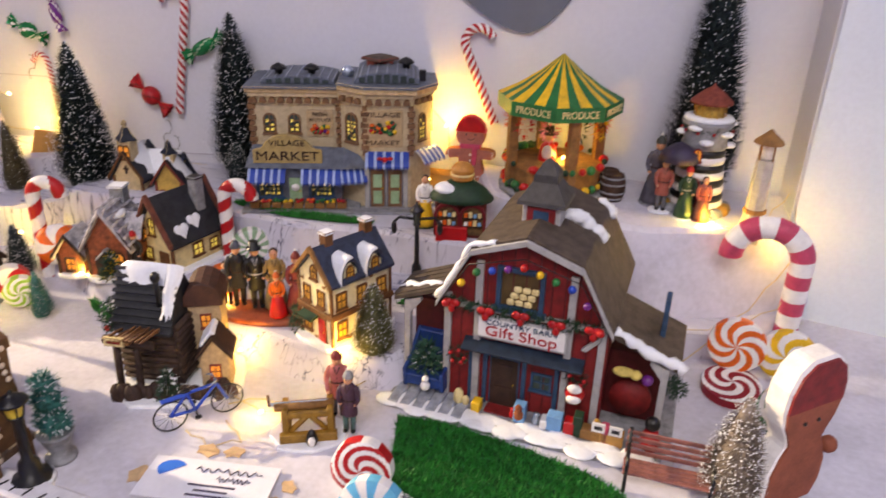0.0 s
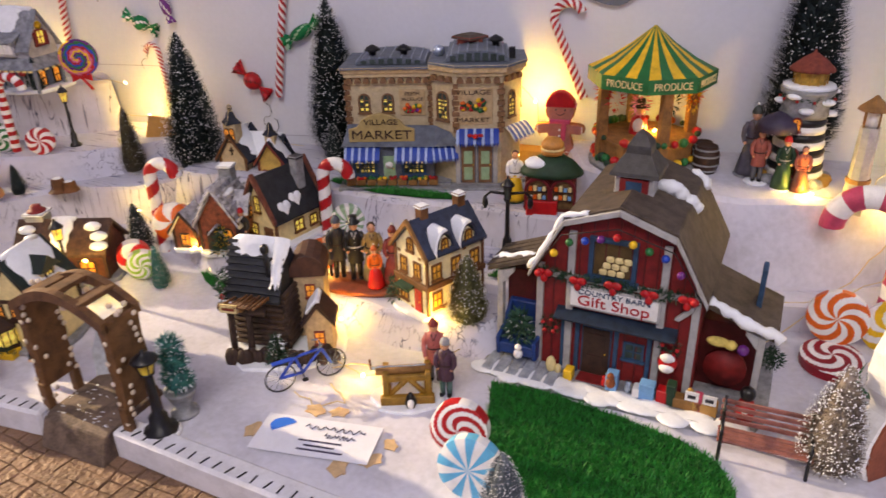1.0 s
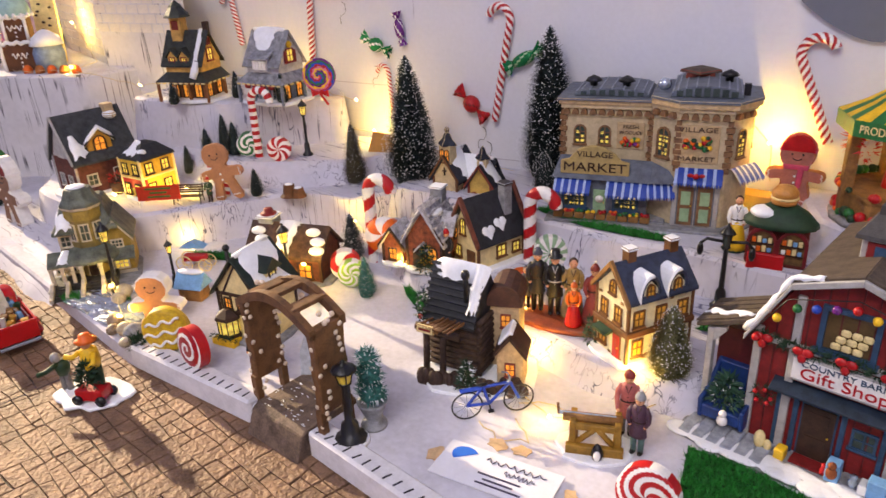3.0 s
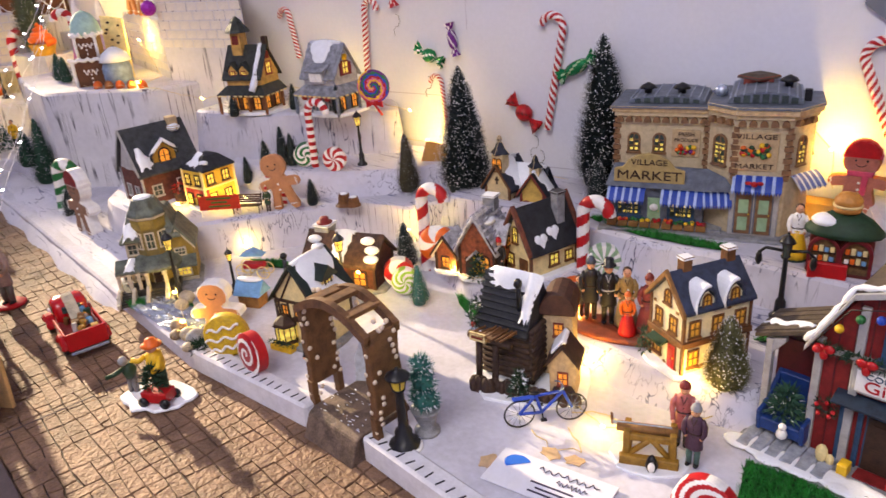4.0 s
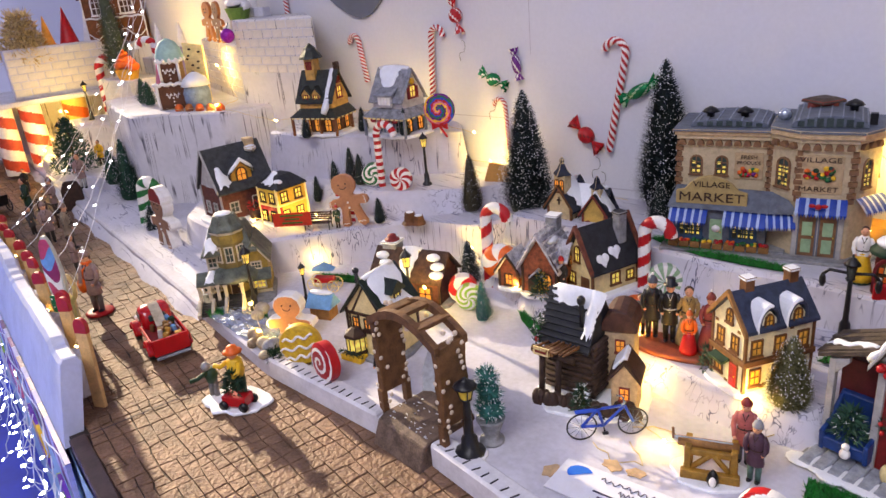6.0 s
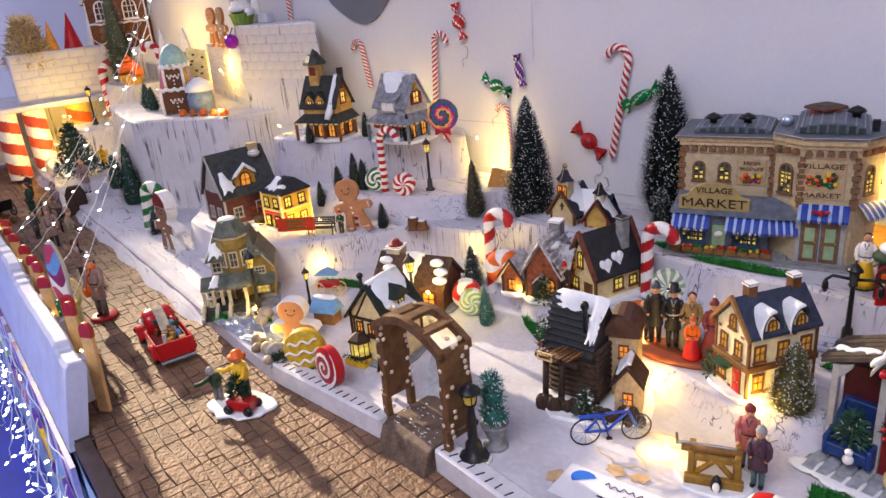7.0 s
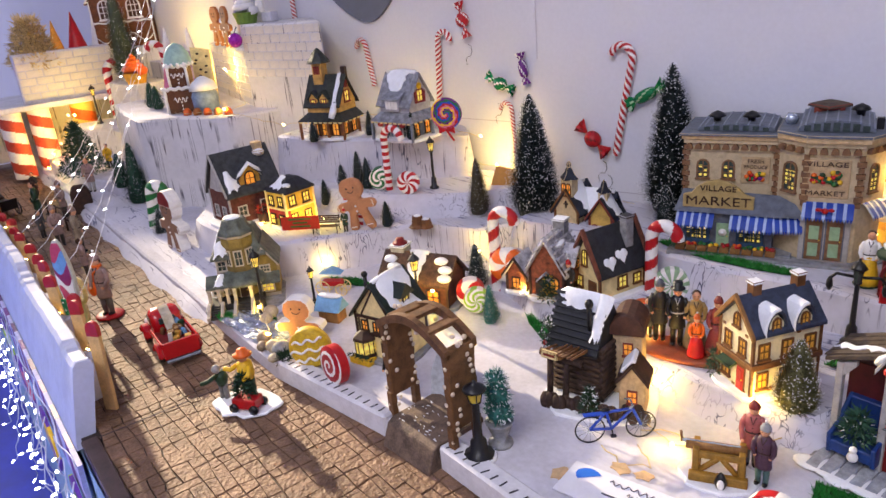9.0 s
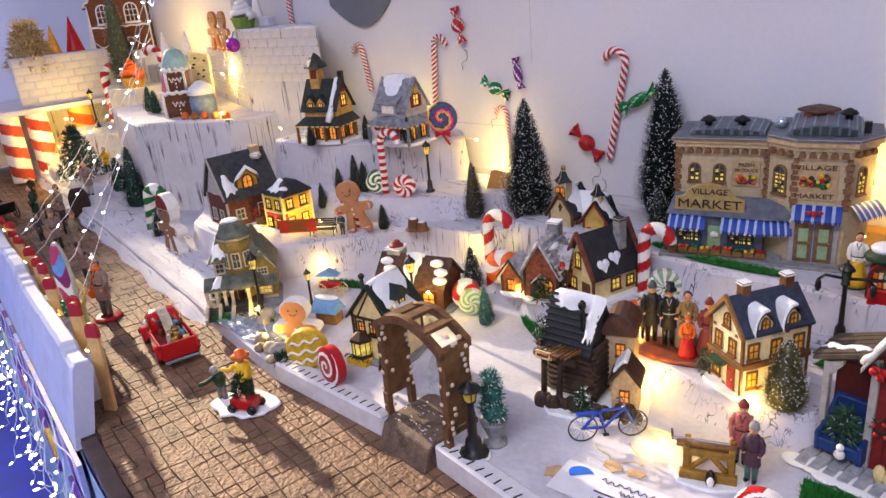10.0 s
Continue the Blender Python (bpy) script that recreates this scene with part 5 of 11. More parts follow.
# ---------------------------------------------------------------- the produce gazebo
def gazebo():
    t = thing("produce_gazebo", "eight-sided produce stand with a green and yellow striped roof", "gazebo", -0.158, 0.775, 0.105, 10)
    n, R, hz = 8, 0.052, 0.090
    part("floor", S(stone_grey).lathe([(R * 1.12, 0), (R * 1.12, 0.004), (R * 1.05, 0.006)], 16), t, "grey stone floor", None)
    part("counter", S(tan_brown).lathe([(R * 0.98, 0.006), (R * 0.98, 0.026), (R * 1.02, 0.027), (R * 1.02, 0.030), (R * 0.8, 0.0305)], 8, smooth=False), t, "brown plank counter", pose(0, 0, 0, 0, 0, 22.5))
    for i in range(n):
        a = math.pi / 8 + 2 * math.pi * i / n
        if i % 2:
            continue
        part("post", S(tan_brown).box(-0.005, 0.005, -0.005, 0.005, 0.006, hz), t, "", pose(R * 0.92 * math.cos(a), R * 0.92 * math.sin(a), 0, 0, 0, math.degrees(a)), 0.0006)
    RR = 0.064
    roof = Shape().use(green).use(yellow)
    seg = 32
    for i in range(seg):
        a0, a1 = 2 * math.pi * i / seg, 2 * math.pi * (i + 1) / seg

        def rad(a):
            return RR * math.cos(math.pi / 8) / math.cos((a % (math.pi / 4)) - math.pi / 8)
        roof.use(green if i % 2 else yellow)
        prev = None
        for f in (1.0, 0.66, 0.33, 0.02):
            z = hz + 0.010 + 0.042 * (1 - f) - 0.004 * math.sin(math.pi * f)
            cur = [(rad(a0) * f * math.cos(a0), rad(a0) * f * math.sin(a0), z), (rad(a1) * f * math.cos(a1), rad(a1) * f * math.sin(a1), z)]
            if prev:
                roof.add(prev + cur, [(0, 1, 3, 2)])
            prev = cur
    rf = part("roof", roof, t, "green and yellow striped roof")
    for i in range(8):
        val = S(green)
        a0, a1 = 2 * math.pi * i / 8, 2 * math.pi * (i + 1) / 8
        p, q = Vector((RR * math.cos(a0), RR * math.sin(a0), 0)), Vector((RR * math.cos(a1), RR * math.sin(a1), 0))
        val.add([p + Vector((0, 0, hz - 0.004)), q + Vector((0, 0, hz - 0.004)), q + Vector((0, 0, hz + 0.0105)), p + Vector((0, 0, hz + 0.0105)),
                 p * 0.96 + Vector((0, 0, hz - 0.004)), q * 0.96 + Vector((0, 0, hz - 0.004)), q * 0.96 + Vector((0, 0, hz + 0.0105)), p * 0.96 + Vector((0, 0, hz + 0.0105))],
                [(0, 1, 2, 3), (5, 4, 7, 6), (1, 0, 4, 5)])
        part("valance", val, rf, "green valance")
    for a in (-112.5, -67.5, -22.5):
        ar = radians(a)
        d = RR * math.cos(math.pi / 8) + 0.0006
        lettering("PRODUCE", 0.010, plaster, rf, pose(d * math.cos(ar), d * math.sin(ar), hz + 0.003, 0, 0, a + 90), fit=0.037)
    rnd = random.Random(12)
    for i in range(90):
        a = rnd.uniform(0, 2 * math.pi)
        part("fruit", S((red, yellow, orange, green, dark_green, red)[i % 6]).ball((R * 1.0 * math.cos(a), R * 1.0 * math.sin(a), rnd.choice((0.008, 0.012, 0.033))), rnd.uniform(0.003, 0.0055), 6), t)
    for i in range(10):
        hang = Shape()
        a = 2 * math.pi * i / 10 + 0.2
        mt = (orange, red, pink, dark_green, yellow)[i % 5]
        bush(hang, (R * 0.9 * math.cos(a), R * 0.9 * math.sin(a), hz - 0.016), (0.006, 0.006, 0.011), 60, mt, i, 0.005)
        part("hanging_bunch", hang, t, "hanging bunch of corn or chilli")
    kp = S(red).lathe([(0.009, 0.006), (0.010, 0.03), (0.008, 0.046), (0.004, 0.05)], 12).use(skin).ball((0, 0, 0.055), 0.006).use(dark_brown).lathe([(0.011, 0.059), (0.006, 0.061), (0.005, 0.067)], 10)
    kp.use(white).ball((0, -0.007, 0.04), (0.006, 0.004, 0.008))
    part("stallholder_doll", kp, t, "red-coated doll behind the counter", pose(-0.008, 0.0, 0))
    return t


def barrel(x, y, z, h=0.028, r=0.013):
    t = thing("barrel", "small dark wooden barrel with metal hoops", "barrel", x, y, z, 0, 1)
    part("barrel_body", S(dark_brown).lathe([(r * 0.8, 0), (r, h * 0.3), (r * 1.02, h * 0.5), (r, h * 0.7), (r * 0.8, h), (r * 0.7, h * 0.97)], 16), t)
    for f, e in ((0.12, 0.9), (0.34, 1.02), (0.66, 1.02), (0.88, 0.9)):
        part("hoop", S(stone_grey).lathe([(r * e, h * f - 0.001), (r * e * 1.03, h * f), (r * e, h * f + 0.001)], 16), t)
    return t


# ---------------------------------------------------------------- the lighthouse
def lighthouse():
    t = thing("lighthouse", "black and white banded lighthouse with a lit window", "lighthouse", -0.012, 0.778, 0.105)
    H = 0.104
    for i in range(8):
        z0, z1 = 0.006 + i * 0.0073, 0.006 + (i + 1) * 0.0073
        r0, r1 = 0.026 - 0.0008 * i, 0.026 - 0.0008 * (i + 1)
        part("band", S(black if i % 2 else white).lathe([(r0, z0), (r0 + 0.0006, (z0 + z1) / 2), (r1, z1)], 20), t)
    part("gallery", S(stone_grey).lathe([(0.0205, 0.064), (0.0225, 0.068), (0.0205, 0.072), (0.0225, 0.078), (0.0205, 0.083), (0.024, 0.087), (0.0245, 0.091), (0.017, 0.093)], 20), t, "snowy grey gallery")
    for i in range(9):
        a = 2.4 * i
        part("snow_lump", S(glaze_snow).ball((0.0215 * math.cos(a), 0.0215 * math.sin(a), 0.068 + 0.0025 * i), (0.007, 0.007, 0.003), 10), t)
    part("gallery_snow", S(glaze_snow).lathe([(0.0235, 0.0915), (0.0225, 0.0945), (0.015, 0.095)], 20), t)
    part("lantern_room", S(mat("lantern_ochre", "b58f3a", 0.5, var=0.3, scale=200)).lathe([(0.0135, 0.093), (0.0135, 0.107)], 12, smooth=False), t, "ochre glazed lantern room")
    rl = S(ochre)
    for i in range(12):
        a = 2 * math.pi * i / 12
        rl.tube([(0.0145 * math.cos(a), 0.0145 * math.sin(a), 0.093), (0.0145 * math.cos(a), 0.0145 * math.sin(a), 0.108)], 0.0008, 4)
    part("glazing_bar", rl, t)
    part("cap", S(brick_red).lathe([(0.020, 0.107), (0.019, 0.110), (0.010, 0.118), (0.002, 0.123), (0.0005, 0.126)], 14), t, "reddish brown cap")
    pane_part(t, pose(-0.004, -0.0238, 0.055), 0.006, 0.008, dark_red, amber_lit, (1, 1), True)
    pane_part(t, pose(-0.004, -0.0262, 0.012), 0.011, 0.02, dark_red, dark_brown, (0, 0), True, "door")
    rnd = random.Random(3)
    for i in range(16):
        a = 2 * math.pi * i / 16
        rk = S(stone_grey if i % 3 else ochre).ball((0.029 * math.cos(a), 0.029 * math.sin(a), 0.003), (rnd.uniform(.006, .01), rnd.uniform(.006, .01), rnd.uniform(.004, .008)), 7)
        part("rock", rk, t)
    gr = Shape()
    for j in range(10):
        a = 2 * math.pi * j / 10
        bush(gr, (0.0215 * math.cos(a), 0.0215 * math.sin(a), 0.083), (0.003, 0.003, 0.002), 24, dark_green, j, 0.0035)
        gr.use(red).ball((0.0235 * math.cos(a), 0.0235 * math.sin(a), 0.0815), 0.0016, 6)
    part("garland", gr, t, "green garland under the gallery")
    return t


market()
barn()
gazebo()
barrel(-0.093, 0.765, 0.105)
barrel(-0.10, 0.79, 0.105, 0.024, 0.011)
lighthouse()


# ---------------------------------------------------------------- the small houses
def log_cabin():
    t = thing("log_cabin", "dark log cabin with snowy black roof and tan outhouse", "cabin", -0.402, 0.462, 0.0, 30)
    t.matrix_basis = t.matrix_basis @ Matrix.Diagonal((0.78, 0.80, 1.0, 1))
    turned = pose(-0.017, 0.002, 0, 0, 0, -17) @ pose(0.017, -0.002, 0)
    part("log_block", S(log_dark).box(-0.048, 0.014, -0.026, 0.03, 0.003, 0.058), t, "", turned, 0.001)
    for i in range(9):
        z = 0.007 + i * 0.006
        part("log", S(log_dark).tube([(-0.052, -0.027, z), (0.016, -0.027, z)], 0.0032, 7), t, "", turned)
        part("log", S(log_dark).tube([(0.015, -0.03, z + 0.003), (0.015, 0.032, z + 0.003)], 0.0032, 7), t, "", turned)
    rs = S(roof_black).prism([(-0.036, 0.052), (0.034, 0.056), (0.004, 0.100), (-0.004, 0.100)], -0.056, 0.012, "x")
    rf = part("roof", rs, t, "black ribbed roof", turned, 0.001)
    for i in range(9):
        f = (i + 0.5) / 9
        part("shingle_course", S(roof_black).box(-0.057, 0.013, -0.0015, 0.0015, -0.0018, 0.0018), rf, "", pose(0, -0.037 + 0.034 * f, 0.053 + 0.048 * f, 48))
    sn = S(glaze_snow)
    snow_patch(sn, (-0.02, 0.0, 0.103), (-0.02, -0.013, 0.088), 0.066, 0.05, 0.005, 3, 9)
    snow_patch(sn, (0.006, 0.0, 0.103), (0.006, -0.03, 0.066), 0.02, 0.012, 0.005, 6)
    part("roof_snow", sn, rf, "thick white snow along the ridge")
    part("stove_pipe", S(black).tube([(-0.004, -0.02, 0.07), (-0.004, -0.022, 0.098)], 0.0032, 8).ball((-0.004, -0.022, 0.1), 0.0052, 10), t, "black stove pipe", turned)
    part("tower", S(stone_tan).box(0.012, 0.046, -0.008, 0.03, 0.003, 0.07), t, "tan boarded tower", None, 0.0008)
    arch = [(-0.003 + 0.012, 0.066)] + [(0.029 - 0.021 * math.cos(a), 0.068 + 0.019 * math.sin(a)) for a in [math.pi * i / 8 for i in range(9)]] + [(0.049, 0.066)]
    part("tower_roof", S(mat("tower_roof_brown", "4d3024", 0.6, var=0.25, scale=130)).prism(arch[::-1], -0.012, 0.034, "y"), t, "rounded brown roof", None, 0.0008)
    pane_part(t, pose(0.030, -0.008, 0.045), 0.009, 0.011, brick_red, amber_lit, (1, 1))
    oh = part("outhouse", S(stone_tan).prism([(0.026, 0.002), (0.056, 0.002), (0.056, 0.034), (0.041, 0.050), (0.026, 0.034)], -0.046, -0.014, "y"), t, "tan boarded outhouse", None, 0.0008)
    for s in (-1, 1):
        q = [(0.041, 0.050), (0.041 + s * 0.019, 0.031), (0.041 + s * 0.019, 0.035), (0.041, 0.055)]
        part("outhouse_roof", S(dark_brown).prism(q if s < 0 else q[::-1], -0.050, -0.010, "y"), oh, "", None, 0.0005)
    sn = S(glaze_snow).prism([(0.041, 0.0555), (0.029, 0.0435), (0.027, 0.046), (0.041, 0.060), (0.046, 0.055)], -0.049, -0.02, "y")
    part("roof_snow", sn, oh, "white snow", None, 0.0015)
    pane_part(t, pose(0.041, -0.046, 0.014), 0.009, 0.011, brick_red, amber_lit, (1, 1))
    for x in (-0.044, -0.022):
        part("porch_post", S(log_dark).tube([(x, -0.05, 0.002), (x + 0.001, -0.047, 0.05)], 0.004, 8), t, "", turned)
    part("porch_beam", S(log_dark).tube([(-0.056, -0.048, 0.051), (0.0, -0.048, 0.049)], 0.004, 8), t, "", turned)
    part("name_plank", S(tan_brown).box(-0.05, -0.022, -0.058, -0.048, 0.052, 0.056).use(plaster).box(-0.048, -0.026, -0.060, -0.057, 0.051, 0.059).use(dark_red).box(-0.045, -0.029, -0.0605, -0.059, 0.0535, 0.0565), t, "small pale plank with a red bar", turned, 0.0005)
    rnd = random.Random(2)
    for i in range(18):
        x = rnd.uniform(-0.05, -0.005)
        part("twig", S(brown).tube([(x, -0.06, 0.057), (x + 0.01, -0.04, 0.058 + rnd.uniform(0, 0.004))], 0.0012, 5), t, "", turned)
    wr = Shape()
    for j in range(16):
        a = 2 * math.pi * j / 16
        bush(wr, (-0.054, -0.036 + 0.009 * math.cos(a), 0.066 + 0.011 * math.sin(a)), (0.002, 0.003, 0.003), 20, dark_green, j, 0.004)
        bush(wr, (-0.054, -0.036 + 0.009 * math.cos(a), 0.066 + 0.011 * math.sin(a)), (0.003, 0.004, 0.004), 5, glaze_snow, j, 0.003)
    wr.use(red).ball((-0.055, -0.04, 0.057), 0.003, 7)
    part("wreath", wr, t, "frosted green wreath", turned)
    for i in range(26):
        x = -0.06 + i * 0.0047
        part("stone", S((log_dark, dark_brown, log_dark)[i % 3]).ball((x, -0.052 + rnd.uniform(-0.008, 0.004), 0.005), (rnd.uniform(0.005, 0.009), rnd.uniform(0.005, 0.008), rnd.uniform(0.006, 0.011)), 8), t)
    fir = Shape()
    for k in range(4):
        bush(fir, (-0.005, -0.062, 0.008 + k * 0.006), (0.010 - k * 0.0022, 0.008 - k * 0.0018, 0.004), 90, dark_green, k, 0.005)
        bush(fir, (-0.005, -0.062, 0.009 + k * 0.006), (0.011 - k * 0.0022, 0.009 - k * 0.0018, 0.004), 22, glaze_snow, k + 9, 0.004)
    part("small_fir", fir, t, "small snowy fir")
    base_plate(t, 0.135, 0.12, dx=0.0, dy=-0.012, h=0.003)
    return t


def yellow_house():
    t = thing("yellow_town_house", "cream yellow town house with snowy dormers and a red door", "house", -0.286, 0.544, 0.025, -22)
    t.matrix_basis = t.matrix_basis @ Matrix.Diagonal((0.87, 0.87, 1.12, 1))
    w, d, h, rise = 0.050, 0.076, 0.056, 0.021
    cream = mat("house_cream", "eadfb8", 0.6, var=0.1, scale=150, bump=0.5)
    walls(t, w, d, h, cream, rise, "y", brown)
    gable_roof(t, w, d, h, rise, roof_blue, 0.004, 0.003, "y")
    tr = S(tan_brown)
    for s in (-1, 1):
        q = [(0, h + rise + 0.001), (s * (w / 2 + 0.005), h - 0.004), (s * (w / 2 + 0.005), h), (0, h + rise + 0.006)]
        tr.prism(q if s < 0 else q[::-1], -d / 2 - 0.006, -d / 2 - 0.002, "y")
    part("gable_trim", tr, t, "brown gable boards", None, 0.0004)
    part("belt_course", S(brown).box(-w / 2 - 0.003, w / 2 + 0.003, -d / 2 - 0.003, d / 2 + 0.003, 0.0255, 0.0305), t, "brown belt course", None, 0.0006)
    for x in (-0.012, 0.010):
        pane_part(t, pose(x, -d / 2, 0.0345), 0.0085, 0.0115, brown, glow_dim, (1, 1))
    pane_part(t, pose(0, -d / 2, 0.0555), 0.008, 0.006, brown, glow_dim, (1, 1), True)
    pane_part(t, pose(-0.013, -d / 2, 0.009), 0.010, 0.010, brown, glow_dim, (1, 1))
    door_part(t, pose(0.010, -d / 2, 0.003), 0.010, 0.020, red, brown, 2)
    part("door_canopy", S(dark_green).prism([(-d / 2 - 0.010, 0.0225), (-d / 2, 0.0255), (-d / 2, 0.023), (-d / 2 - 0.010, 0.0205)], -0.018, 0.004, "x"), t, "dark green canopy")
    for u in (-0.026, 0.0, 0.026):
        pane_part(t, face("r", w, d, u, 0.034), 0.010, 0.0115, brown, glow_dim, (1, 1))
        pane_part(t, face("r", w, d, u, 0.009), 0.010, 0.012, brown, glow_dim, (1, 1))
    for u in (-0.015, 0.017):
        dm = part("dormer", S(cream).prism([(u - 0.009, h - 0.004), (u + 0.009, h - 0.004), (u + 0.009, h + 0.006), (u, h + 0.014), (u - 0.009, h + 0.006)], 0.004, w / 2 + 0.001, "x"), t, "rounded dormer", None, 0.0005)
        hood = []
        for i in range(9):
            a = math.pi * i / 8
            hood.append((u - 0.012 * math.cos(a), h + 0.002 + 0.016 * math.sin(a)))
        inner = [(u - 0.009 * math.cos(math.pi * i / 8), h + 0.002 + 0.0125 * math.sin(math.pi * i / 8)) for i in range(9)]
        part("dormer_hood", S(roof_blue).prism((hood + inner[::-1])[::-1], 0.002, w / 2 + 0.003, "x"), dm, "dark blue rounded hood", None, 0.0006)
        curl = [(u - 0.0135 * math.cos(a) - 0.001, h + 0.001 + 0.0185 * math.sin(a)) for a in [math.pi * i / 12 for i in range(-1, 8)]]
        under = [(u - 0.0115 * math.cos(a), h + 0.001 + 0.0155 * math.sin(a)) for a in [math.pi * i / 12 for i in range(-1, 8)]]
        part("dormer_snow", S(glaze_snow).prism((curl + under[::-1])[::-1], 0.008, w / 2 + 0.0045, "x"), dm, "white curl of snow over the hood", None, 0.0012)
        pane_part(dm, pose(w / 2 + 0.001, u, h + 0.0005, 0, 0, 90), 0.0075, 0.006, brown, glow_dim, (1, 1), True)
    for y in (-0.02, 0.03):
        chimney(t, -0.002, y, h + rise - 0.006, h + rise + 0.010, 0.010, brown)
    sh = Shape()
    for k in range(3):
        bush(sh, (-0.027, -d / 2 - 0.006, 0.007 + k * 0.006), (0.007 - k * 0.002, 0.006 - k * 0.0015, 0.005), 80, dark_green, k, 0.004)
    part("shrub", sh, t, "small dark green shrub by the wall")
    rnd = random.Random(17)
    for i in range(16):
        u, z = rnd.uniform(-0.034, 0.034), rnd.choice((0.0275, 0.0505, 0.006)) + rnd.uniform(-0.003, 0.003)
        part("brick_chip", S(tan_brown).box(-0.0022, 0.0022, -0.0006, 0.0006, -0.0011, 0.0011), t, "", face("r", w, d, u, z) if i % 2 else face("f", w, d, u * 0.6, z))
    base_plate(t, 0.072, 0.098, h=0.003)
    return t


def cottage(label, x, y, z, rz, w, d, h, rise, wall_m, roof_m, axis="y", trim=None, lit=None, snow_w=0.03, windows=(), door=None, chim=None, base=True, name="cottage", seed=1, dormer=None, snow_sides=(-1, 1), s=1.0):
    t = thing(name, label, "house", x, y, z, rz, s)
    trim = trim or brown
    walls(t, w, d, h, wall_m, rise, axis, trim)
    gable_roof(t, w, d, h, rise, roof_m, 0.005, 0.003, axis, snow_w=snow_w, seed=seed, snow_sides=snow_sides)
    if axis == "y":
        tr = S(trim)
        for sd in (-1, 1):
            q = [(0, h + rise + 0.0005), (sd * (w / 2 + 0.005), h - 0.005), (sd * (w / 2 + 0.005), h - 0.001), (0, h + rise + 0.0045)]
            tr.prism(q if sd < 0 else q[::-1], -d / 2 - 0.0065, -d / 2 - 0.0035, "y")
        part("gable_trim", tr, t, "", None, 0.0004)
    for side, u, zz, ww, hh, arch in windows:
        pane_part(t, face(side, w, d, u, zz), ww, hh, trim, lit or gold_lit, (1, 1), arch)
    if door:
        side, u, ww, hh, mt = door
        door_part(t, face(side, w, d, u, 0.002), ww, hh, mt, trim, 2)
    if chim:
        chimney(t, chim[0], chim[1], h, h + rise + 0.012, chim[2] if len(chim) > 2 else 0.009, stone_grey)
    if dormer:
        side, u, zz, ww = dormer
        m = face(side, w, d, u, zz)
        dm = part("dormer", S(ochre).prism([(-ww / 2, 0), (ww / 2, 0), (ww / 2, ww * 0.55), (0, ww), (-ww / 2, ww * 0.55)], 0.003, 0.03, "y"), t, "", m, 0.0004)
        for sd in (-1, 1):
            q = [(0, ww), (sd * ww * 0.65, ww * 0.42), (sd * ww * 0.65, ww * 0.52), (0, ww * 1.14)]
            part("dormer_roof", S(roof_m).prism(q if sd < 0 else q[::-1], 0.0, 0.03, "y"), dm)
        part("dormer_snow", S(glaze_snow).tube([(-ww * 0.66, 0.004, ww * 0.40), (-ww * 0.45, 0.002, ww * 0.70), (0, 0.0, ww * 1.12), (ww * 0.45, 0.002, ww * 0.74), (ww * 0.62, 0.004, ww * 0.46)], [0.0016, 0.003, 0.0034, 0.003, 0.0016], 8), dm, "white snow round the dormer")
        pane_part(dm, pose(0, 0.003, ww * 0.12), ww * 0.42, ww * 0.38, dark_brown, amber_lit, (1, 1), True)
    if base:
        base_plate(t, w * 1.45, d * 1.4)
    return t


log_cabin()
yellow_house()
# brick cottage with a steep snowy roof, and the timbered one beside it
ca = cottage("stone cottage with a steep snow-dusted grey roof and glowing door", -0.556, 0.556, 0.025, 20, 0.042, 0.05, 0.038, 0.034, mat("cottage_brick", "8a4a30", 0.75, var=0.3, scale=230, bump=0.7), mat("roof_frosted", "c9c8d0", 0.45, var=0.4, scale=120, bump=0.9, alt="3f3d42"), "y",
             dark_brown, amber_lit, 0.0, [("r", -0.012, 0.010, 0.010, 0.013, False), ("f", 0.010, 0.010, 0.009, 0.014, True), ("r", 0.014, 0.02, 0.008, 0.01, False)], ("f", -0.008, 0.010, 0.022, dark_brown), (0.0, 0.018, 0.014))
cottage("low porch wing with a grey snowy roof and red walls", -0.592, 0.535, 0.025, 20, 0.024, 0.03, 0.026, 0.018, mat("cottage_brick", "8a4a30"), mat("roof_frosted", "b4b3bd"), "y", dark_brown, amber_lit, 0.0,
        [("f", 0.0, 0.008, 0.008, 0.012, False)], None, None, name="cottage_wing")
gf = Shape()
for k in range(4):
    bush(gf, (0.006, -0.034, 0.008 + k * 0.007), (0.010 - k * 0.0022, 0.009 - k * 0.002, 0.004), 90, dark_green, k, 0.005)
    bush(gf, (0.006, -0.034, 0.009 + k * 0.007), (0.011 - k * 0.0022, 0.010 - k * 0.002, 0.004), 20, yellow, k + 9, 0.003)
part("small_fir", gf, ca, "small green fir with gold flecks by the door")
for k in range(6):
    for sd in (-1, 1):
        part("roof_course", S(mat("roof_frosted", "c9c8d0")).box(-0.0012, 0.0012, -0.030, 0.030, -0.0010, 0.0010), ca, "", pose(sd * (0.004 + 0.0042 * k), 0.0, 0.0745 - 0.0068 * k, 0, sd * 58, 0))
cg = part("cross_gable", S(mat("cottage_brick", "8a4a30")).prism([(-0.012, 0.02), (0.012, 0.02), (0.012, 0.044), (0.0, 0.060), (-0.012, 0.044)], 0.004, 0.027, "x"), ca, "gabled side bay", None, 0.0006)
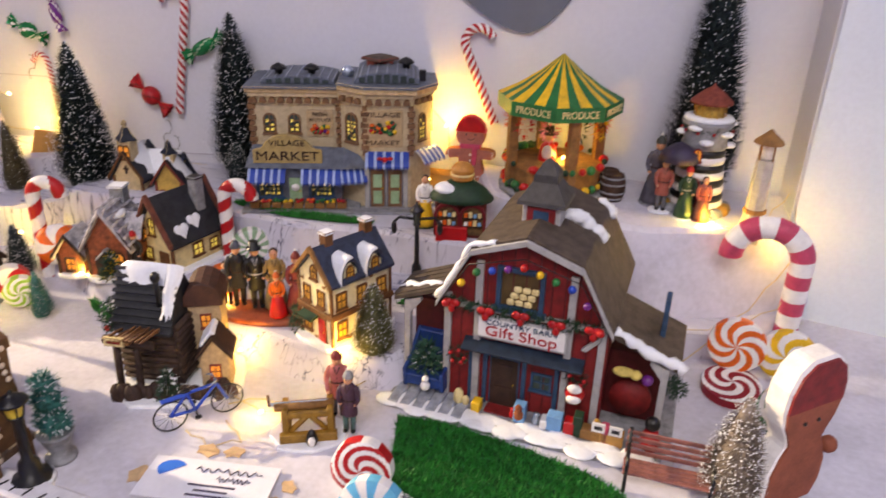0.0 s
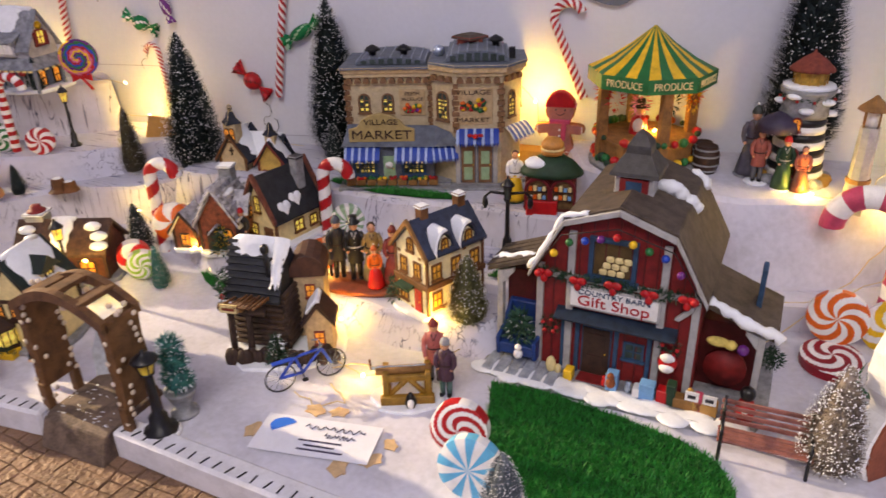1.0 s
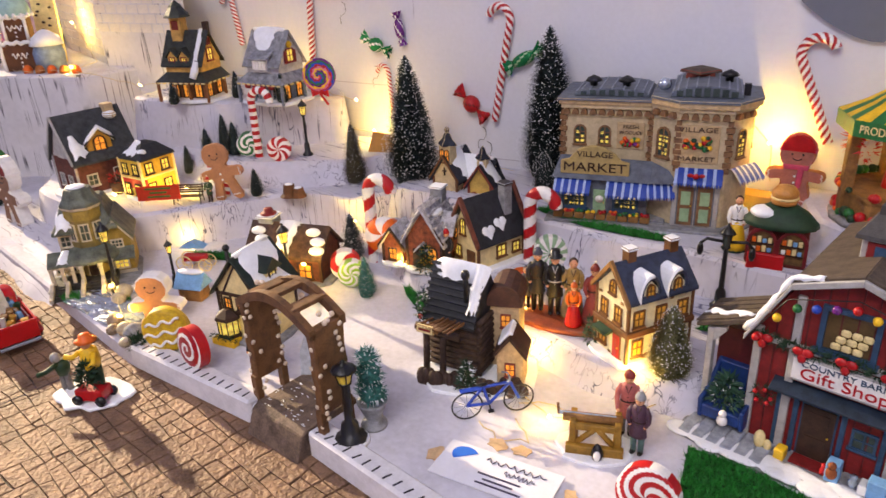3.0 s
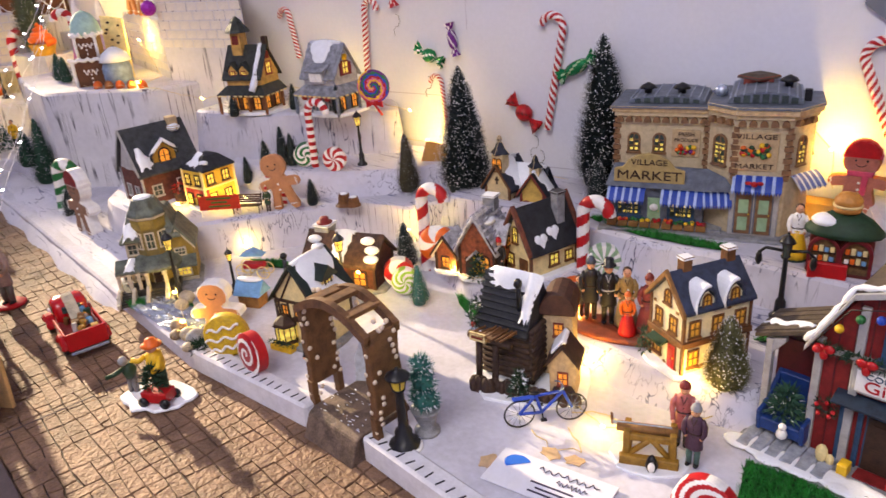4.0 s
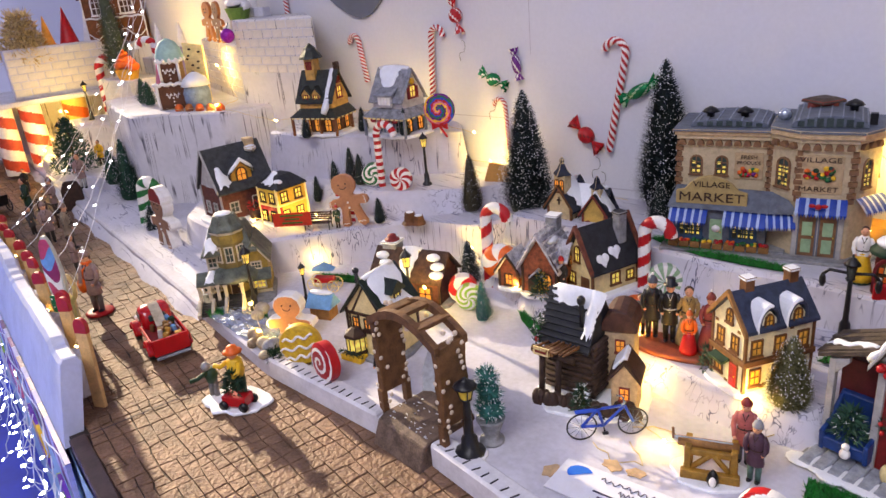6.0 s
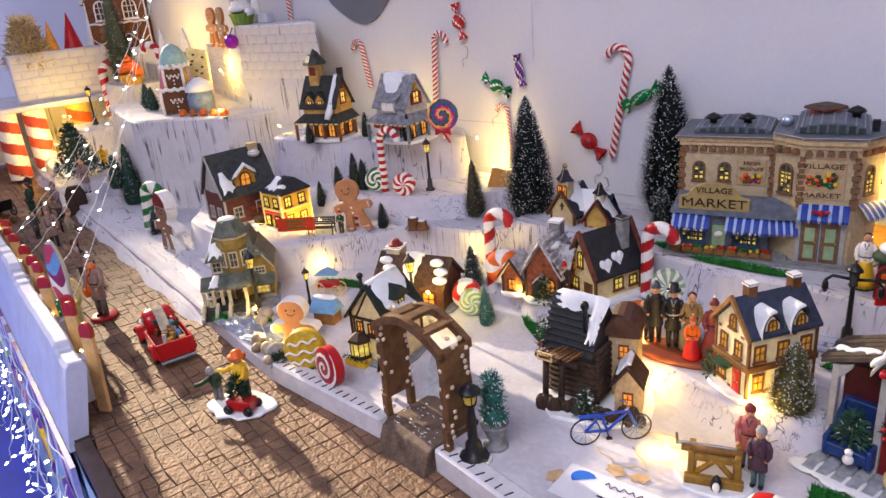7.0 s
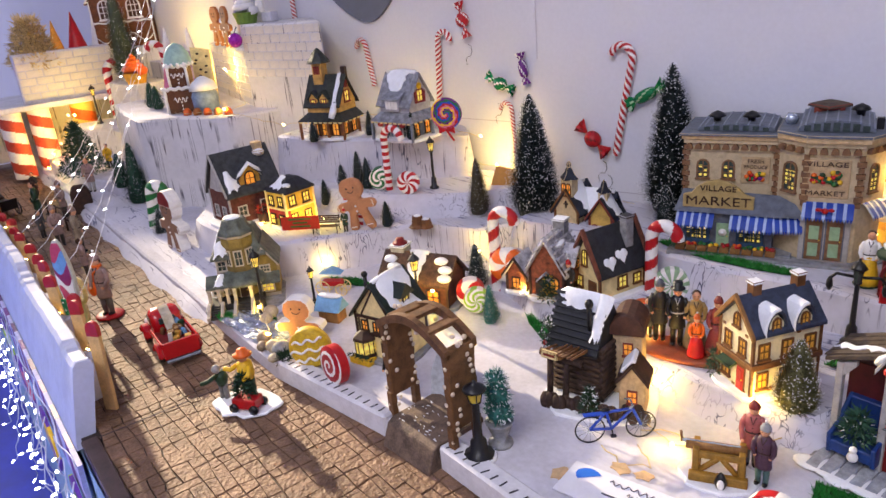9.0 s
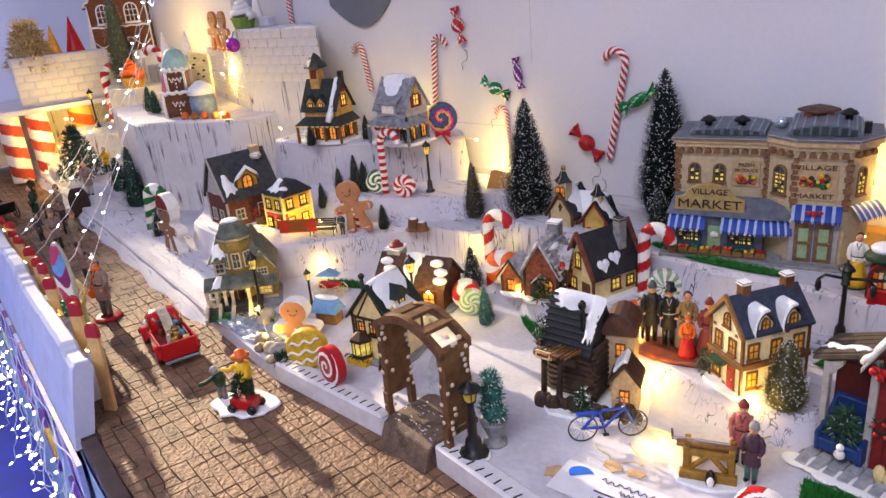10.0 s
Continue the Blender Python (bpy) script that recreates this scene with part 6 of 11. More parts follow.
for sd in (-1, 1):
    q = [(0, 0.060), (sd * 0.016, 0.040), (sd * 0.016, 0.044), (0, 0.065)]
    part("bay_roof", S(mat("roof_frosted", "c9c8d0")).prism(q if sd < 0 else q[::-1], 0.004, 0.031, "x"), cg, "", None, 0.0006)
pane_part(cg, pose(0.027, 0, 0.034, 0, 0, 90), 0.007, 0.008, dark_brown, amber_lit, (1, 1), True)
part("snow_drift", S(glaze_snow).ball((0.008, -0.006, 0.064), (0.006, 0.012, 0.004), 12).ball((-0.012, 0.012, 0.056), (0.007, 0.010, 0.004), 12), ca, "white snow on the roof")
cb = cottage("tan timbered cottage with a black roof and snow hearts", -0.513, 0.60, 0.025, -8, 0.044, 0.066, 0.038, 0.040, plaster, roof_black, "y", brown, gold_lit, 0.0,
             [("f", -0.003, 0.04, 0.007, 0.014, True), ("f", -0.012, 0.012, 0.009, 0.012, False), ("r", 0.0, 0.012, 0.011, 0.012, False), ("r", 0.022, 0.012, 0.009, 0.010, False)], ("f", 0.010, 0.011, 0.02, brown), None)
hs = S(glaze_snow)
for dx, dy, dz, sz in ((0.0205, -0.016, 0.0435, 0.011), (0.018, 0.003, 0.048, 0.011)):
    for e in (-1, 1):
        hs.at(pose(dx, dy, dz - 0.001, 0, 61, 0)).ball((-sz * 0.28, e * sz * 0.36, 0), (sz * 0.5, sz * 0.48, 0.0022), 12)
    hs.add([(sz * 0.75, 0, 0.0006), (-sz * 0.3, sz * 0.8, 0.0018), (-sz * 0.3, -sz * 0.8, 0.0018)], [(0, 1, 2)])
hs.at()

part("snow_heart", hs, cb, "white heart-shaped snow")
for yy in (-0.0385, 0.0385):
    for sd in (-1, 1):
        q = [(0, 0.0785), (sd * 0.028, 0.0315), (sd * 0.028, 0.0365), (0, 0.0855)]
        part("verge_board", S(mat("verge_brown", "6a3a2c", 0.6, var=0.25, scale=160, bump=0.5)).prism(q if sd < 0 else q[::-1], yy - 0.003, yy + 0.003, "y"), cb, "brown verge board", None, 0.0006)
for sd in (-1, 1):
    q = [(0, 0.0725), (sd * 0.026, 0.0310), (sd * 0.026, 0.0355), (0, 0.0785)]
    part("verge_snow", S(mat("roof_frosted", "c9c8d0")).prism(q if sd < 0 else q[::-1], -0.0325, -0.0250, "y"), ca, "frosted verge", None, 0.0012)
part("door_hood", S(mat("roof_frosted", "c9c8d0")).prism([(-0.0095, 0.026), (0, 0.036), (0.0095, 0.026), (0.0095, 0.0235), (0, 0.033), (-0.0095, 0.0235)], -0.034, -0.025, "y"), ca, "frosted hood over the door", None, 0.0006)
part("chimney", S(stone_grey).box(0.004, 0.015, 0.012, 0.024, 0.05, 0.088).use(black).box(0.003, 0.016, 0.011, 0.025, 0.088, 0.091), cb, "tall grey chimney", None, 0.0008)
# church
ch = cottage("little church with a snowy blue-grey roof and steeple", -0.636, 0.679, 0.042, 12, 0.034, 0.05, 0.043, 0.026, mat("church_cream", "c9b48c", 0.65, var=0.15, scale=130), mat("church_roof", "1d2230", 0.55, var=0.3, scale=130, bump=0.5), "y", brown, gold_lit, 0.034,
             [("f", -0.009, 0.012, 0.006, 0.010, True), ("f", 0.009, 0.012, 0.006, 0.010, True), ("r", -0.012, 0.012, 0.006, 0.012, True), ("r", 0.006, 0.012, 0.006, 0.012, True)],
             ("f", 0.0, 0.009, 0.017, red), None, name="church")
part("steeple", S(mat("church_cream", "c9b48c")).box(-0.008, 0.008, -0.024, -0.008, 0.056, 0.084).use(mat("church_roof", "1d2230")).lathe([(0.0140, 0.083), (0.0135, 0.085), (0.0075, 0.091), (0.0055, 0.096), (0.0035, 0.099)], 4, (0, -0.016, 0), smooth=False).lathe([(0.0022, 0.099), (0.0034, 0.101), (0.0034, 0.104), (0.001, 0.107)], 8, (0, -0.016, 0)), ch, "steeple with a dark hipped cap and knob", None, 0.0005)
for x in (-0.0035, 0.0035):
    pane_part(ch, pose(x, -0.024, 0.063), 0.005, 0.013, brown, amber_lit, (1, 1), True)
part("cross", S(dark_brown).box(-0.0008, 0.0008, -0.027, -0.0255, 0.046, 0.056).box(-0.003, 0.003, -0.027, -0.0255, 0.051, 0.0526), ch)
ch2 = cottage("yellow church wing with a lit gable and arched windows", -0.594, 0.689, 0.042, 22, 0.029, 0.04, 0.038, 0.022, mat("church_ochre", "c8a455", 0.6, var=0.15, scale=130), mat("church_roof", "1d2230"), "y", brick_red, gold_lit, 0.026,
              [("f", -0.008, 0.010, 0.007, 0.013, True), ("f", 0.008, 0.010, 0.007, 0.013, True), ("r", 0.0, 0.010, 0.007, 0.014, True)], None, None, name="church_wing")
part("belfry", S(mat("church_cream", "c9b48c")).box(-0.006, 0.006, -0.012, 0.0, 0.050, 0.068).use(mat("church_roof", "1d2230")).lathe([(0.0105, 0.067), (0.0100, 0.069), (0.005, 0.074), (0.0035, 0.080), (0.0005, 0.084)], 4, (0, -0.006, 0), smooth=False), ch2, "", None, 0.0005)


nv = thing("church_nave", "snow-covered church nave between the two gables", "house", -0.615, 0.697, 0.042, 16)
walls(nv, 0.050, 0.034, 0.036, mat("church_cream", "c9b48c"), 0.024, "x", None)
gable_roof(nv, 0.050, 0.034, 0.036, 0.024, mat("church_roof", "1d2230"), 0.004, 0.003, "x", snow_w=0.046, seed=12)
for u in (-0.008, 0.004):
    pane_part(nv, face("f", 0.050, 0.034, u, 0.010), 0.006, 0.011, brown, gold_lit, (1, 1), True)


def corner_pub():
    t = thing("half_timbered_pub", "half-timbered pub with a dark green snowy roof and lit bay", "house", -0.618, 0.362, 0.0, 18)
    pub_roof = mat("pub_roof_green", "14231d", 0.5, var=0.3, scale=140, bump=0.5)
    w, d, h = 0.056, 0.05, 0.056
    walls(t, w, d, h, plaster, 0.034, "y", dark_brown)
    gable_roof(t, w, d, h, 0.034, pub_roof, 0.006, 0.0035, "y", snow_w=0.044, seed=4, snow_sides=(-1,))
    tb = S(dark_brown)
    for z in (0.030, 0.050):
        tb.box(-w / 2 - 0.001, w / 2 + 0.001, -d / 2 - 0.0015, -d / 2, z, z + 0.003)
    for x in (-0.024, -0.012, 0.0, 0.012, 0.024):
        tb.box(x - 0.001, x + 0.001, -d / 2 - 0.0012, -d / 2, 0.032, 0.05)
    for a, b in (((-0.020, 0.053), (0, 0.085)), ((0.020, 0.053), (0, 0.085))):
        tb.tube([(a[0], -d / 2 - 0.0008, a[1]), (b[0], -d / 2 - 0.0008, b[1])], 0.0011, 5)
    part("timber_frame", tb, t, "dark half-timbering")
    for x in (-0.016, 0.0, 0.016):
        pane_part(t, pose(x, -d / 2, 0.036), 0.007, 0.010, dark_brown, amber_lit, (1, 1))
    by = part("bay_window", S(dark_brown).lathe([(0.0125, 0.006), (0.0125, 0.009), (0.011, 0.0095), (0.011, 0.026), (0.014, 0.027), (0.013, 0.03), (0.004, 0.036)], 6, (-0.016, -d / 2 - 0.004, 0), smooth=False), t, "lit bay window over a yellow box")
    part("bay_pane", S(gold_lit).lathe([(0.0115, 0.011), (0.0115, 0.025)], 6, (-0.016, -d / 2 - 0.004, 0), smooth=False), by)
    br = S(dark_brown)
    for i in range(12):
        a = 2 * math.pi * i / 12
        br.tube([(-0.016 + 0.0118 * math.cos(a), -d / 2 - 0.004 + 0.0118 * math.sin(a), 0.01), (-0.016 + 0.0118 * math.cos(a), -d / 2 - 0.004 + 0.0118 * math.sin(a), 0.026)], 0.0006, 4)
    part("glazing_bar", br, by)
    part("flower_box", S(yellow).box(-0.03, -0.002, -d / 2 - 0.018, -d / 2 - 0.004, 0.0, 0.007), t, "bright yellow box", None, 0.0008)
    hg = Shape()
    for i in range(6):
        bush(hg, (-0.028 + i * 0.005, -d / 2 - 0.016, 0.009), (0.003, 0.003, 0.002), 30, dark_green, i, 0.003)
    part("box_hedge", hg, t, "green hedge in the box")
    door_part(t, pose(0.010, -d / 2, 0.002), 0.011, 0.022, dark_brown, stone_tan, 1)
    dm = part("dormer", S(plaster).box(0.004, w / 2 - 0.004, -0.010, 0.008, 0.06, 0.076).use(pub_roof).prism([(-0.014, 0.075), (0.012, 0.075), (-0.001, 0.088)], 0.002, w / 2, "x"), t, "small dormer")
    pane_part(dm, pose(w / 2 - 0.004, -0.001, 0.064, 0, 0, 90), 0.008, 0.008, dark_brown, gold_lit, (1, 1))
    part("stove_pipe", S(black).tube([(-0.018, -0.014, 0.062), (-0.018, -0.014, 0.094)], 0.0022, 7).ball((-0.018, -0.014, 0.096), 0.0038, 8), t)
    base_plate(t, 0.074, 0.072, stone_grey)
    return t


corner_pub()


def lodge():
    t = thing("brown_lodge", "low brown brick lodge with a snow-covered roof", "house", -0.703, 0.466, 0.0, 26, 1.08)
    w, d, h = 0.085, 0.045, 0.034
    walls(t, w, d, h, mat("lodge_brick", "553124", 0.75, var=0.25, scale=220, bump=0.6), 0.022, "x", dark_brown)
    gable_roof(t, w, d, h, 0.022, mat("lodge_roof", "463228", 0.7, var=0.4, scale=160, bump=0.8), 0.005, 0.004, "x", snow_w=0.022, seed=9)
    for k, (px, py, pz) in enumerate(((-0.036, -0.008, 0.052), (-0.028, -0.016, 0.046), (0.030, -0.006, 0.054), (0.038, -0.014, 0.047), (0.040, -0.022, 0.040))):
        part("snow_lump", S(glaze_snow).ball((px, py, pz), (0.009, 0.007, 0.0045), 10), t, "lump of white snow on the roof")
    for x in (-0.024, 0.024):
        pane_part(t, pose(x, -d / 2, 0.008), 0.014, 0.015, dark_brown, amber_lit, (1, 1))
    door_part(t, pose(0, -d / 2, 0.002), 0.012, 0.022, dark_brown, brick_red, 1)
    chimney(t, -0.03, 0.006, 0.045, 0.064, 0.018, stone_grey)
    hat = part("chimney_pot", S(dark_red).lathe([(0.009, 0.0665), (0.009, 0.068), (0.0058, 0.0685), (0.005, 0.073), (0.001, 0.0735)], 12, (-0.03, 0.006, 0)), t, "dark red cap on the chimney")
    base_plate(t, 0.105, 0.07, stone_grey)
    return t


lodge()


def victorian():
    t = thing("victorian_house", "olive Victorian house with a grey-green roof and pillared porch", "house", -0.912, 0.312, 0.0, 63)
    olive, olive_dark = mat("olive_wall", "6b5c30", 0.65, var=0.18, scale=130), mat("olive_dark", "75663a", 0.65, var=0.18, scale=130)
    w, d, h = 0.060, 0.055, 0.066
    trim, slate = mat("victorian_trim", "b9b0a0", 0.6, var=0.15, scale=120), mat("victorian_roof", "5c6259", 0.6, var=0.3, scale=110, bump=0.6)
    walls(t, w, d, h, olive, 0.0, "x", trim)
    part("hipped_roof", S(slate).lathe([(0.051, h - 0.003), (0.0505, h + 0.001), (0.043, h + 0.008), (0.037, h + 0.018), (0.033, h + 0.027), (0.028, h + 0.030), (0.0005, h + 0.032)], 4, (0, 0, 0), smooth=False), t, "grey-green mansard roof", pose(0, 0, 0, 0, 0, 45), 0.0008)
    tw = part("tower", S(olive_dark).lathe([(0.0205, 0.004), (0.0205, 0.098)], 8, (0.001, -0.020, 0), smooth=False), t, "eight-sided olive tower", pose(0.001, -0.020, 0, 0, 0, 22.5) @ pose(-0.001, 0.020, 0), 0.0006)
    turn = pose(0.001, -0.020, 0, 0, 0, -22.5) @ pose(-0.001, 0.020, 0)
    part("tower_band", S(mat("band_ochre", "8d7a3c", 0.6, var=0.2, scale=130)).lathe([(0.0212, 0.079), (0.0216, 0.081), (0.0216, 0.089), (0.0212, 0.091)], 8, (0.001, -0.020, 0), smooth=False), tw, "ochre painted band")
    part("tower_cornice", S(trim).lathe([(0.0212, 0.0915), (0.0232, 0.0935), (0.0232, 0.0955), (0.0205, 0.0965)], 8, (0.001, -0.020, 0), smooth=False), tw)
    part("tower_roof", S(slate).lathe([(0.0245, 0.0955), (0.0235, 0.099), (0.0195, 0.104), (0.0165, 0.111), (0.0145, 0.115), (0.0005, 0.117)], 8, (0.001, -0.020, 0), smooth=False), tw, "grey-green bell-shaped cap", None, 0.0005)
    for q in (-45, 0, 45):
        pane_part(tw, pose(0.001, -0.020, 0, 0, 0, q - 22.5) @ pose(0, -0.0190, 0.055), 0.0085, 0.019, trim, dim_window, (1, 1))
    wg = part("gable_wing", S(mat("wing_ochre", "8a7434", 0.65, var=0.2, scale=130)).prism([(0.016, 0.002), (0.046, 0.002), (0.046, 0.050), (0.031, 0.074), (0.016, 0.050)], -0.030, 0.026, "y"), t, "ochre gabled wing", None, 0.0006)
    for s in (-1, 1):
        q = [(0.031, 0.074), (0.031 + s * 0.020, 0.046), (0.031 + s * 0.020, 0.050), (0.031, 0.079)]
        part("wing_roof", S(slate).prism(q if s < 0 else q[::-1], -0.035, 0.028, "y"), wg, "", None, 0.0005)
        e = [(0.031, 0.0735), (0.031 + s * 0.0185, 0.0465), (0.031 + s * 0.0185, 0.0435), (0.031, 0.0705)]
        part("verge_board", S(trim).prism(e if s < 0 else e[::-1], -0.0335, -0.0315, "y"), wg)
    pane_part(wg, pose(0.031, -0.030, 0.038), 0.011, 0.008, trim, dim_window, (2, 1))
    pane_part(wg, pose(0.031, -0.030, 0.010), 0.014, 0.016, trim, gold_lit, (2, 2))
    part("wing_skirt", S(slate).prism([(-0.044, 0.027), (-0.0385, 0.0325), (-0.030, 0.037), (-0.030, 0.033), (-0.0385, 0.0295), (-0.044, 0.0245)], 0.014, 0.049, "x"), wg)
    part("wing_stringcourse", S(trim).box(0.0155, 0.0465, -0.0312, -0.0295, 0.0015, 0.006), wg)
    # porch roof with a bow round the tower, on pale square posts
    part("porch_roof", S(slate).prism([(-d / 2 - 0.026, 0.033), (-d / 2 - 0.018, 0.0385), (-d / 2 - 0.006, 0.044), (-d / 2 - 0.006, 0.040), (-d / 2 - 0.018, 0.0350), (-d / 2 - 0.026, 0.030)], -0.046, 0.012, "x"), t, "grey-green porch roof", None, 0.0006)
    part("bowed_roof", S(slate).lathe([(0.0335, 0.0305), (0.0330, 0.0345), (0.0275, 0.0395), (0.020, 0.0455)], 16, (0.001, -0.026, 0)), t, "grey-green bowed porch roof")
    part("porch_fascia", S(trim).box(-0.045, 0.010, -d / 2 - 0.0252, -d / 2 - 0.0236, 0.0285, 0.0312), t)
    for x, y in ((-0.043, -0.0515), (-0.031, -0.0515), (-0.020, -0.053), (-0.010, -0.0565), (0.011, -0.0565), (0.022, -0.049)):
        part("porch_column", S(trim).box(x - 0.002, x + 0.002, y - 0.002, y + 0.002, 0.006, 0.031).box(x - 0.0028, x + 0.0028, y - 0.0028, y + 0.0028, 0.006, 0.009).box(x - 0.0027, x + 0.0027, y - 0.0027, y + 0.0027, 0.0285, 0.031), t)
    dark_step = mat("step_dark", "37342f", 0.75, var=0.25, scale=90)
    part("porch_floor", S(dark_step).box(-0.047, 0.026, -d / 2 - 0.031, -d / 2, 0.0, 0.0095), t, "dark porch floor", None, 0.0006)
    for x0, x1 in ((-0.0085, 0.0095), (-0.042, -0.029)):
        for i in range(5):
            part("step", S(dark_step).box(x0, x1, -d / 2 - 0.031 - 0.0045 * (i + 1), -d / 2 - 0.031 - 0.0045 * i, 0.0, 0.0080 - 0.0015 * i), t, "", None, 0.0003)
        for x in (x0 - 0.002, x1 + 0.002):
            part("stair_cheek", S(trim).prism([(-d / 2 - 0.030, 0.0), (-d / 2 - 0.030, 0.015), (-d / 2 - 0.034, 0.0145), (-d / 2 - 0.053, 0.006), (-d / 2 - 0.0565, 0.0055), (-d / 2 - 0.0565, 0.0)], x - 0.0021, x + 0.0021, "x"), t, "pale sloping stair cheek", None, 0.0005)
    door_part(tw, turn @ pose(0.001, -0.0392, 0.0095), 0.011, 0.021, dark_brown, trim, 2)
    for x in (-0.037, -0.025):
        pane_part(t, pose(x, -d / 2, 0.014), 0.008, 0.016, trim, dim_window, (1, 1))
    pane_part(t, pose(-0.024, -d / 2, 0.047), 0.010, 0.012, trim, dim_window, (1, 1))
    sn = S(glaze_snow)
    snow_patch(sn, (-0.020, -0.012, h + 0.027), (-0.022, -0.037, h + 0.003), 0.012, 0.020, 0.005, 4)
    part("cap_snow", S(glaze_snow).ball((0.000, -0.020, 0.116), (0.0115, 0.0115, 0.0025), 10), t, "white snow on the tower")
    part("roof_snow", sn, t, "drift of white snow on the roof")
    sn = S(glaze_snow)
    snow_patch(sn, (-0.026, -0.034, 0.043), (-0.030, -0.052, 0.034), 0.010, 0.016, 0.003, 7)
    part("roof_snow", sn, t, "drift of white snow on the roof")
    base_plate(t, 0.105, 0.12, stone_grey, dy=-0.018, h=0.002)
    return t


victorian()
# red barn house with a dark roof, on the low terrace
rb = cottage("red barn house with a dark grey roof and yellow dormer", -1.085, 0.398, 0.05, 4, 0.066, 0.088, 0.054, 0.056, mat("barn_brick", "5a3029", 0.8, var=0.25, scale=200, bump=0.6), mat("roof_slate", "3a3d40", 0.6, var=0.25, scale=130, bump=0.5), "y", grey_trim, dim_window, 0.0,
             [("f", -0.014, 0.014, 0.010, 0.016, False), ("f", 0.012, 0.014, 0.010, 0.016, False), ("f", 0.0, 0.058, 0.010, 0.016, False), ("r", -0.024, 0.016, 0.012, 0.014, False)], ("r", 0.016, 0.016, 0.03, dark_brown), None,
             name="barn_house", dormer=("r", -0.002, 0.056, 0.034))
part("gable_front", S(grey_trim).prism([(-0.026, 0.056), (0.026, 0.056), (0, 0.102)], -0.0455, -0.0435, "y"), rb, "pale boarded gable")
sn = S(glaze_snow)
sn.at(pose(0, 0, 0, 0, 0, 90))
snow_patch(sn, (-0.036, -0.020, 0.086), (-0.034, -0.037, 0.058), 0.008, 0.022, 0.004, 4)
sn.at()
part("roof_snow", sn, rb, "patch of snow on the roof")
part("chimney", S(stone_tan).box(-0.004, 0.010, 0.024, 0.038, 0.09, 0.118).use(glaze_snow).ball((0.008, 0.030, 0.102), (0.012, 0.010, 0.006), 10), rb, "pale chimney in a drift of snow", None, 0.0008)
part("flower_tub", S(dark_brown).lathe([(0.008, 0), (0.010, 0.016)], 10, (0.05, 0.0, 0)), rb, "brown tub")
bs = Shape()
bush(bs, (0.05, 0.0, 0.022), (0.009, 0.009, 0.006), 120, red, 3, 0.004)
bush(bs, (0.05, 0.0, 0.021), (0.009, 0.009, 0.006), 80, dark_green, 5, 0.004)
part("tub_flowers", bs, rb, "red flowers")
# small yellow house
yv = thing("yellow_cottage", "bright yellow two-storey cottage with a dark hipped roof", "house", -0.992, 0.432, 0.05, 12)
walls(yv, 0.044, 0.054, 0.058, yellow_wall, 0.0, "x", plaster)
part("roof", S(roof_black).lathe([(0.040, 0.056), (0.039, 0.059), (0.018, 0.074), (0.0005, 0.077)], 4, smooth=False), yv, "dark hipped roof", pose(0, 0, 0, 0, 0, 45), 0.0006)
sn = S(glaze_snow)
snow_patch(sn, (0.0, -0.006, 0.077), (0.0, -0.026, 0.062), 0.012, 0.022, 0.003, 2)
sn.ball((0.016, -0.016, 0.066), (0.008, 0.006, 0.004), 8)
part("roof_snow", sn, yv, "white snow on the roof")
part("belt_course", S(plaster).box(-0.0235, 0.0235, -0.0285, 0.0285, 0.030, 0.0325), yv, "", None, 0.0004)
part("red_base", S(red).box(-0.0225, 0.0225, -0.0275, -0.02, 0.016, 0.030), yv, "red band on the front")
for u in (-0.011, 0.011):
    pane_part(yv, face("f", 0.044, 0.054, u, 0.037), 0.009, 0.013, dark_brown, gold_lit, (1, 1))
    pane_part(yv, face("f", 0.044, 0.057, u, 0.008), 0.009, 0.014, dark_brown, gold_lit, (1, 1))
for u in (-0.014, 0.012):
    pane_part(yv, face("r", 0.044, 0.054, u, 0.037), 0.010, 0.013, dark_brown, gold_lit, (1, 1))
    pane_part(yv, face("r", 0.044, 0.054, u, 0.008), 0.010, 0.014, dark_brown, gold_lit, (1, 1))
base_plate(yv, 0.056, 0.066)


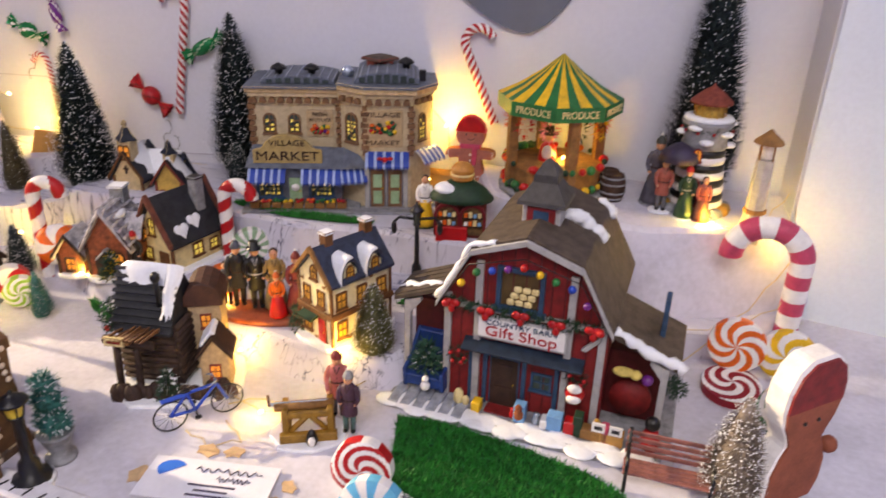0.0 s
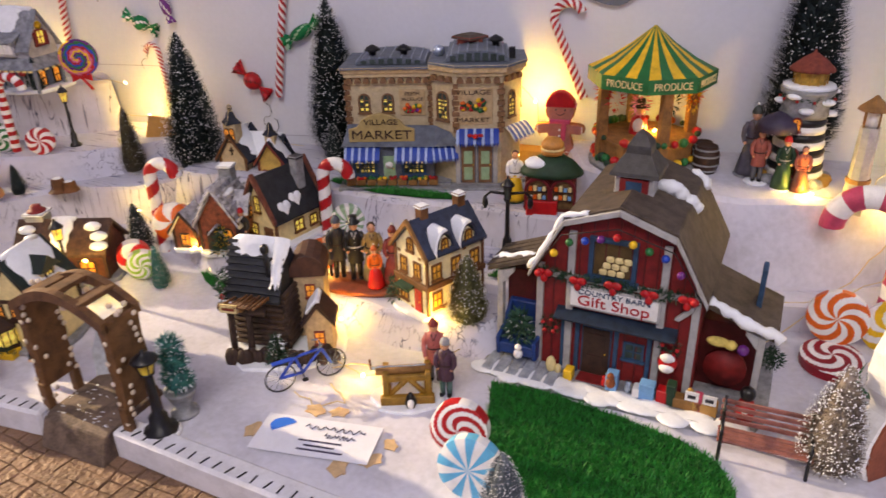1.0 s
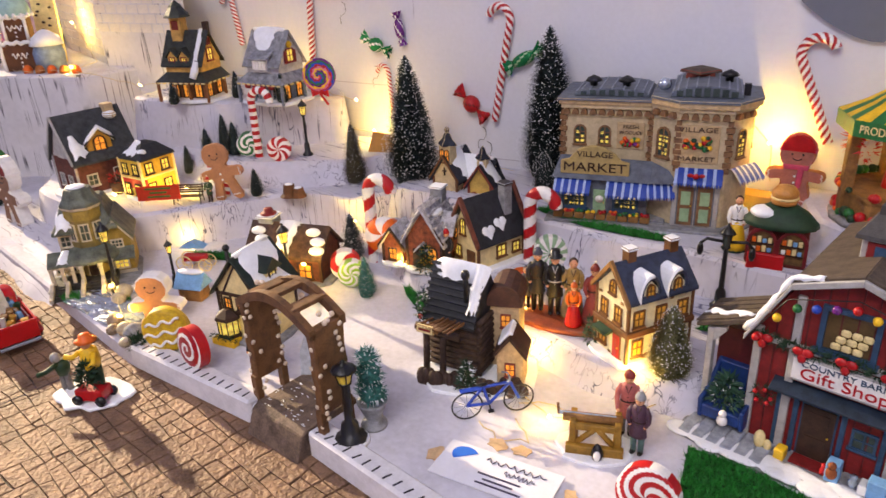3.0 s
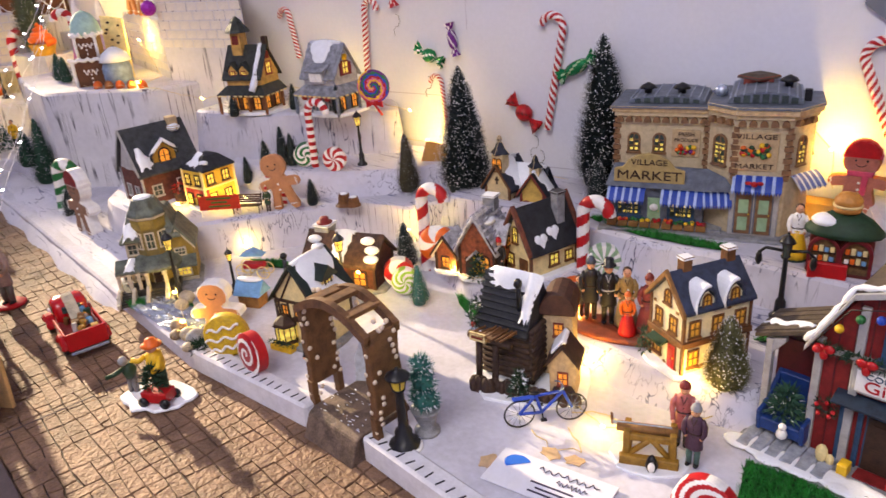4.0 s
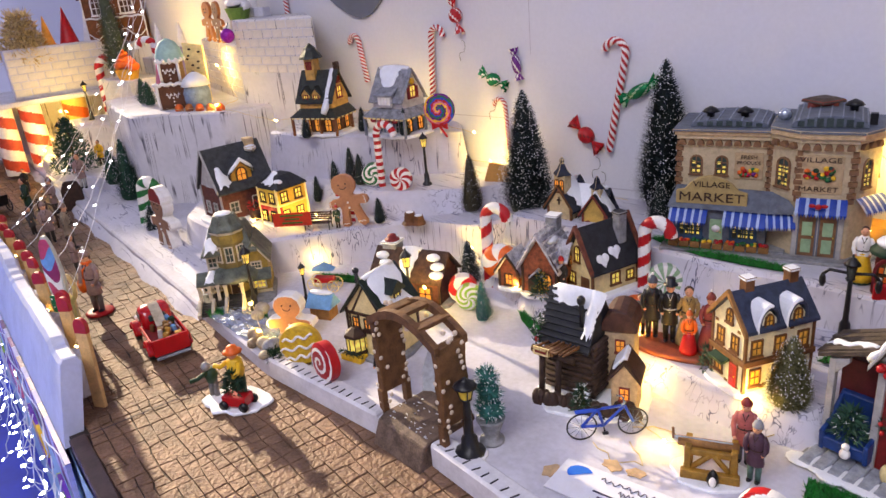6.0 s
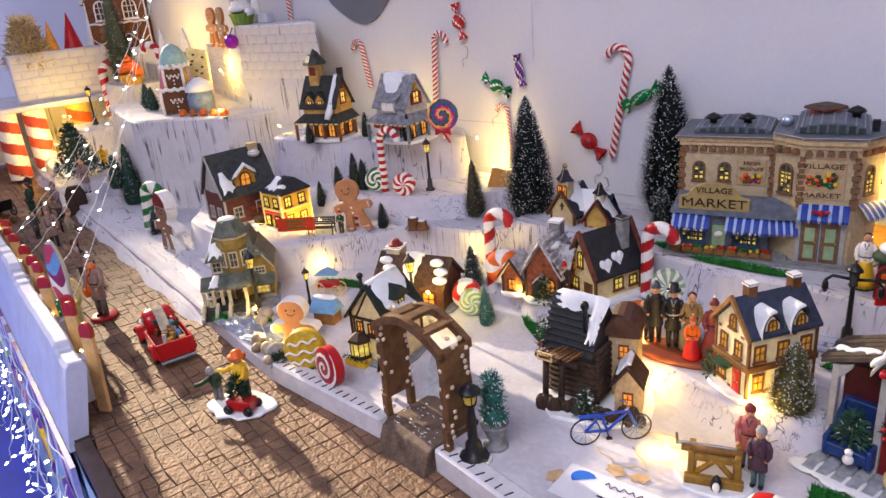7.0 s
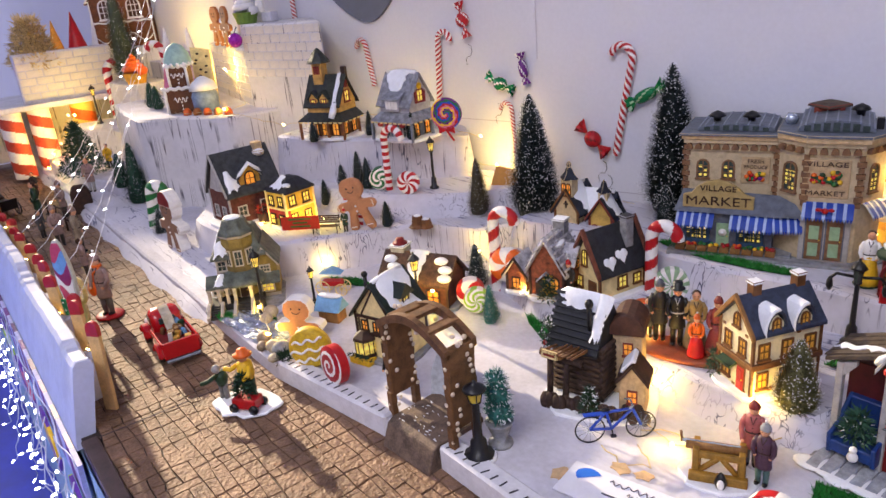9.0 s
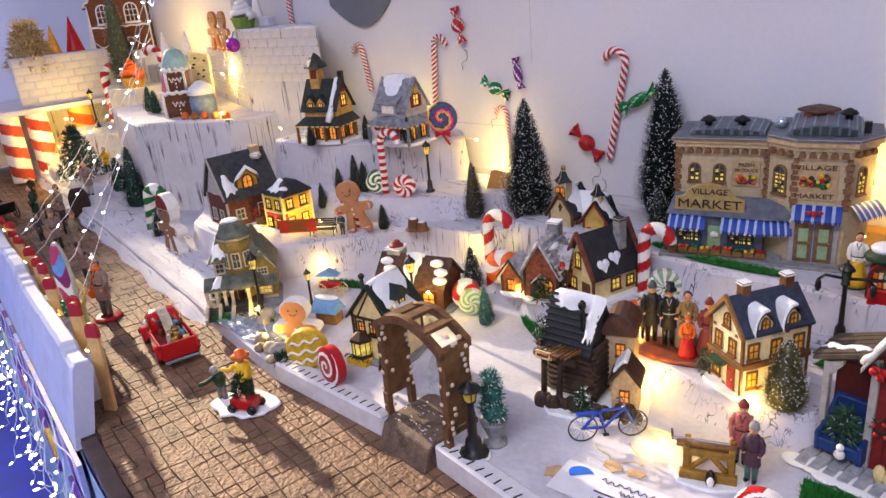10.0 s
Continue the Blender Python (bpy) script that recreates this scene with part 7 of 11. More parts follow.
def porch_house(label, x, y, z, rz, wall_m, roof_m, lower_m, snowy, tower):
    """a two-storey house with a wrap-round porch roof; one has a capped tower"""
    t = thing("porch_house", label, "house", x, y, z, rz, 1, "houses on the high terrace")
    w, d = 0.062, 0.052
    low = part("lower_storey", S(lower_m).box(-w / 2, w / 2, -d / 2, d / 2, 0.0, 0.032), t, "", None, 0.0005)
    for u in (-0.02, 0.0, 0.02):
        pane_part(low, face("f", w, d, u, 0.006), 0.011, 0.018, dark_brown if tower else grey_trim, amber_lit if tower else dim_window, (1, 1))
    for u in (-0.014, 0.012):
        pane_part(low, face("r", w, d, u, 0.006), 0.010, 0.018, dark_brown, amber_lit, (1, 1))
    o = 0.014
    part("porch_roof", S(roof_m).add([(-w / 2 - o, -d / 2 - o, 0.030), (w / 2 + o, -d / 2 - o, 0.030), (w / 2 + o, d / 2, 0.030), (-w / 2 - o, d / 2, 0.030), (-w / 2, -d / 2, 0.043), (w / 2, -d / 2, 0.043), (w / 2, d / 2, 0.043), (-w / 2, d / 2, 0.043)],
         [(0, 1, 5, 4), (1, 2, 6, 5), (3, 0, 4, 7), (0, 3, 2, 1), (4, 5, 6, 7), (2, 3, 7, 6)]), t, "sloping porch roof")
    for px, py in ((-w / 2 - 0.011, -d / 2 - 0.011), (-0.012, -d / 2 - 0.011), (0.012, -d / 2 - 0.011), (w / 2 + 0.011, -d / 2 - 0.011), (w / 2 + 0.011, 0.012)):
        part("porch_column", S(lower_m).box(px - 0.0018, px + 0.0018, py - 0.0018, py + 0.0018, 0, 0.031), t)
    h, rise = 0.058, 0.040
    part("upper_storey", S(wall_m).prism([(-d / 2, 0.04), (d / 2, 0.04), (d / 2, h), (0, h + rise), (-d / 2, h)], -w / 2, w / 2, "x"), t, "", None, 0.0005)
    gable_roof(t, w, d, h, rise, roof_m, 0.005, 0.003, "x")
    sn = S(glaze_snow)
    if tower:
        sn.at(pose(0.024, 0, 0))
        snow_patch(sn, (0, 0, h + rise + 0.004), (0, -d / 2 - 0.004, h - 0.001), 0.007, 0.009, 0.003, 5)
        sn.tube([(0.001, -d / 2 - 0.002, h), (0.0, -d / 2 - 0.008, 0.046), (-0.002, -d / 2 - 0.013, 0.036)], [0.004, 0.006, 0.005], 8)
    else:
        snow_patch(sn, (-0.006, 0, h + rise + 0.004), (-0.004, -d / 2 * 0.75, h + 0.008), 0.05, 0.03, 0.004, 7, 9)
        sn.tube([(-0.03, 0, h + rise + 0.003), (0, 0, h + rise + 0.005), (0.028, 0, h + rise + 0.003)], 0.003, 7)
    sn.at()
    part("roof_snow", sn, t, "glossy white snow on the roof")
    pane_part(t, face("r", w, d, 0.0, 0.058), 0.012, 0.016, dark_red, gold_lit, (1, 1))
    if tower:
        pane_part(t, face("r", w, d, 0.0, 0.082), 0.008, 0.007, dark_red, brick_red, (1, 1))
    for u in ((-0.016, 0.004) if tower else ()):
        dm = part("dormer", S(wall_m).prism([(u - 0.008, 0.052), (u + 0.008, 0.052), (u + 0.008, 0.066), (u, 0.075), (u - 0.008, 0.066)], -d / 2 - 0.001, -0.004, "y"), t, "", None, 0.0004)
        for s in (-1, 1):
            q = [(u, 0.0755), (u + s * 0.0105, 0.064), (u + s * 0.0105, 0.067), (u, 0.079)]
            part("dormer_roof", S(roof_m).prism(q if s < 0 else q[::-1], -d / 2 - 0.004, -0.004, "y"), dm)
        pane_part(dm, pose(u, -d / 2 - 0.001, 0.055), 0.007, 0.009, dark_red, dim_window if not tower else gold_lit, (1, 1))
    if tower:
        tw = part("tower", S(wall_m).box(-0.022, -0.004, -0.010, 0.008, 0.07, 0.122), t, "square tower", None, 0.0005)
        part("tower_cap", S(roof_m).lathe([(0.0195, 0.120), (0.018, 0.124), (0.010, 0.134), (0.009, 0.137), (0.001, 0.144)], 8, (-0.013, -0.001, 0), smooth=False), tw, "dark bell-shaped cap")
        pane_part(tw, pose(-0.013, -0.010, 0.104), 0.008, 0.010, dark_red, brick_red, (1, 1))
        part("chimney", S(dark_brown).box(0.022, 0.030, 0.006, 0.014, 0.08, 0.112), t, "", None, 0.0005)
    for i in range(9):
        part("fascia_block", S(plaster).block((-w / 2 - 0.012 + (w + 0.024) * (i + 0.5) / 9, -d / 2 - o + 0.0005, 0.0285), (0.0058, 0.0012, 0.0022)), t)
    for i in range(5):
        part("fascia_block", S(plaster).block((w / 2 + o - 0.0005, -d / 2 - 0.010 + (d + 0.01) * (i + 0.5) / 5, 0.0285), (0.0012, 0.0062, 0.0022)), t)
    if not tower:
        wd = part("wide_dormer", S(wall_m).prism([(-d / 2 - 0.006, 0.046), (-0.006, 0.046), (-0.006, 0.074), (-d / 2 - 0.006, 0.062)], -0.014, 0.014, "x"), t, "wide dormer with a row of white windows", None, 0.0004)
        for i in range(4):
            part("window", S(white).box(-0.0122 + 0.0063 * i, -0.0072 + 0.0063 * i, -d / 2 - 0.0072, -d / 2 - 0.0055, 0.049, 0.061), wd)
        part("dormer_roof", S(roof_m).prism([(-d / 2 - 0.010, 0.062), (-0.004, 0.077), (-0.004, 0.081), (-d / 2 - 0.010, 0.065)], -0.018, 0.018, "x"), wd, "", None, 0.0005)
        part("gable_disc", S(yellow).tube([(w / 2 + 0.0002, 0, 0.081), (w / 2 + 0.0022, 0, 0.081)], 0.005, 14), t, "round yellow gable light")
        for e in (-1, 1):
            part("shutter", S(dark_red).box(w / 2, w / 2 + 0.0018, e * 0.0095 - 0.0028, e * 0.0095 + 0.0028, 0.055, 0.073), t, "dark red shutter")
        for u in (-0.022, -0.007, 0.008, 0.023):
            part("porch_swag", S(mat("swag_red", "8a2424", 0.5, var=0.2)).ball((u, -d / 2 - 0.0125, 0.0255), (0.0065, 0.002, 0.0035), 8), t, "red cloth swag")
    base_plate(t, 0.10, 0.09)
    return t


porch_house("ochre house with a green-grey roof, tower and glowing porch", -1.082, 0.572, 0.15, 28, mat("house_gold", "bd9450", 0.65, var=0.2, scale=130), mat("porch_roof_dark", "2c302c", 0.55, var=0.3, scale=140, bump=0.5), mat("lodge_brown", "7a4a28", 0.6, var=0.25, scale=130), True, True)
porch_house("pale grey house with a snowy grey roof and red trim", -0.955, 0.635, 0.15, 14, mat("pale_wall", "b0aeb4", 0.6, var=0.15, scale=130), mat("porch_roof_pale", "6f7178", 0.6, var=0.35, scale=120, bump=0.6, alt="a9abb4"), mat("grey_blue_wall", "6d7686", 0.6, var=0.2, scale=130), True, False)


# ---------------------------------------------------------------- trees
brush_tree("tall dark bottle-brush tree flecked with snow", -0.712, 0.672, 0.05, 0.178, 0.043, needle, 0.30, 1, 5200)
brush_tree("tall dark bottle-brush tree against the wall, flecked with snow", -0.546, 0.757, 0.068, 0.195, 0.044, needle, 0.30, 2, 5200)
brush_tree("tall dark bottle-brush tree behind the lighthouse", -0.018, 0.824, 0.105, 0.262, 0.046, needle, 0.32, 3, 5200)
brush_tree("small dark snow-flecked tree before the tall one", -0.520, 0.713, 0.068, 0.056, 0.018, needle, 0.34, 4, 1500)
brush_tree("slim olive-brown brush tree on the terrace edge", -0.786, 0.632, 0.05, 0.088, 0.021, mat("needle_olive", "4a4636", 0.7, var=0.3, scale=200, bump=0), 0.12, 5, 1800)
brush_tree("small snowy tree with bare lower bristles", -0.678, 0.533, 0.0, 0.062, 0.019, needle, 0.4, 6, 1500)
brush_tree("tiny teal-green snow-dusted tree on the snow", -0.588, 0.478, 0.0, 0.05, 0.014, needle_teal, 0.3, 7, 1200)
brush_tree("frosted green tree glowing beside the town house", -0.248, 0.522, 0.02, 0.068, 0.0215, mat("needle_sage", "6d6b48", 0.7, var=0.3, scale=200, bump=0), 0.2, 8, 2600)
brush_tree("silver-brown frosted tree beside the bench", 0.047, 0.482, 0.0, 0.086, 0.025, needle_frost, 0.5, 9, 2600)
brush_tree("small silver frosted tree behind the peppermints", -0.141, 0.350, 0.0, 0.048, 0.016, mat("needle_silver", "5d6670", 0.6, var=0.3, scale=200, bump=0), 0.6, 10, 1500)
for i, (x, y, z, h, r) in enumerate(((-1.016, 0.502, 0.055, 0.044, 0.012), (-1.003, 0.530, 0.08, 0.040, 0.013), (-0.975, 0.545, 0.08, 0.062, 0.016), (-0.962, 0.553, 0.08, 0.052, 0.015), (-0.857, 0.516, 0.05, 0.040, 0.013),
                                     (-1.015, 0.600, 0.15, 0.042, 0.012), (-0.915, 0.615, 0.15, 0.046, 0.012), (-1.06, 0.520, 0.15, 0.034, 0.012))):
    brush_tree("tiny dark tree standing on the snow terrace", x, y, z, h, r, needle, 0.14, 20 + i, 1000)
for i, (x, y, z, h, r) in enumerate(((-1.575, 0.322, 0.03, 0.075, 0.026), (-1.53, 0.338, 0.0, 0.105, 0.034), (-1.59, 0.352, 0.03, 0.09, 0.026), (-1.275, 0.305, 0.0, 0.05, 0.018))):
    brush_tree("dark frosted fir beside the castle", x, y, z, h, r, needle_green if i < 3 else needle, 0.2 if i < 3 else 0.5, 40 + i, 1500)
for i, (x, y, z, h, r) in enumerate(((-1.87, 0.43, 0.105, 0.06, 0.02), (-1.82, 0.44, 0.105, 0.06, 0.019), (-1.60, 0.425, 0.177, 0.055, 0.02), (-1.56, 0.425, 0.177, 0.05, 0.018))):
    brush_tree("dark little fir on the castle ledge", x, y, z, h, r, needle_green, 0.1, 50 + i, 900)


def fir(label, x, y, z, h, r, seed):
    """a moulded fir with drooping tiers of needles"""
    t = thing("fir_tree", label, "miniature tree", x, y, z)
    part("trunk", S(brown).tube([(0, 0, 0), (0, 0, h * 0.9)], [h * 0.03, h * 0.008], 7), t)
    cr = Shape()
    for k in range(9):
        f = k / 9
        rr = r * (1 - f) + 0.002
        n = 10 - k // 2
        for i in range(n):
            a = 2 * math.pi * (i + 0.5 * (k % 2)) / n
            c = (rr * 0.62 * math.cos(a), rr * 0.62 * math.sin(a), h * (0.12 + 0.84 * f))
            bush(cr, c, (rr * 0.34, rr * 0.34, h * 0.035), 46, needle_green, seed * 100 + k * 10 + i, h * 0.055)
    part("crown", cr, t)
    return t


fir("large green moulded fir on the snow bank", -1.77, 0.292, 0.03, 0.135, 0.056, 1)

# topiary in a grey urn beside the arch
tp = thing("topiary", "frosted green triple-ball topiary in a grey urn", "topiary", -0.409, 0.334, 0.0)
part("urn", S(stone_grey).lathe([(0.011, 0), (0.011, 0.003), (0.006, 0.006), (0.009, 0.014), (0.012, 0.022), (0.013, 0.024), (0.010, 0.0235)], 14), tp, "grey urn")
for k, (z, r) in enumerate(((0.034, 0.0135), (0.051, 0.0115), (0.064, 0.0095))):
    b = S(needle_teal).ball((0, 0, z), r * 0.8, 10)
    bush(b, (0, 0, z), (r * 0.78, r * 0.78, r * 0.78), 420, needle_teal, k, 0.004)
    bush(b, (0, 0, z), (r * 0.85, r * 0.85, r * 0.85), 130, glaze_snow, k + 5, 0.0035)
    part("leaf_ball", b, tp)

# ---------------------------------------------------------------- candy on the ground and walls
candy_cane("bold red and white candy cane standing in the snow", -0.4735, 0.626, 0.02, 0.088, 0.015, 0.0072, 15, 0, -1, band=9, n=44)
candy_cane("red and white candy cane beside an orange peppermint", -0.655, 0.548, 0.0, 0.108, 0.015, 0.0072, 20, 0, -1, band=9, n=44)
candy_cane("thin red and white candy cane on the terrace", -0.930, 0.572, 0.08, 0.098, 0.0165, 0.0055, 18, 0, -1, band=6, n=72, twist=0.0)
candy_cane("short pale candy cane behind the bench", -0.895, 0.492, 0.05, 0.050, 0.010, 0.0048, 20, 0, 1, band=6, n=40)
candy_cane("large rose and white foam candy cane by the side wall", 0.088, 0.70, 0.02, 0.104, 0.030, 0.0105, -2, 0, 1, m1=rose, m2=white, band=8, n=52, twist=0.0, turn=1.02)
candy_cane("green and white foam candy cane before the castle", -1.318, 0.305, 0.0, 0.088, 0.015, 0.0105, 30, 8, -1, m1=green, m2=white, band=9, n=44)
swirl_disc("red and white swirled peppermint disc standing on its edge", -0.190, 0.386, 0.0, 0.0215, 0.015, 10, red, white, 10, 2.2, -10, rim=None)
swirl_disc("pale blue and white peppermint disc on the kerb", -0.166, 0.352, 0.0, 0.0225, 0.013, 8, white, mat("mint_blue", "5fb2d8", 0.4, var=0.1), 18, 0.0, -12)
swirl_disc("orange and white peppermint ball", -0.634, 0.548, 0.018, 0.0215, 0.036, 40, orange, white, 8, 0.3, -20, group="peppermint discs")
swirl_disc("orange and white pinwheel candy behind the barn", 0.045, 0.636, 0.012, 0.024, 0.012, -2, orange, white, 14, 1.2, -6)
swirl_disc("yellow and white pinwheel candy", 0.086, 0.642, 0.008, 0.0235, 0.012, -10, yellow, white, 12, 1.0, -6)
swirl_disc("maroon and white pinwheel candy lying back", 0.046, 0.592, 0.004, 0.0245, 0.012, 0, white, mat("candy_maroon", "8f1626", 0.4, var=0.1), 8, 1.8, -84, rim=mat("candy_maroon", "8f1626"))
swirl_disc("green and white wrapped candy by the wall", 0.082, 0.572, 0.0, 0.020, 0.014, -14, white, green, 8, 1.4, -10)
swirl_disc("red and white peppermint on the terrace", -0.885, 0.578, 0.08, 0.0175, 0.010, 34, red, white, 14, 0.7, -4)
swirl_disc("green and white striped candy barrel", -0.946, 0.568, 0.08, 0.0175, 0.026, 50, green, white, 8, 1.6, 0)
yl = thing("yellow_lolly", "yellow lolly with white icing waves on the kerb", "lollipop", -0.656, 0.279, 0.002, 42)
part("lolly_disc", S(mat("lolly_yellow", "d8b42a", 0.5, var=0.3, scale=260, alt="a8822a")).tube([(0, -0.007, 0.0225), (0, -0.006, 0.0225), (0, 0.006, 0.0225), (0, 0.007, 0.0225)], [0.0205, 0.0225, 0.0225, 0.0205], 32), yl, "speckled yellow disc")
for zz, hw in ((0.010, 0.016), (0.021, 0.021), (0.0325, 0.0175)):
    part("icing_wave", S(white).tube([(-hw + 2 * hw * i / 16, -0.0076, zz + 0.004 * (i / 8 - 1) + 0.0022 * math.sin(i * 0.95)) for i in range(17)], 0.0014, 6), yl)
swirl_disc("red lolly with a white spiral at the kerb", -0.605, 0.279, 0.002, 0.021, 0.016, 2, mat("lolly_red", "a30f1c", 0.35, var=0.1), white, 2, 0, -4, rim=red, spiral=True)
swirl_disc("white and lime green sweet behind the arch", -0.618, 0.483, 0.004, 0.0155, 0.018, 46, white, mat("candy_lime", "9ac43c", 0.4, var=0.1), 12, 1.6, -4)
swirl_disc("red and white wrapped sweet behind the arch", -0.640, 0.492, 0.004, 0.0175, 0.02, 52, red, white, 6, 0.5, 0)
swirl_disc("white candy with thin green stripes half sunk in snow", -0.452, 0.635, 0.02, 0.019, 0.016, 40, white, green_panel, 22, 0.0, 0)
swirl_disc("orange candy behind the couple", -0.428, 0.555, 0.02, 0.017, 0.018, 30, orange, red, 6, 0.8, 0)

# rainbow lolly on the high terrace
lo = thing("rainbow_lolly", "large rainbow swirl lolly with a red bow", "lollipop", -0.888, 0.664, 0.15, 34, 0.82)
cols = [red, blue, green, purple, yellow, pink]
ls = Shape()
for mt in cols:
    ls.use(mt)
seg, rings, R = 48, 12, 0.030
for sg in (-1, 1):
    vs, fs, ks = [], [], []
    for j in range(rings + 1):
        f = j / rings
        for i in range(seg):
            a = 2 * math.pi * i / seg
            vs.append((R * f * math.cos(a), sg * 0.005 * (1 - 0.4 * f ** 4), 0.045 + R * f * math.sin(a)))
    for j in range(rings):
        for i in range(seg):
            fs.append((j * seg + i, j * seg + (i + 1) % seg, (j + 1) * seg + (i + 1) % seg, (j + 1) * seg + i)[::-sg])
            ks.append(int(((i / seg) * 6 + (j / rings) * 9) % 6))
    o = len(ls.f)
    ls.add(vs, fs, True)
    for q, k in enumerate(ks):
        ls.k[o + q] = k
ls.use(purple).lathe([(R, -0.004), (R, 0.004)], seg, (0, 0, 0)) if False else None
rim = S(purple)
rim.add([(R * math.cos(2 * math.pi * i / seg), s * 0.0032, 0.045 + R * math.sin(2 * math.pi * i / seg)) for s in (-1, 1) for i in range(seg)], [(i, (i + 1) % seg, seg + (i + 1) % seg, seg + i) for i in range(seg)], True)
part("swirl", ls, lo)
part("rim", rim, lo)
part("stick", S(white).tube([(0, 0, 0), (0, 0, 0.02)], 0.002, 7), lo)
part("bow", S(red).ball((0, -0.004, 0.014), 0.003, 8).prism([(0, 0.014), (-0.016, 0.021), (-0.015, 0.008)], -0.006, -0.003, "y").prism([(0, 0.014), (0.016, 0.008), (0.015, 0.021)], -0.006, -0.003, "y").tube(
    [(0, -0.004, 0.013), (0.008, -0.006, 0.003), (0.014, -0.006, -0.006)], 0.0022, 6), lo, "red ribbon bow", None)

# canes pinned to the wall
def wall_cane(x, z, h, tilt, side, r=0.0050, hook=0.016):
    ob = candy_cane("thin twisted red and white candy cane hung on the wall", x, wall_y(x) - r * 1.4, z, h, hook, r, 6.8, 0, side, "candy canes on the wall", band=5, n=90, twist=3.0)
    ob.matrix_basis = pose(x, wall_y(x) - r * 1.4, z, 0, 0, 6.8) @ pose(0, 0, 0, 0, tilt, 0) @ Matrix.Diagonal((side, 1, 1, 1))
    return ob


wall_cane(-0.645, 0.132, 0.148, 11, 1)
wall_cane(-0.989, 0.190, 0.112, 5, -1, hook=0.013)
wall_cane(-1.160, 0.205, 0.086, -10, 1, hook=0.013)
wall_cane(-0.829, 0.115, 0.078, -3, 1, 0.0034, 0.011)
wall_cane(-0.240, 0.155, 0.105, -24, -1)
wall_cane(-1.39, 0.322, 0.10, 0, 1)
wrapped_sweet("shiny red twist-wrapped sweet on the wall", -0.682, 0.151, 0.060, -40, red, dark_red)
wrapped_sweet("shiny green twist-wrapped sweet on the wall", -0.850, 0.222, 0.056, -22, mat("foil_green", "137a45", 0.25, var=0.1, metal=0.3), white)
wrapped_sweet("long green foil-wrapped sweet on the wall", -0.599, 0.217, 0.060, 27, mat("foil_green", "137a45"), green_panel, ball_shape=False)
wrapped_sweet("purple and white striped sweet on the wall", -0.803, 0.246, 0.048, -78, purple, white, ball_shape=False)
wrapped_sweet("shiny red twist-wrapped sweet high on the wall", -0.921, 0.318, 0.056, -76, red, white)
for x, z in ((-0.669, 0.12), (-0.86, 0.19), (-0.916, 0.28), (-0.66, 0.10)):
    pts = [(x + 0.008 * math.sin(i * 0.9), wall_y(x) - 0.004, z - 0.005 * i + 0.003 * math.sin(i * 1.7)) for i in range(7)]
    thing("hanging_thread", "loose dark hanging thread of a wall ornament", "thread", 0, 0, 0, 0, 1, "ornament threads", S(wire_green).tube(pts, 0.0004, 4))


def grey_lobe(x0, x1, zt, zb, tipx):
    """a dark grey painted tongue-shaped panel hanging down the wall"""
    pts = []
    for i in range(15):
        f = i / 14
        x = x0 + (x1 - x0) * f
        d = (x - tipx) / ((x1 - tipx) if x > tipx else (tipx - x0))
        pts.append((x, zb + (zt - zb) * abs(d) ** 1.7))
    pts += [(x1, zt + 0.5), (x0, zt + 0.5)]
    sh = S(grey_paint)
    n = len(pts)
    front = [(p[0], wall_y(p[0]) - 0.006, p[1]) for p in pts]
    back = [(p[0], wall_y(p[0]) - 0.0005, p[1]) for p in pts]
    sh.add(front + back, [list(range(n)), list(range(n, 2 * n))[::-1]] + [(i, n + i, n + (i + 1) % n, (i + 1) % n) for i in range(n)])
    tagged(new("wall_panel", sh.mesh("wall_panel")), "dark grey painted tongue-shaped panel on the wall", "wall panel", kind="structure")


grey_lobe(-1.255, -1.085, 0.36, 0.318, -1.157)
grey_lobe(-0.285, -0.168, 0.292, 0.256, -0.212)
# fine seams of the wall boards
sm = S(mat("wall_seam", "b9b5c2", 0.8, var=0.05))
for x0, x1, z in ((-1.0, -0.83, 0.158), (-0.66, -0.595, 0.075)):
    sm.add([(x0, wall_y(x0) - 0.0012, z), (x1, wall_y(x1) - 0.0012, z + 0.004), (x1, wall_y(x1) - 0.0012, z + 0.0052), (x0, wall_y(x0) - 0.0012, z + 0.0012)], [(0, 1, 2, 3)])
sm.add([(-0.782, wall_y(-0.782) - 0.0012, 0.26), (-0.781, wall_y(-0.782) - 0.0012, 0.26), (-0.781, wall_y(-0.782) - 0.0012, 1.2), (-0.782, wall_y(-0.782) - 0.0012, 1.2)], [(0, 1, 2, 3)])
tagged(new("wall_seam", sm.mesh("wall_seam")), "thin seams between the wall boards", "trim", kind="structure")

# ---------------------------------------------------------------- gingerbread biscuits
ginger_biscuit("flat gingerbread biscuit with white icing, leaning on the terrace", -0.873, 0.487, 0.05, 0.080, 30, mat("ginger_terrace", "b17c58", 0.7, var=0.12, scale=70), mat("ginger_terrace", "b17c58"), tilt=-13, thick=0.006)
ginger_biscuit("pink-cheeked gingerbread head and arms with a white rim", -0.728, 0.303, -0.018, 0.072, 40, mat("ginger_pale", "c98a5c", 0.6, var=0.1, scale=70), white, thick=0.016)
ginger_biscuit("gingerbread biscuit in a rose hat and scarf by the gazebo", -0.258, 0.792, 0.092, 0.068, 12, mat("ginger_rose", "a8685a", 0.7, var=0.15, scale=70), None, True, True, 0.010)
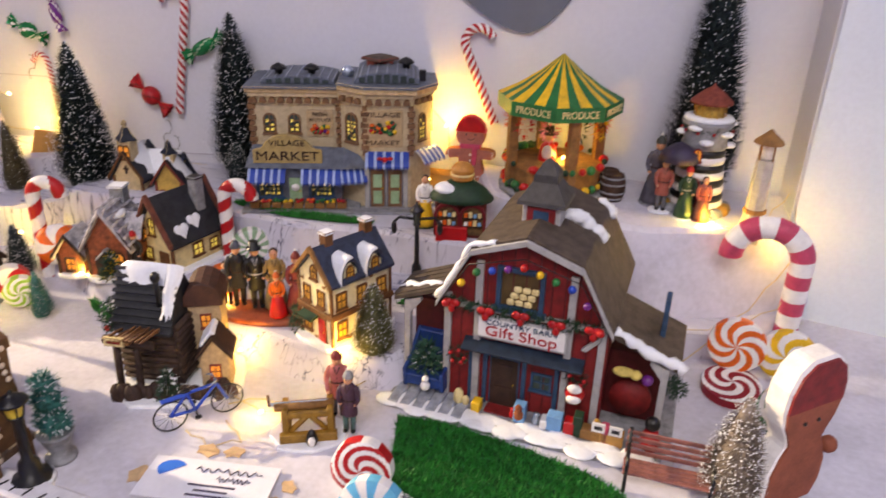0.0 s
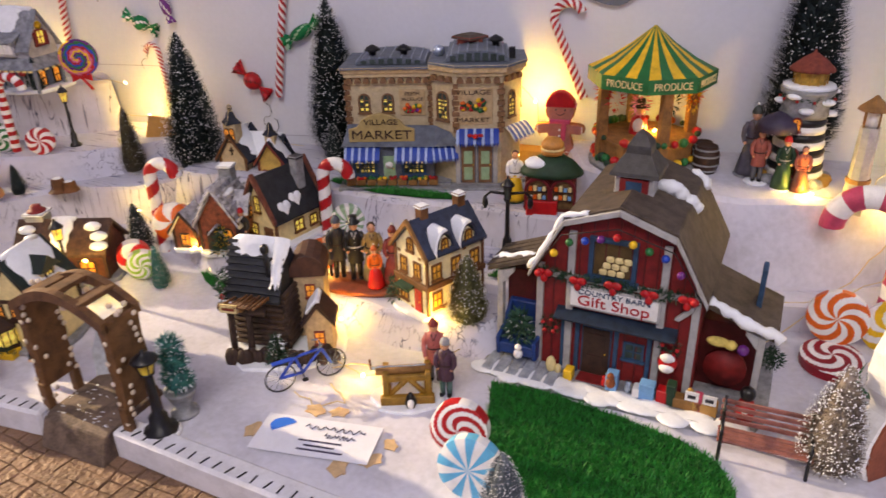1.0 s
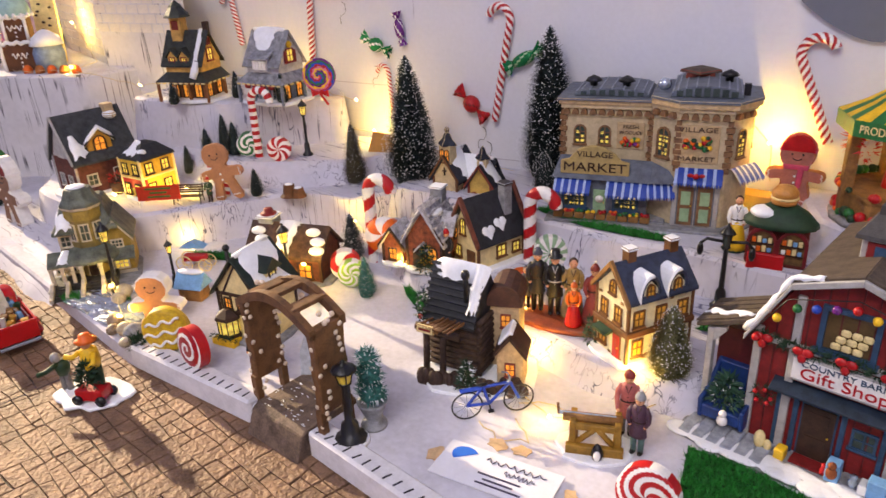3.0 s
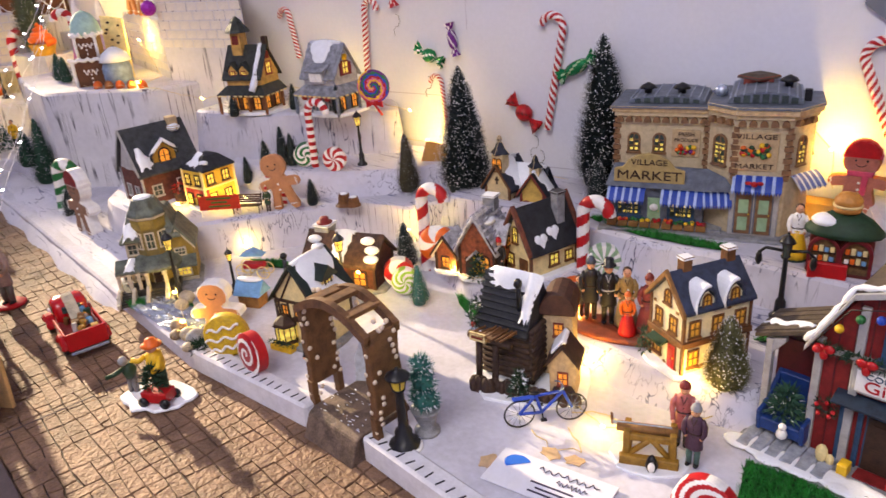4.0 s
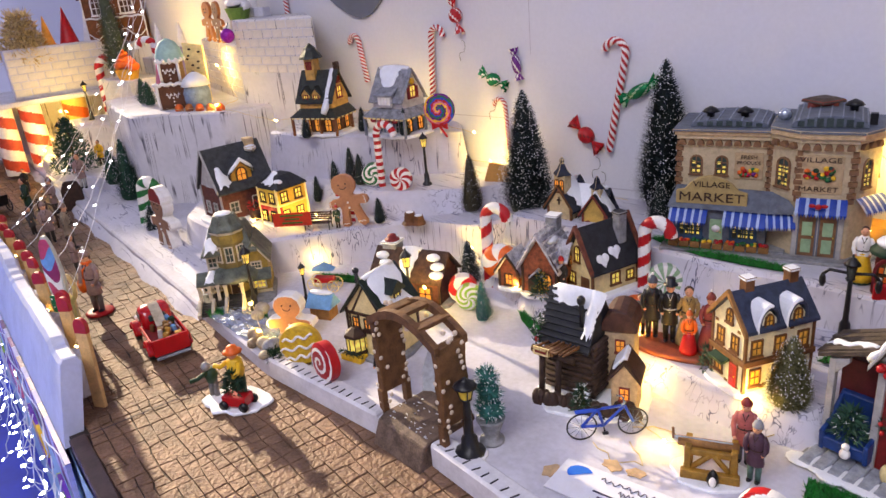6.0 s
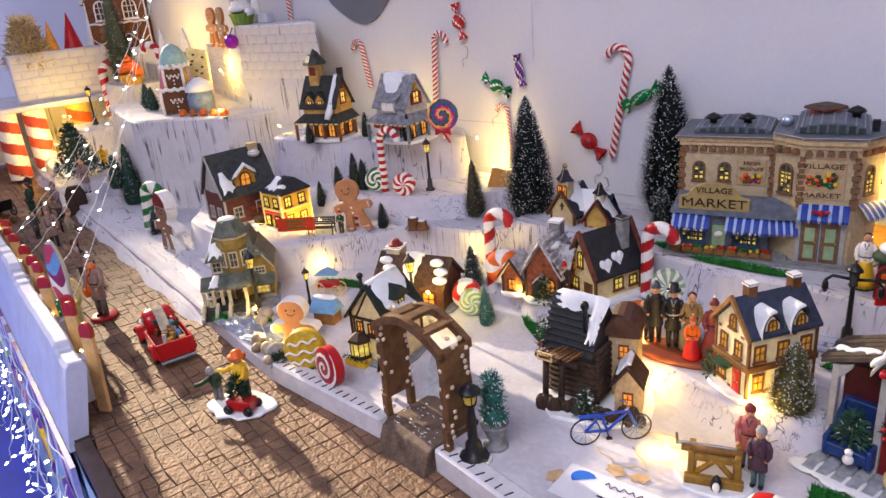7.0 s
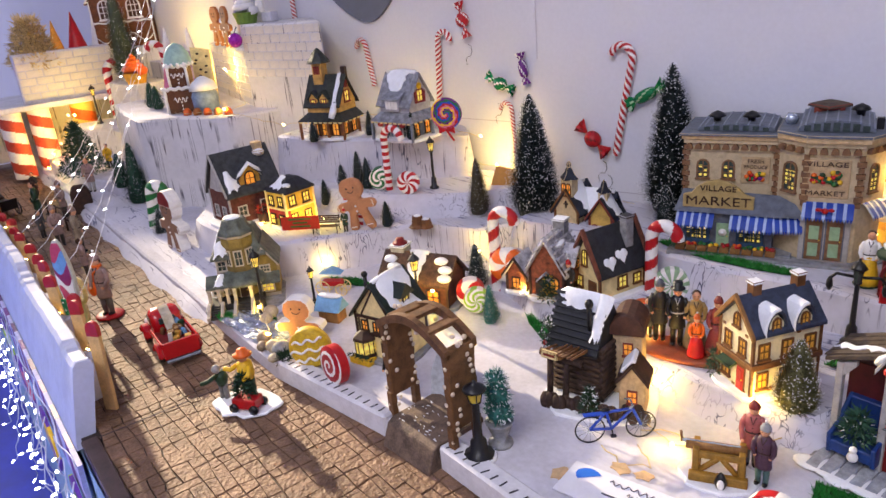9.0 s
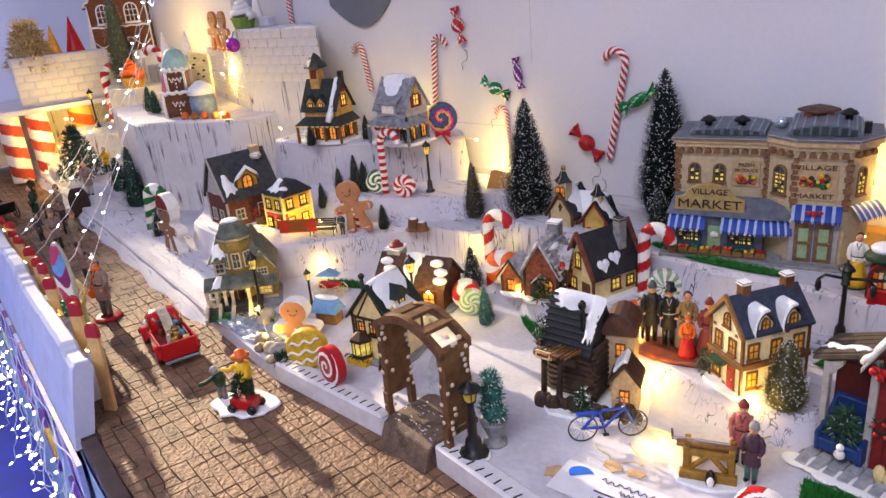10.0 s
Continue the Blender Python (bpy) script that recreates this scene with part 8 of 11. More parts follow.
def capped_biscuit(x, y, z, h, rz, thick):
    """a thick foam biscuit without arms: round body, head and a tall rounded cap, painted on one face"""
    t = thing("gingerbread_biscuit", "thick white-edged gingerbread biscuit in a red cap at the wall", "gingerbread biscuit", x, y, z, rz, 1, "gingerbread biscuits")
    half = [(0.20, 0.0), (0.25, 0.12), (0.25, 0.28), (0.20, 0.42), (0.15, 0.50), (0.17, 0.56), (0.225, 0.66), (0.25, 0.78), (0.24, 0.92), (0.19, 1.04), (0.10, 1.11)]
    o = [(p * h, q * h) for p, q in half] + [(-p * h, q * h) for p, q in half[::-1]]
    part("body", S(white).prism(o, -thick / 2, thick / 2, "y"), t, "thick white foam edge", None, 0.002)
    inner = [(p[0] * 0.94, 0.52 * h + (p[1] - 0.52 * h) * 0.97) for p in o]
    part("face", S(mat("ginger_red", "8a4a34", 0.7, var=0.15, scale=70)).prism([p for p in inner if p[1] < 0.8 * h], -thick / 2 - 0.0008, -thick / 2 + 0.001, "y"), t, "reddish brown painted face")
    part("cap", S(dark_red).prism([p for p in inner if p[1] > 0.7 * h], -thick / 2 - 0.0014, -thick / 2 + 0.001, "y"), t, "dull red painted cap")
    part("icing_feature", S(black).ball((-0.06 * h, -thick / 2 - 0.001, 0.66 * h), 0.015 * h, 6).ball((0.06 * h, -thick / 2 - 0.001, 0.66 * h), 0.015 * h, 6), t)
    part("hand", S(mat("ginger_red", "8a4a34")).ball((0.25 * h, -thick / 2, 0.40 * h), (0.06 * h, 0.006, 0.06 * h), 10), t)
    return t


capped_biscuit(0.080, 0.500, 0.0, 0.108, 47, 0.018)
ginger_biscuit("white-edged gingerbread biscuit in a red hat before the castle", -1.165, 0.300, 0.0, 0.094, 6, mat("ginger_dull", "8d6a55", 0.7, var=0.15, scale=70), white, True, False, 0.018)

# ---------------------------------------------------------------- lamps
street_lamp("squat black street lamp with a yellow lantern by the arch", -0.407, 0.308, 0.003, 0.074, 20, thick=2.1, lit=False)
street_lamp("slim black street lamp before the Victorian house", -0.832, 0.300, 0.0, 0.088)
street_lamp("short black street lamp behind the gingerbread head", -0.788, 0.352, 0.0, 0.060, thick=1.2)
street_lamp("tall black street lamp with hanging lanterns", -0.265, 0.655, 0.025, 0.088, 20, True, False, 1.2)
street_lamp("black street lamp on the upper terrace", -0.876, 0.620, 0.08, 0.082, thick=1.1)
street_lamp("dark red street lamp beside the brown lodge", -0.668, 0.432, 0.0, 0.085)
street_lamp("black street lamp leaning beside the castle", -2.03, 0.40, 0.105, 0.10)
street_lamp("black street lamp under the balcony", -1.99, 0.31, 0.03, 0.09)
snow_ring = thing("lamp_foot", "round white snow foot under the squat lamp", "lamp foot", -0.407, 0.308, 0.0, 0, 1, "", S(glaze_snow).lathe([(0.015, 0), (0.0145, 0.003), (0.009, 0.0035)], 18))

# ---------------------------------------------------------------- benches, arch, kerb
bench("brown slatted bench with black iron ends at the lawn", 0.006, 0.474, 0.0, 0.062, 4, bench_wood)
bench("small dark bench behind the red banner", -0.912, 0.445, 0.05, 0.040, 42, dark_brown)


arch_brown = mat("arch_brown", "6a4a2e", 0.6, var=0.25, scale=110, bump=0.5)


def arch():
    t = thing("garden_arch", "brown garden arch with side panels dotted with white flowers", "garden arch", -0.472, 0.308, 0.0, 4)
    rnd = random.Random(6)
    xs = (-0.043, 0.043)
    for x in xs:
        pn = part("side_panel", S(arch_brown).prism([(-0.016, 0.022), (0.016, 0.022), (0.015, 0.05), (0.0165, 0.06), (0.015, 0.075), (0.017, 0.1), (-0.017, 0.1), (-0.015, 0.075), (-0.0165, 0.06), (-0.015, 0.05)], x - 0.004, x + 0.004, "x"), t,
                  "brown moulded panel", None, 0.001)
        for y in (-0.014, 0.014):
            part("leg", S(arch_brown).box(x - 0.0038, x + 0.0038, y - 0.0032, y + 0.0032, 0, 0.026), t, "", None, 0.0006)
        for i in range(15):
            y = rnd.choice((-1, 1)) * rnd.uniform(0.006, 0.015)
            part("flower", S(mat("blossom", "d9c9b4", 0.7, var=0.15, scale=200)).ball((x + 0.0045, y, 0.012 + i * 0.006), (0.0012, 0.0023, 0.0023), 7), pn)
            if i % 3 == 0:
                part("flower", S(mat("blossom", "d9c9b4", 0.7, var=0.15, scale=200)).ball((x + rnd.uniform(-0.003, 0.003), -0.0165, 0.012 + i * 0.006), (0.0022, 0.0011, 0.0022), 7), pn)
    for y in (-0.0155, 0.0155):
        pts = [(-0.047 + 0.094 * i / 12, y, 0.098 + 0.018 * math.sin(math.pi * i / 12)) for i in range(13)]
        rail = S(arch_brown).prism([(p[0], p[2] - 0.0045) for p in pts] + [(p[0], p[2] + 0.0035) for p in pts[::-1]], y - 0.003, y + 0.003, "y")
        part("arched_rail", rail, t)
    for i in range(1, 4):
        f = i / 4
        part("cross_slat", S(arch_brown).block((-0.047 + 0.094 * f, 0, 0.099 + 0.018 * math.sin(math.pi * f)), (0.011, 0.034, 0.004)), t, "", None, 0.0005)
    for i in range(9):
        part("flower", S(mat("blossom", "d9c9b4", 0.7, var=0.15, scale=200)).ball((rnd.choice((-0.045, 0.045, 0.0)) + rnd.uniform(-0.006, 0.006), rnd.uniform(-0.017, 0.017), 0.103 + rnd.uniform(0, 0.006)), 0.0024, 7), t)
    return t


arch()
rp = thing("stone_ramp", "grey-brown stone ramp flecked with snow through the kerb", "ramp", -0.475, 0.300, 0.0, 4)
part("ramp_slab", S(mat("ramp_stone", "66554a", 0.75, var=0.35, scale=90, bump=0.9)).prism([(-0.028, -0.0235), (0.042, -0.0235), (0.042, 0.0058), (-0.013, 0.0056), (-0.0195, 0.002), (-0.028, -0.0190)], -0.033, 0.034, "x"), rp, "", None, 0.001)
fl = S(glaze_snow)
rnd = random.Random(5)
for i in range(46):
    x, y = rnd.uniform(-0.031, 0.032), -0.012 + 0.050 * rnd.random() ** 1.6
    z = 0.0058
    fl.at(pose(x, y, z, 0, 0, rnd.uniform(-25, 25))).ball((0, 0, 0), (rnd.uniform(0.0006, 0.0032), rnd.uniform(0.0003, 0.0007), 0.0004), 5)
fl.at()
part("snow_dusting", fl, rp, "flakes of white snow")
for (x0, y0), (x1, y1) in (((-0.690, 0.254), (-0.512, 0.282)), ((-0.440, 0.292), (0.06, 0.297))):
    k = thing("kerb", "white snowy kerb with dark painted ticks", "kerb", x0, y0, 0.0, math.degrees(math.atan2(y1 - y0, x1 - x0)), 1, "kerbs")
    ln = math.hypot(x1 - x0, y1 - y0)
    part("kerb_stone", S(kerb_white).box(0, ln, -0.004, 0.017, -0.021, 0.005), k, "", None, 0.0025)
    n = int(ln / 0.0115)
    for i in range(n):
        part("painted_tick", S(ink_black).box(-0.0006, 0.0006, 0.0, 0.008, -0.0004, 0.0004), k, "", pose(0.008 + i * 0.0115, -0.001, 0.0052, 0, 0, -12 + rnd.uniform(-12, 12)))

# lawns of artificial grass
def lawn(label, outline, n, z, blade=0.006, seed=1):
    sh = S(grass_base)
    k = len(outline)
    sh.add([(p[0], p[1], z + 0.0012) for p in outline], [list(range(k))])
    sh.use(grass_green)
    rnd = random.Random(seed)
    xs, ys = [p[0] for p in outline], [p[1] for p in outline]

    def inside(x, y):
        c = False
        for (ax, ay), (bx, by) in zip(outline, outline[1:] + outline[:1]):
            if (ay > y) != (by > y) and x < (bx - ax) * (y - ay) / (by - ay) + ax:
                c = not c
        return c
    got = 0
    while got < n:
        x, y = rnd.uniform(min(xs), max(xs)), rnd.uniform(min(ys), max(ys))
        if not inside(x, y):
            continue
        got += 1
        a = rnd.uniform(0, math.pi)
        s = Vector((math.cos(a), math.sin(a), 0)) * 0.0005
        tip = Vector((x + rnd.gauss(0, 0.0022), y + rnd.gauss(0, 0.0022), z + blade * rnd.uniform(0.6, 1.1)))
        p = Vector((x, y, z + 0.001))
        sh.add([p - s, p + s, tip], [(0, 1, 2)])
    return tagged(new("artificial_grass", sh.mesh("artificial_grass")), label, "grass", kind="stuff")


lawn("bright green artificial grass lawn before the barn", [(-0.203, 0.474), (-0.16, 0.480), (-0.10, 0.475), (-0.05, 0.468), (-0.02, 0.455), (-0.005, 0.43), (0.0, 0.39), (0.0, 0.33), (-0.10, 0.33), (-0.125, 0.36), (-0.15, 0.385), (-0.178, 0.405)], 26000, 0.0, 0.006)
lawn("green grass strip before the market", [(-0.497, 0.668), (-0.47, 0.660), (-0.42, 0.657), (-0.37, 0.664), (-0.325, 0.676), (-0.33, 0.688), (-0.38, 0.680), (-0.44, 0.672), (-0.48, 0.682)], 3200, 0.068, 0.006, 2)
lawn("small green grass tuft by the cabin", [(-0.572, 0.520), (-0.555, 0.508), (-0.515, 0.490), (-0.508, 0.496), (-0.535, 0.520), (-0.56, 0.530)], 900, 0.0, 0.007, 3)
lawn("green grass patch behind the town house", [(-0.262, 0.60), (-0.222, 0.61), (-0.205, 0.63), (-0.222, 0.645), (-0.258, 0.625)], 700, 0.025, 0.006, 4)
lawn("green grass patch below the terrace", [(-0.85, 0.40), (-0.80, 0.43), (-0.79, 0.445), (-0.83, 0.44), (-0.865, 0.415)], 600, 0.0, 0.006, 5)
lawn("round green grass clump at the Victorian house", [(-0.862, 0.246), (-0.845, 0.246), (-0.840, 0.258), (-0.852, 0.266), (-0.866, 0.258)], 400, 0.0, 0.008, 6)
lawn("round green grass clump by the stream", [(-0.815, 0.288), (-0.798, 0.288), (-0.793, 0.300), (-0.806, 0.306), (-0.819, 0.298)], 300, 0.0, 0.006, 7)

# ---------------------------------------------------------------- the stream with its rocks
st = S(silver)
rnd = random.Random(21)
grid = 22
vs, fs = [], []
for j in range(grid):
    for i in range(grid):
        u, v = i / (grid - 1), j / (grid - 1)
        vs.append((-0.852 + 0.148 * u + 0.004 * v, 0.243 + 0.018 * u + (0.042 + 0.016 * u) * v, 0.0015 + rnd.uniform(0, 0.0035)))
for j in range(grid - 1):
    for i in range(grid - 1):
        fs.append((j * grid + i, j * grid + i + 1, (j + 1) * grid + i + 1, (j + 1) * grid + i))
st.add(vs, fs)
thing("foil_stream", "crumpled silver-blue foil stream beside the road", "stream", 0, 0, 0, 0, 1, "", st)
for i, (x, y, sx, sy, sz) in enumerate(((-0.748, 0.263, 0.010, 0.009, 0.009), (-0.722, 0.262, 0.009, 0.008, 0.008), (-0.705, 0.265, 0.012, 0.009, 0.010), (-0.735, 0.254, 0.008, 0.006, 0.006), (-0.712, 0.284, 0.010, 0.009, 0.008),
                                     (-0.785, 0.306, 0.011, 0.008, 0.007), (-0.766, 0.316, 0.010, 0.008, 0.006), (-0.70, 0.252, 0.007, 0.006, 0.005))):
    sh = S((rock, mat("rock_pale", "b3a68e", 0.55, var=0.2, scale=80, bump=0.3), stone_grey)[i % 3]).ball((0, 0, sz * 0.8), (sx, sy, sz), 12)
    thing("river_rock", "smooth rounded river rock beside the stream", "rock", x, y, 0.0, 40 * i, 1, "river rocks", sh)
pl = Shape()
for i in range(5):
    bush(pl, (-0.695 + rnd.uniform(-0.01, 0.01), 0.262 + rnd.uniform(-0.006, 0.006), 0.004), (0.006, 0.005, 0.004), 60, dark_green, i, 0.006)
thing("moss_clump", "dark green moss clump among the rocks", "moss", 0, 0, 0, 0, 1, "", pl)
for x, y, r in ((-0.83, 0.300, 0.012), (-0.818, 0.288, 0.010), (-0.80, 0.31, 0.009)):
    thing("river_rock", "pale rounded stone lit by the lamp", "rock", x + 0.02, y, 0, 0, 1, "river rocks", S(mat("rock_pale", "b3a68e")).ball((0, 0, r * 0.6), (r, r * 0.8, r * 0.7), 10))


# ---------------------------------------------------------------- figurines
figure("man in a dark blue coat and grey trousers watching the saw", -0.228, 0.440, 0.002, 0.056, 12, mat("coat_plum", "4a3040", 0.5, var=0.2), mat("trousers_teal", "4d6a66", 0.5, var=0.2), mat("hair_grey", "8f8f92", 0.6, var=0.1), arm=0.2)
figure("red-coated man with a red hat at the sawhorse", -0.246, 0.455, 0.002, 0.060, 25, mat("coat_rose", "b0605c", 0.5, var=0.2), mat("trousers_grey", "6d6a6a", 0.5, var=0.2), mat("cap_red", "7a2a26", 0.5, var=0.2), arm=0.8)
saw = thing("sawhorse", "mustard brown wooden sawhorse with a log in the snow", "sawhorse", -0.258, 0.428, 0.0, 30, 0.80)
mustard = mat("mustard_wood", "8f6a24", 0.6, var=0.2, scale=120)
for x in (-0.02, 0.022):
    part("end_board", S(mustard).box(x - 0.004, x + 0.004, -0.016, 0.016, 0.002, 0.008).box(x - 0.003, x + 0.003, -0.012, -0.004, 0.006, 0.036).box(x - 0.003, x + 0.003, 0.004, 0.012, 0.006, 0.036), saw, "", None, 0.0008)
part("rail", S(mustard).box(-0.026, 0.028, -0.017, -0.010, 0.002, 0.012).box(-0.022, 0.025, -0.011, -0.006, 0.026, 0.033), saw, "", None, 0.0008)
part("brace", S(mustard).tube([(-0.016, -0.010, 0.012), (0.0, -0.010, 0.028)], 0.0028, 6).tube([(0.018, -0.010, 0.012), (0.004, -0.010, 0.028)], 0.0028, 6), saw)
part("log", S(tan_brown).tube([(-0.03, 0.0, 0.034), (0.026, 0.0, 0.034)], 0.005, 10), saw)
part("saw_blade", S(silver).box(-0.034, 0.02, -0.0018, -0.0008, 0.036, 0.040).use(brown).tube([(-0.034, -0.001, 0.036), (-0.035, -0.001, 0.048)], 0.0014, 6), saw, "metal saw blade")
part("penguin", S(black).lathe([(0.004, 0.002), (0.006, 0.008), (0.004, 0.016), (0.001, 0.02)], 10, (0.004, -0.02, 0)).use(white).ball((0.004, -0.0245, 0.009), (0.0035, 0.002, 0.006), 8), saw, "tiny black and white doll")
part("base", S(glaze_snow).prism([(-0.036 + 0.004 * math.sin(i * 2.3) + 0.075 * (math.cos(2 * math.pi * i / 16) + 1) / 2, 0.03 * math.sin(2 * math.pi * i / 16)) for i in range(16)], -0.001, 0.003), saw, "", None, 0.001)

thing("couple_stand", "reddish brown oval stand carrying five figurines", "figurine base", -0.366, 0.532, 0.025, 14, 1, "", S(mat("stand_rust", "7d3a22", 0.5, var=0.2)).lathe([(0.048, 0), (0.05, 0.003), (0.046, 0.006)], 22, squash=0.42))
for dx, dy, h, coat, legs, hat, sk, lb in ((-0.036, 0.004, 0.046, mat("coat_grey", "4c4a4c", 0.5, var=0.2), black, None, False, "boy in a dark grey coat"), (-0.024, 0.004, 0.066, mat("coat_black", "201f22", 0.5, var=0.2), black, mat("hat_grey", "4a4d58", 0.5, var=0.1), False, "gentleman in a black coat and bowler"),
                                        (-0.006, 0.003, 0.066, black, black, black, False, "gentleman in a black top hat"), (0.010, 0.008, 0.062, mat("dress_gold", "9a7d4a", 0.5, var=0.25), mat("dress_gold2", "8a7a5a", 0.5, var=0.25), None, True, "lady in a pale gold dress"),
                                        (0.017, -0.008, 0.044, orange, red, mat("hood_orange", "c05a24", 0.5, var=0.2), True, "girl in an orange and red dress"), (0.032, 0.004, 0.060, mat("dress_rust", "8a3a34", 0.5, var=0.2), mat("dress_rust", "8a3a34"), mat("bonnet_rust", "7a302a", 0.5, var=0.2), True, "lady in a rust red gown")):
    c, s = math.cos(radians(14)), math.sin(radians(14))
    figure("painted figurine of a " + lb, -0.366 + dx * c - dy * s, 0.532 + dx * s + dy * c, 0.031, h, 35, coat, legs, hat, skirt=sk, group="figurines on the rust stand", arm=0.35)
figure("figurine of a woman in a yellow skirt and white blouse", -0.2755, 0.700, 0.068, 0.058, 22, white, yellow, None, skirt=True, base=dark_green)
figure("figurine in a dark cloak beside the lighthouse", -0.052, 0.772, 0.105, 0.070, 5, mat("cloak_grey", "55525c", 0.5, var=0.2), mat("cloak_grey", "55525c"), mat("cloak_hood", "3c3f3c", 0.5, var=0.2), skirt=True, base=stone_grey)
figure("figurine in a rose coat before the lighthouse", -0.043, 0.752, 0.105, 0.056, 8, mat("coat_brick", "a3584a", 0.5, var=0.2), mat("trousers_grey", "6d6a6a"), None, base=glaze_snow)
figure("figurine in a green coat and red hat before the lighthouse", -0.020, 0.744, 0.105, 0.052, 12, dark_green, mat("skirt_green", "2c4a2c", 0.5, var=0.2), red, skirt=True, base=glaze_snow)
figure("figurine with a red jacket by the lighthouse door", -0.004, 0.742, 0.105, 0.046, 12, mat("coat_brick", "a3584a"), mat("skirt_brown", "6b3e30", 0.5, var=0.2), None, skirt=True)
mu = S(mat("umbrella_plum", "3d3448", 0.5, var=0.2)).lathe([(0.020, 0), (0.017, 0.008), (0.008, 0.015), (0.001, 0.018)], 14)
thing("umbrella", "dark plum umbrella held over the figurines", "umbrella", -0.032, 0.758, 0.158, 0, 1, "", mu)
figure("figurine skating in a dark green coat on the terrace", -0.888, 0.464, 0.05, 0.036, 40, dark_green, dark_brown, red)
figure("figurine inside the arch in a rose jacket", -0.470, 0.336, 0.002, 0.052, 20, mat("coat_brick", "a3584a"), mat("trousers_grey", "6d6a6a"), black)
figure("figurine in dark clothes behind the arch panel", -0.545, 0.312, 0.002, 0.052, 20, black, black, dark_brown)
figure("man in a white beard and red cap by the cottage", -0.528, 0.548, 0.025, 0.05, 25, mat("coat_dark", "2a2624", 0.5, var=0.2), black, red, base=glaze_snow)
sg = thing("stone_slab", "white speckled stone slab standing inside the arch", "stone slab", -0.497, 0.348, 0.0, 40, 1, "", S(mat("slab_speckle", "c6ccd4", 0.7, var=0.12, scale=220, bump=0.6)).prism(
    [(-0.02, 0), (0.02, 0), (0.018, 0.03), (0.008, 0.05), (-0.01, 0.052), (-0.018, 0.03)], -0.003, 0.003, "y"), bevel=0.001)
figure("walker in a taupe coat with an orange scarf and bag", -1.036, 0.152, -0.0195, 0.094, 40, mat("coat_taupe", "8d7570", 0.55, var=0.2), mat("trousers_grey", "6d6a6a"), mat("hat_taupe", "8a736c", 0.5, var=0.2), extra=lambda sh, u: sh.use(orange).ball((-0.13 * u, -0.05 * u, 0.46 * u), (0.075 * u, 0.055 * u, 0.12 * u), 10).tube([(-0.10 * u, -0.03 * u, 0.56 * u), (-0.03 * u, -0.08 * u, 0.72 * u), (0.06 * u, -0.04 * u, 0.80 * u)], 0.016 * u, 6), scarf=orange, base=red)
for i, (x, y, h, coat) in enumerate(((-1.665, 0.168, 0.078, dark_green), (-1.648, 0.212, 0.070, mat("coat_taupe", "7d5f50")), (-1.92, 0.20, 0.052, mat("coat_dark", "2a2624")), (-1.44, 0.165, 0.07, mat("coat_taupe", "7d5f50")), (-1.53, 0.15, 0.05, mat("coat_grey", "4c4a4c")),
                                     (-1.36, 0.185, 0.078, mat("coat_tan", "8a7a66", 0.5, var=0.2)), (-1.23, 0.165, 0.06, mat("coat_taupe", "7d5f50")))):
    figure("figurine in winter clothes walking down the road", x, y, -0.0195, h * 1.14, 30 * i, coat, mat("trousers_dark", "3a3634", 0.5, var=0.2), (None, mat("hat_taupe", "6d5545"))[i % 2], base=None, group="figurines on the road")
figure("figurine in a mustard jacket beside the firs", -1.80, 0.352, 0.03, 0.062, 60, yellow, dark_brown, None)
figure("figurine in a brown coat and white trousers on the snow bank", -1.60, 0.268, 0.03, 0.076, 60, mat("coat_taupe", "7d5f50"), grey_trim, None)
thing("snow_gravestone", "dark rounded stone at the snow bank", "stone", -1.65, 0.250, -0.02, 70, 1, "", S(dark_brown).prism([(-0.02, 0), (0.02, 0), (0.02, 0.045), (0.012, 0.062), (-0.012, 0.062), (-0.02, 0.045)], -0.006, 0.006, "y"), bevel=0.002)

cr = thing("toy_carriage", "black open toy carriage standing on the road", "carriage", -1.80, 0.112, -0.0195, 20)
part("body", S(black).prism([(-0.045, 0.018), (0.040, 0.016), (0.046, 0.040), (0.020, 0.034), (-0.010, 0.032), (-0.032, 0.056), (-0.048, 0.054)], -0.018, 0.018, "y"), cr, "", None, 0.0015)
part("seat", S(dark_brown).box(-0.034, -0.008, -0.015, 0.015, 0.032, 0.038), cr, "", None, 0.001)
for x, r in ((-0.030, 0.018), (0.030, 0.014)):
    for y in (-0.021, 0.021):
        w = S(black).tube([(x + r * math.cos(2 * math.pi * i / 20), y, r + r * math.sin(2 * math.pi * i / 20)) for i in range(21)], 0.0014, 6)
        for i in range(8):
            w.tube([(x, y, r), (x + r * math.cos(math.pi * i / 4), y, r + r * math.sin(math.pi * i / 4))], 0.0007, 4)
        part("wheel", w, cr)
rl = thing("rail_fence", "low dark twig railing between the walkers on the road", "railing", -1.56, 0.19, -0.0195, 12)
for x in (-0.06, -0.02, 0.02, 0.06):
    part("post", S(dark_brown).tube([(x, 0, 0), (x + 0.002, 0.001, 0.048)], 0.0022, 6), rl)
for z in (0.022, 0.042):
    part("rail", S(dark_brown).tube([(-0.068, 0, z), (0, 0.001, z + 0.003), (0.068, 0, z - 0.001)], 0.0017, 6), rl)

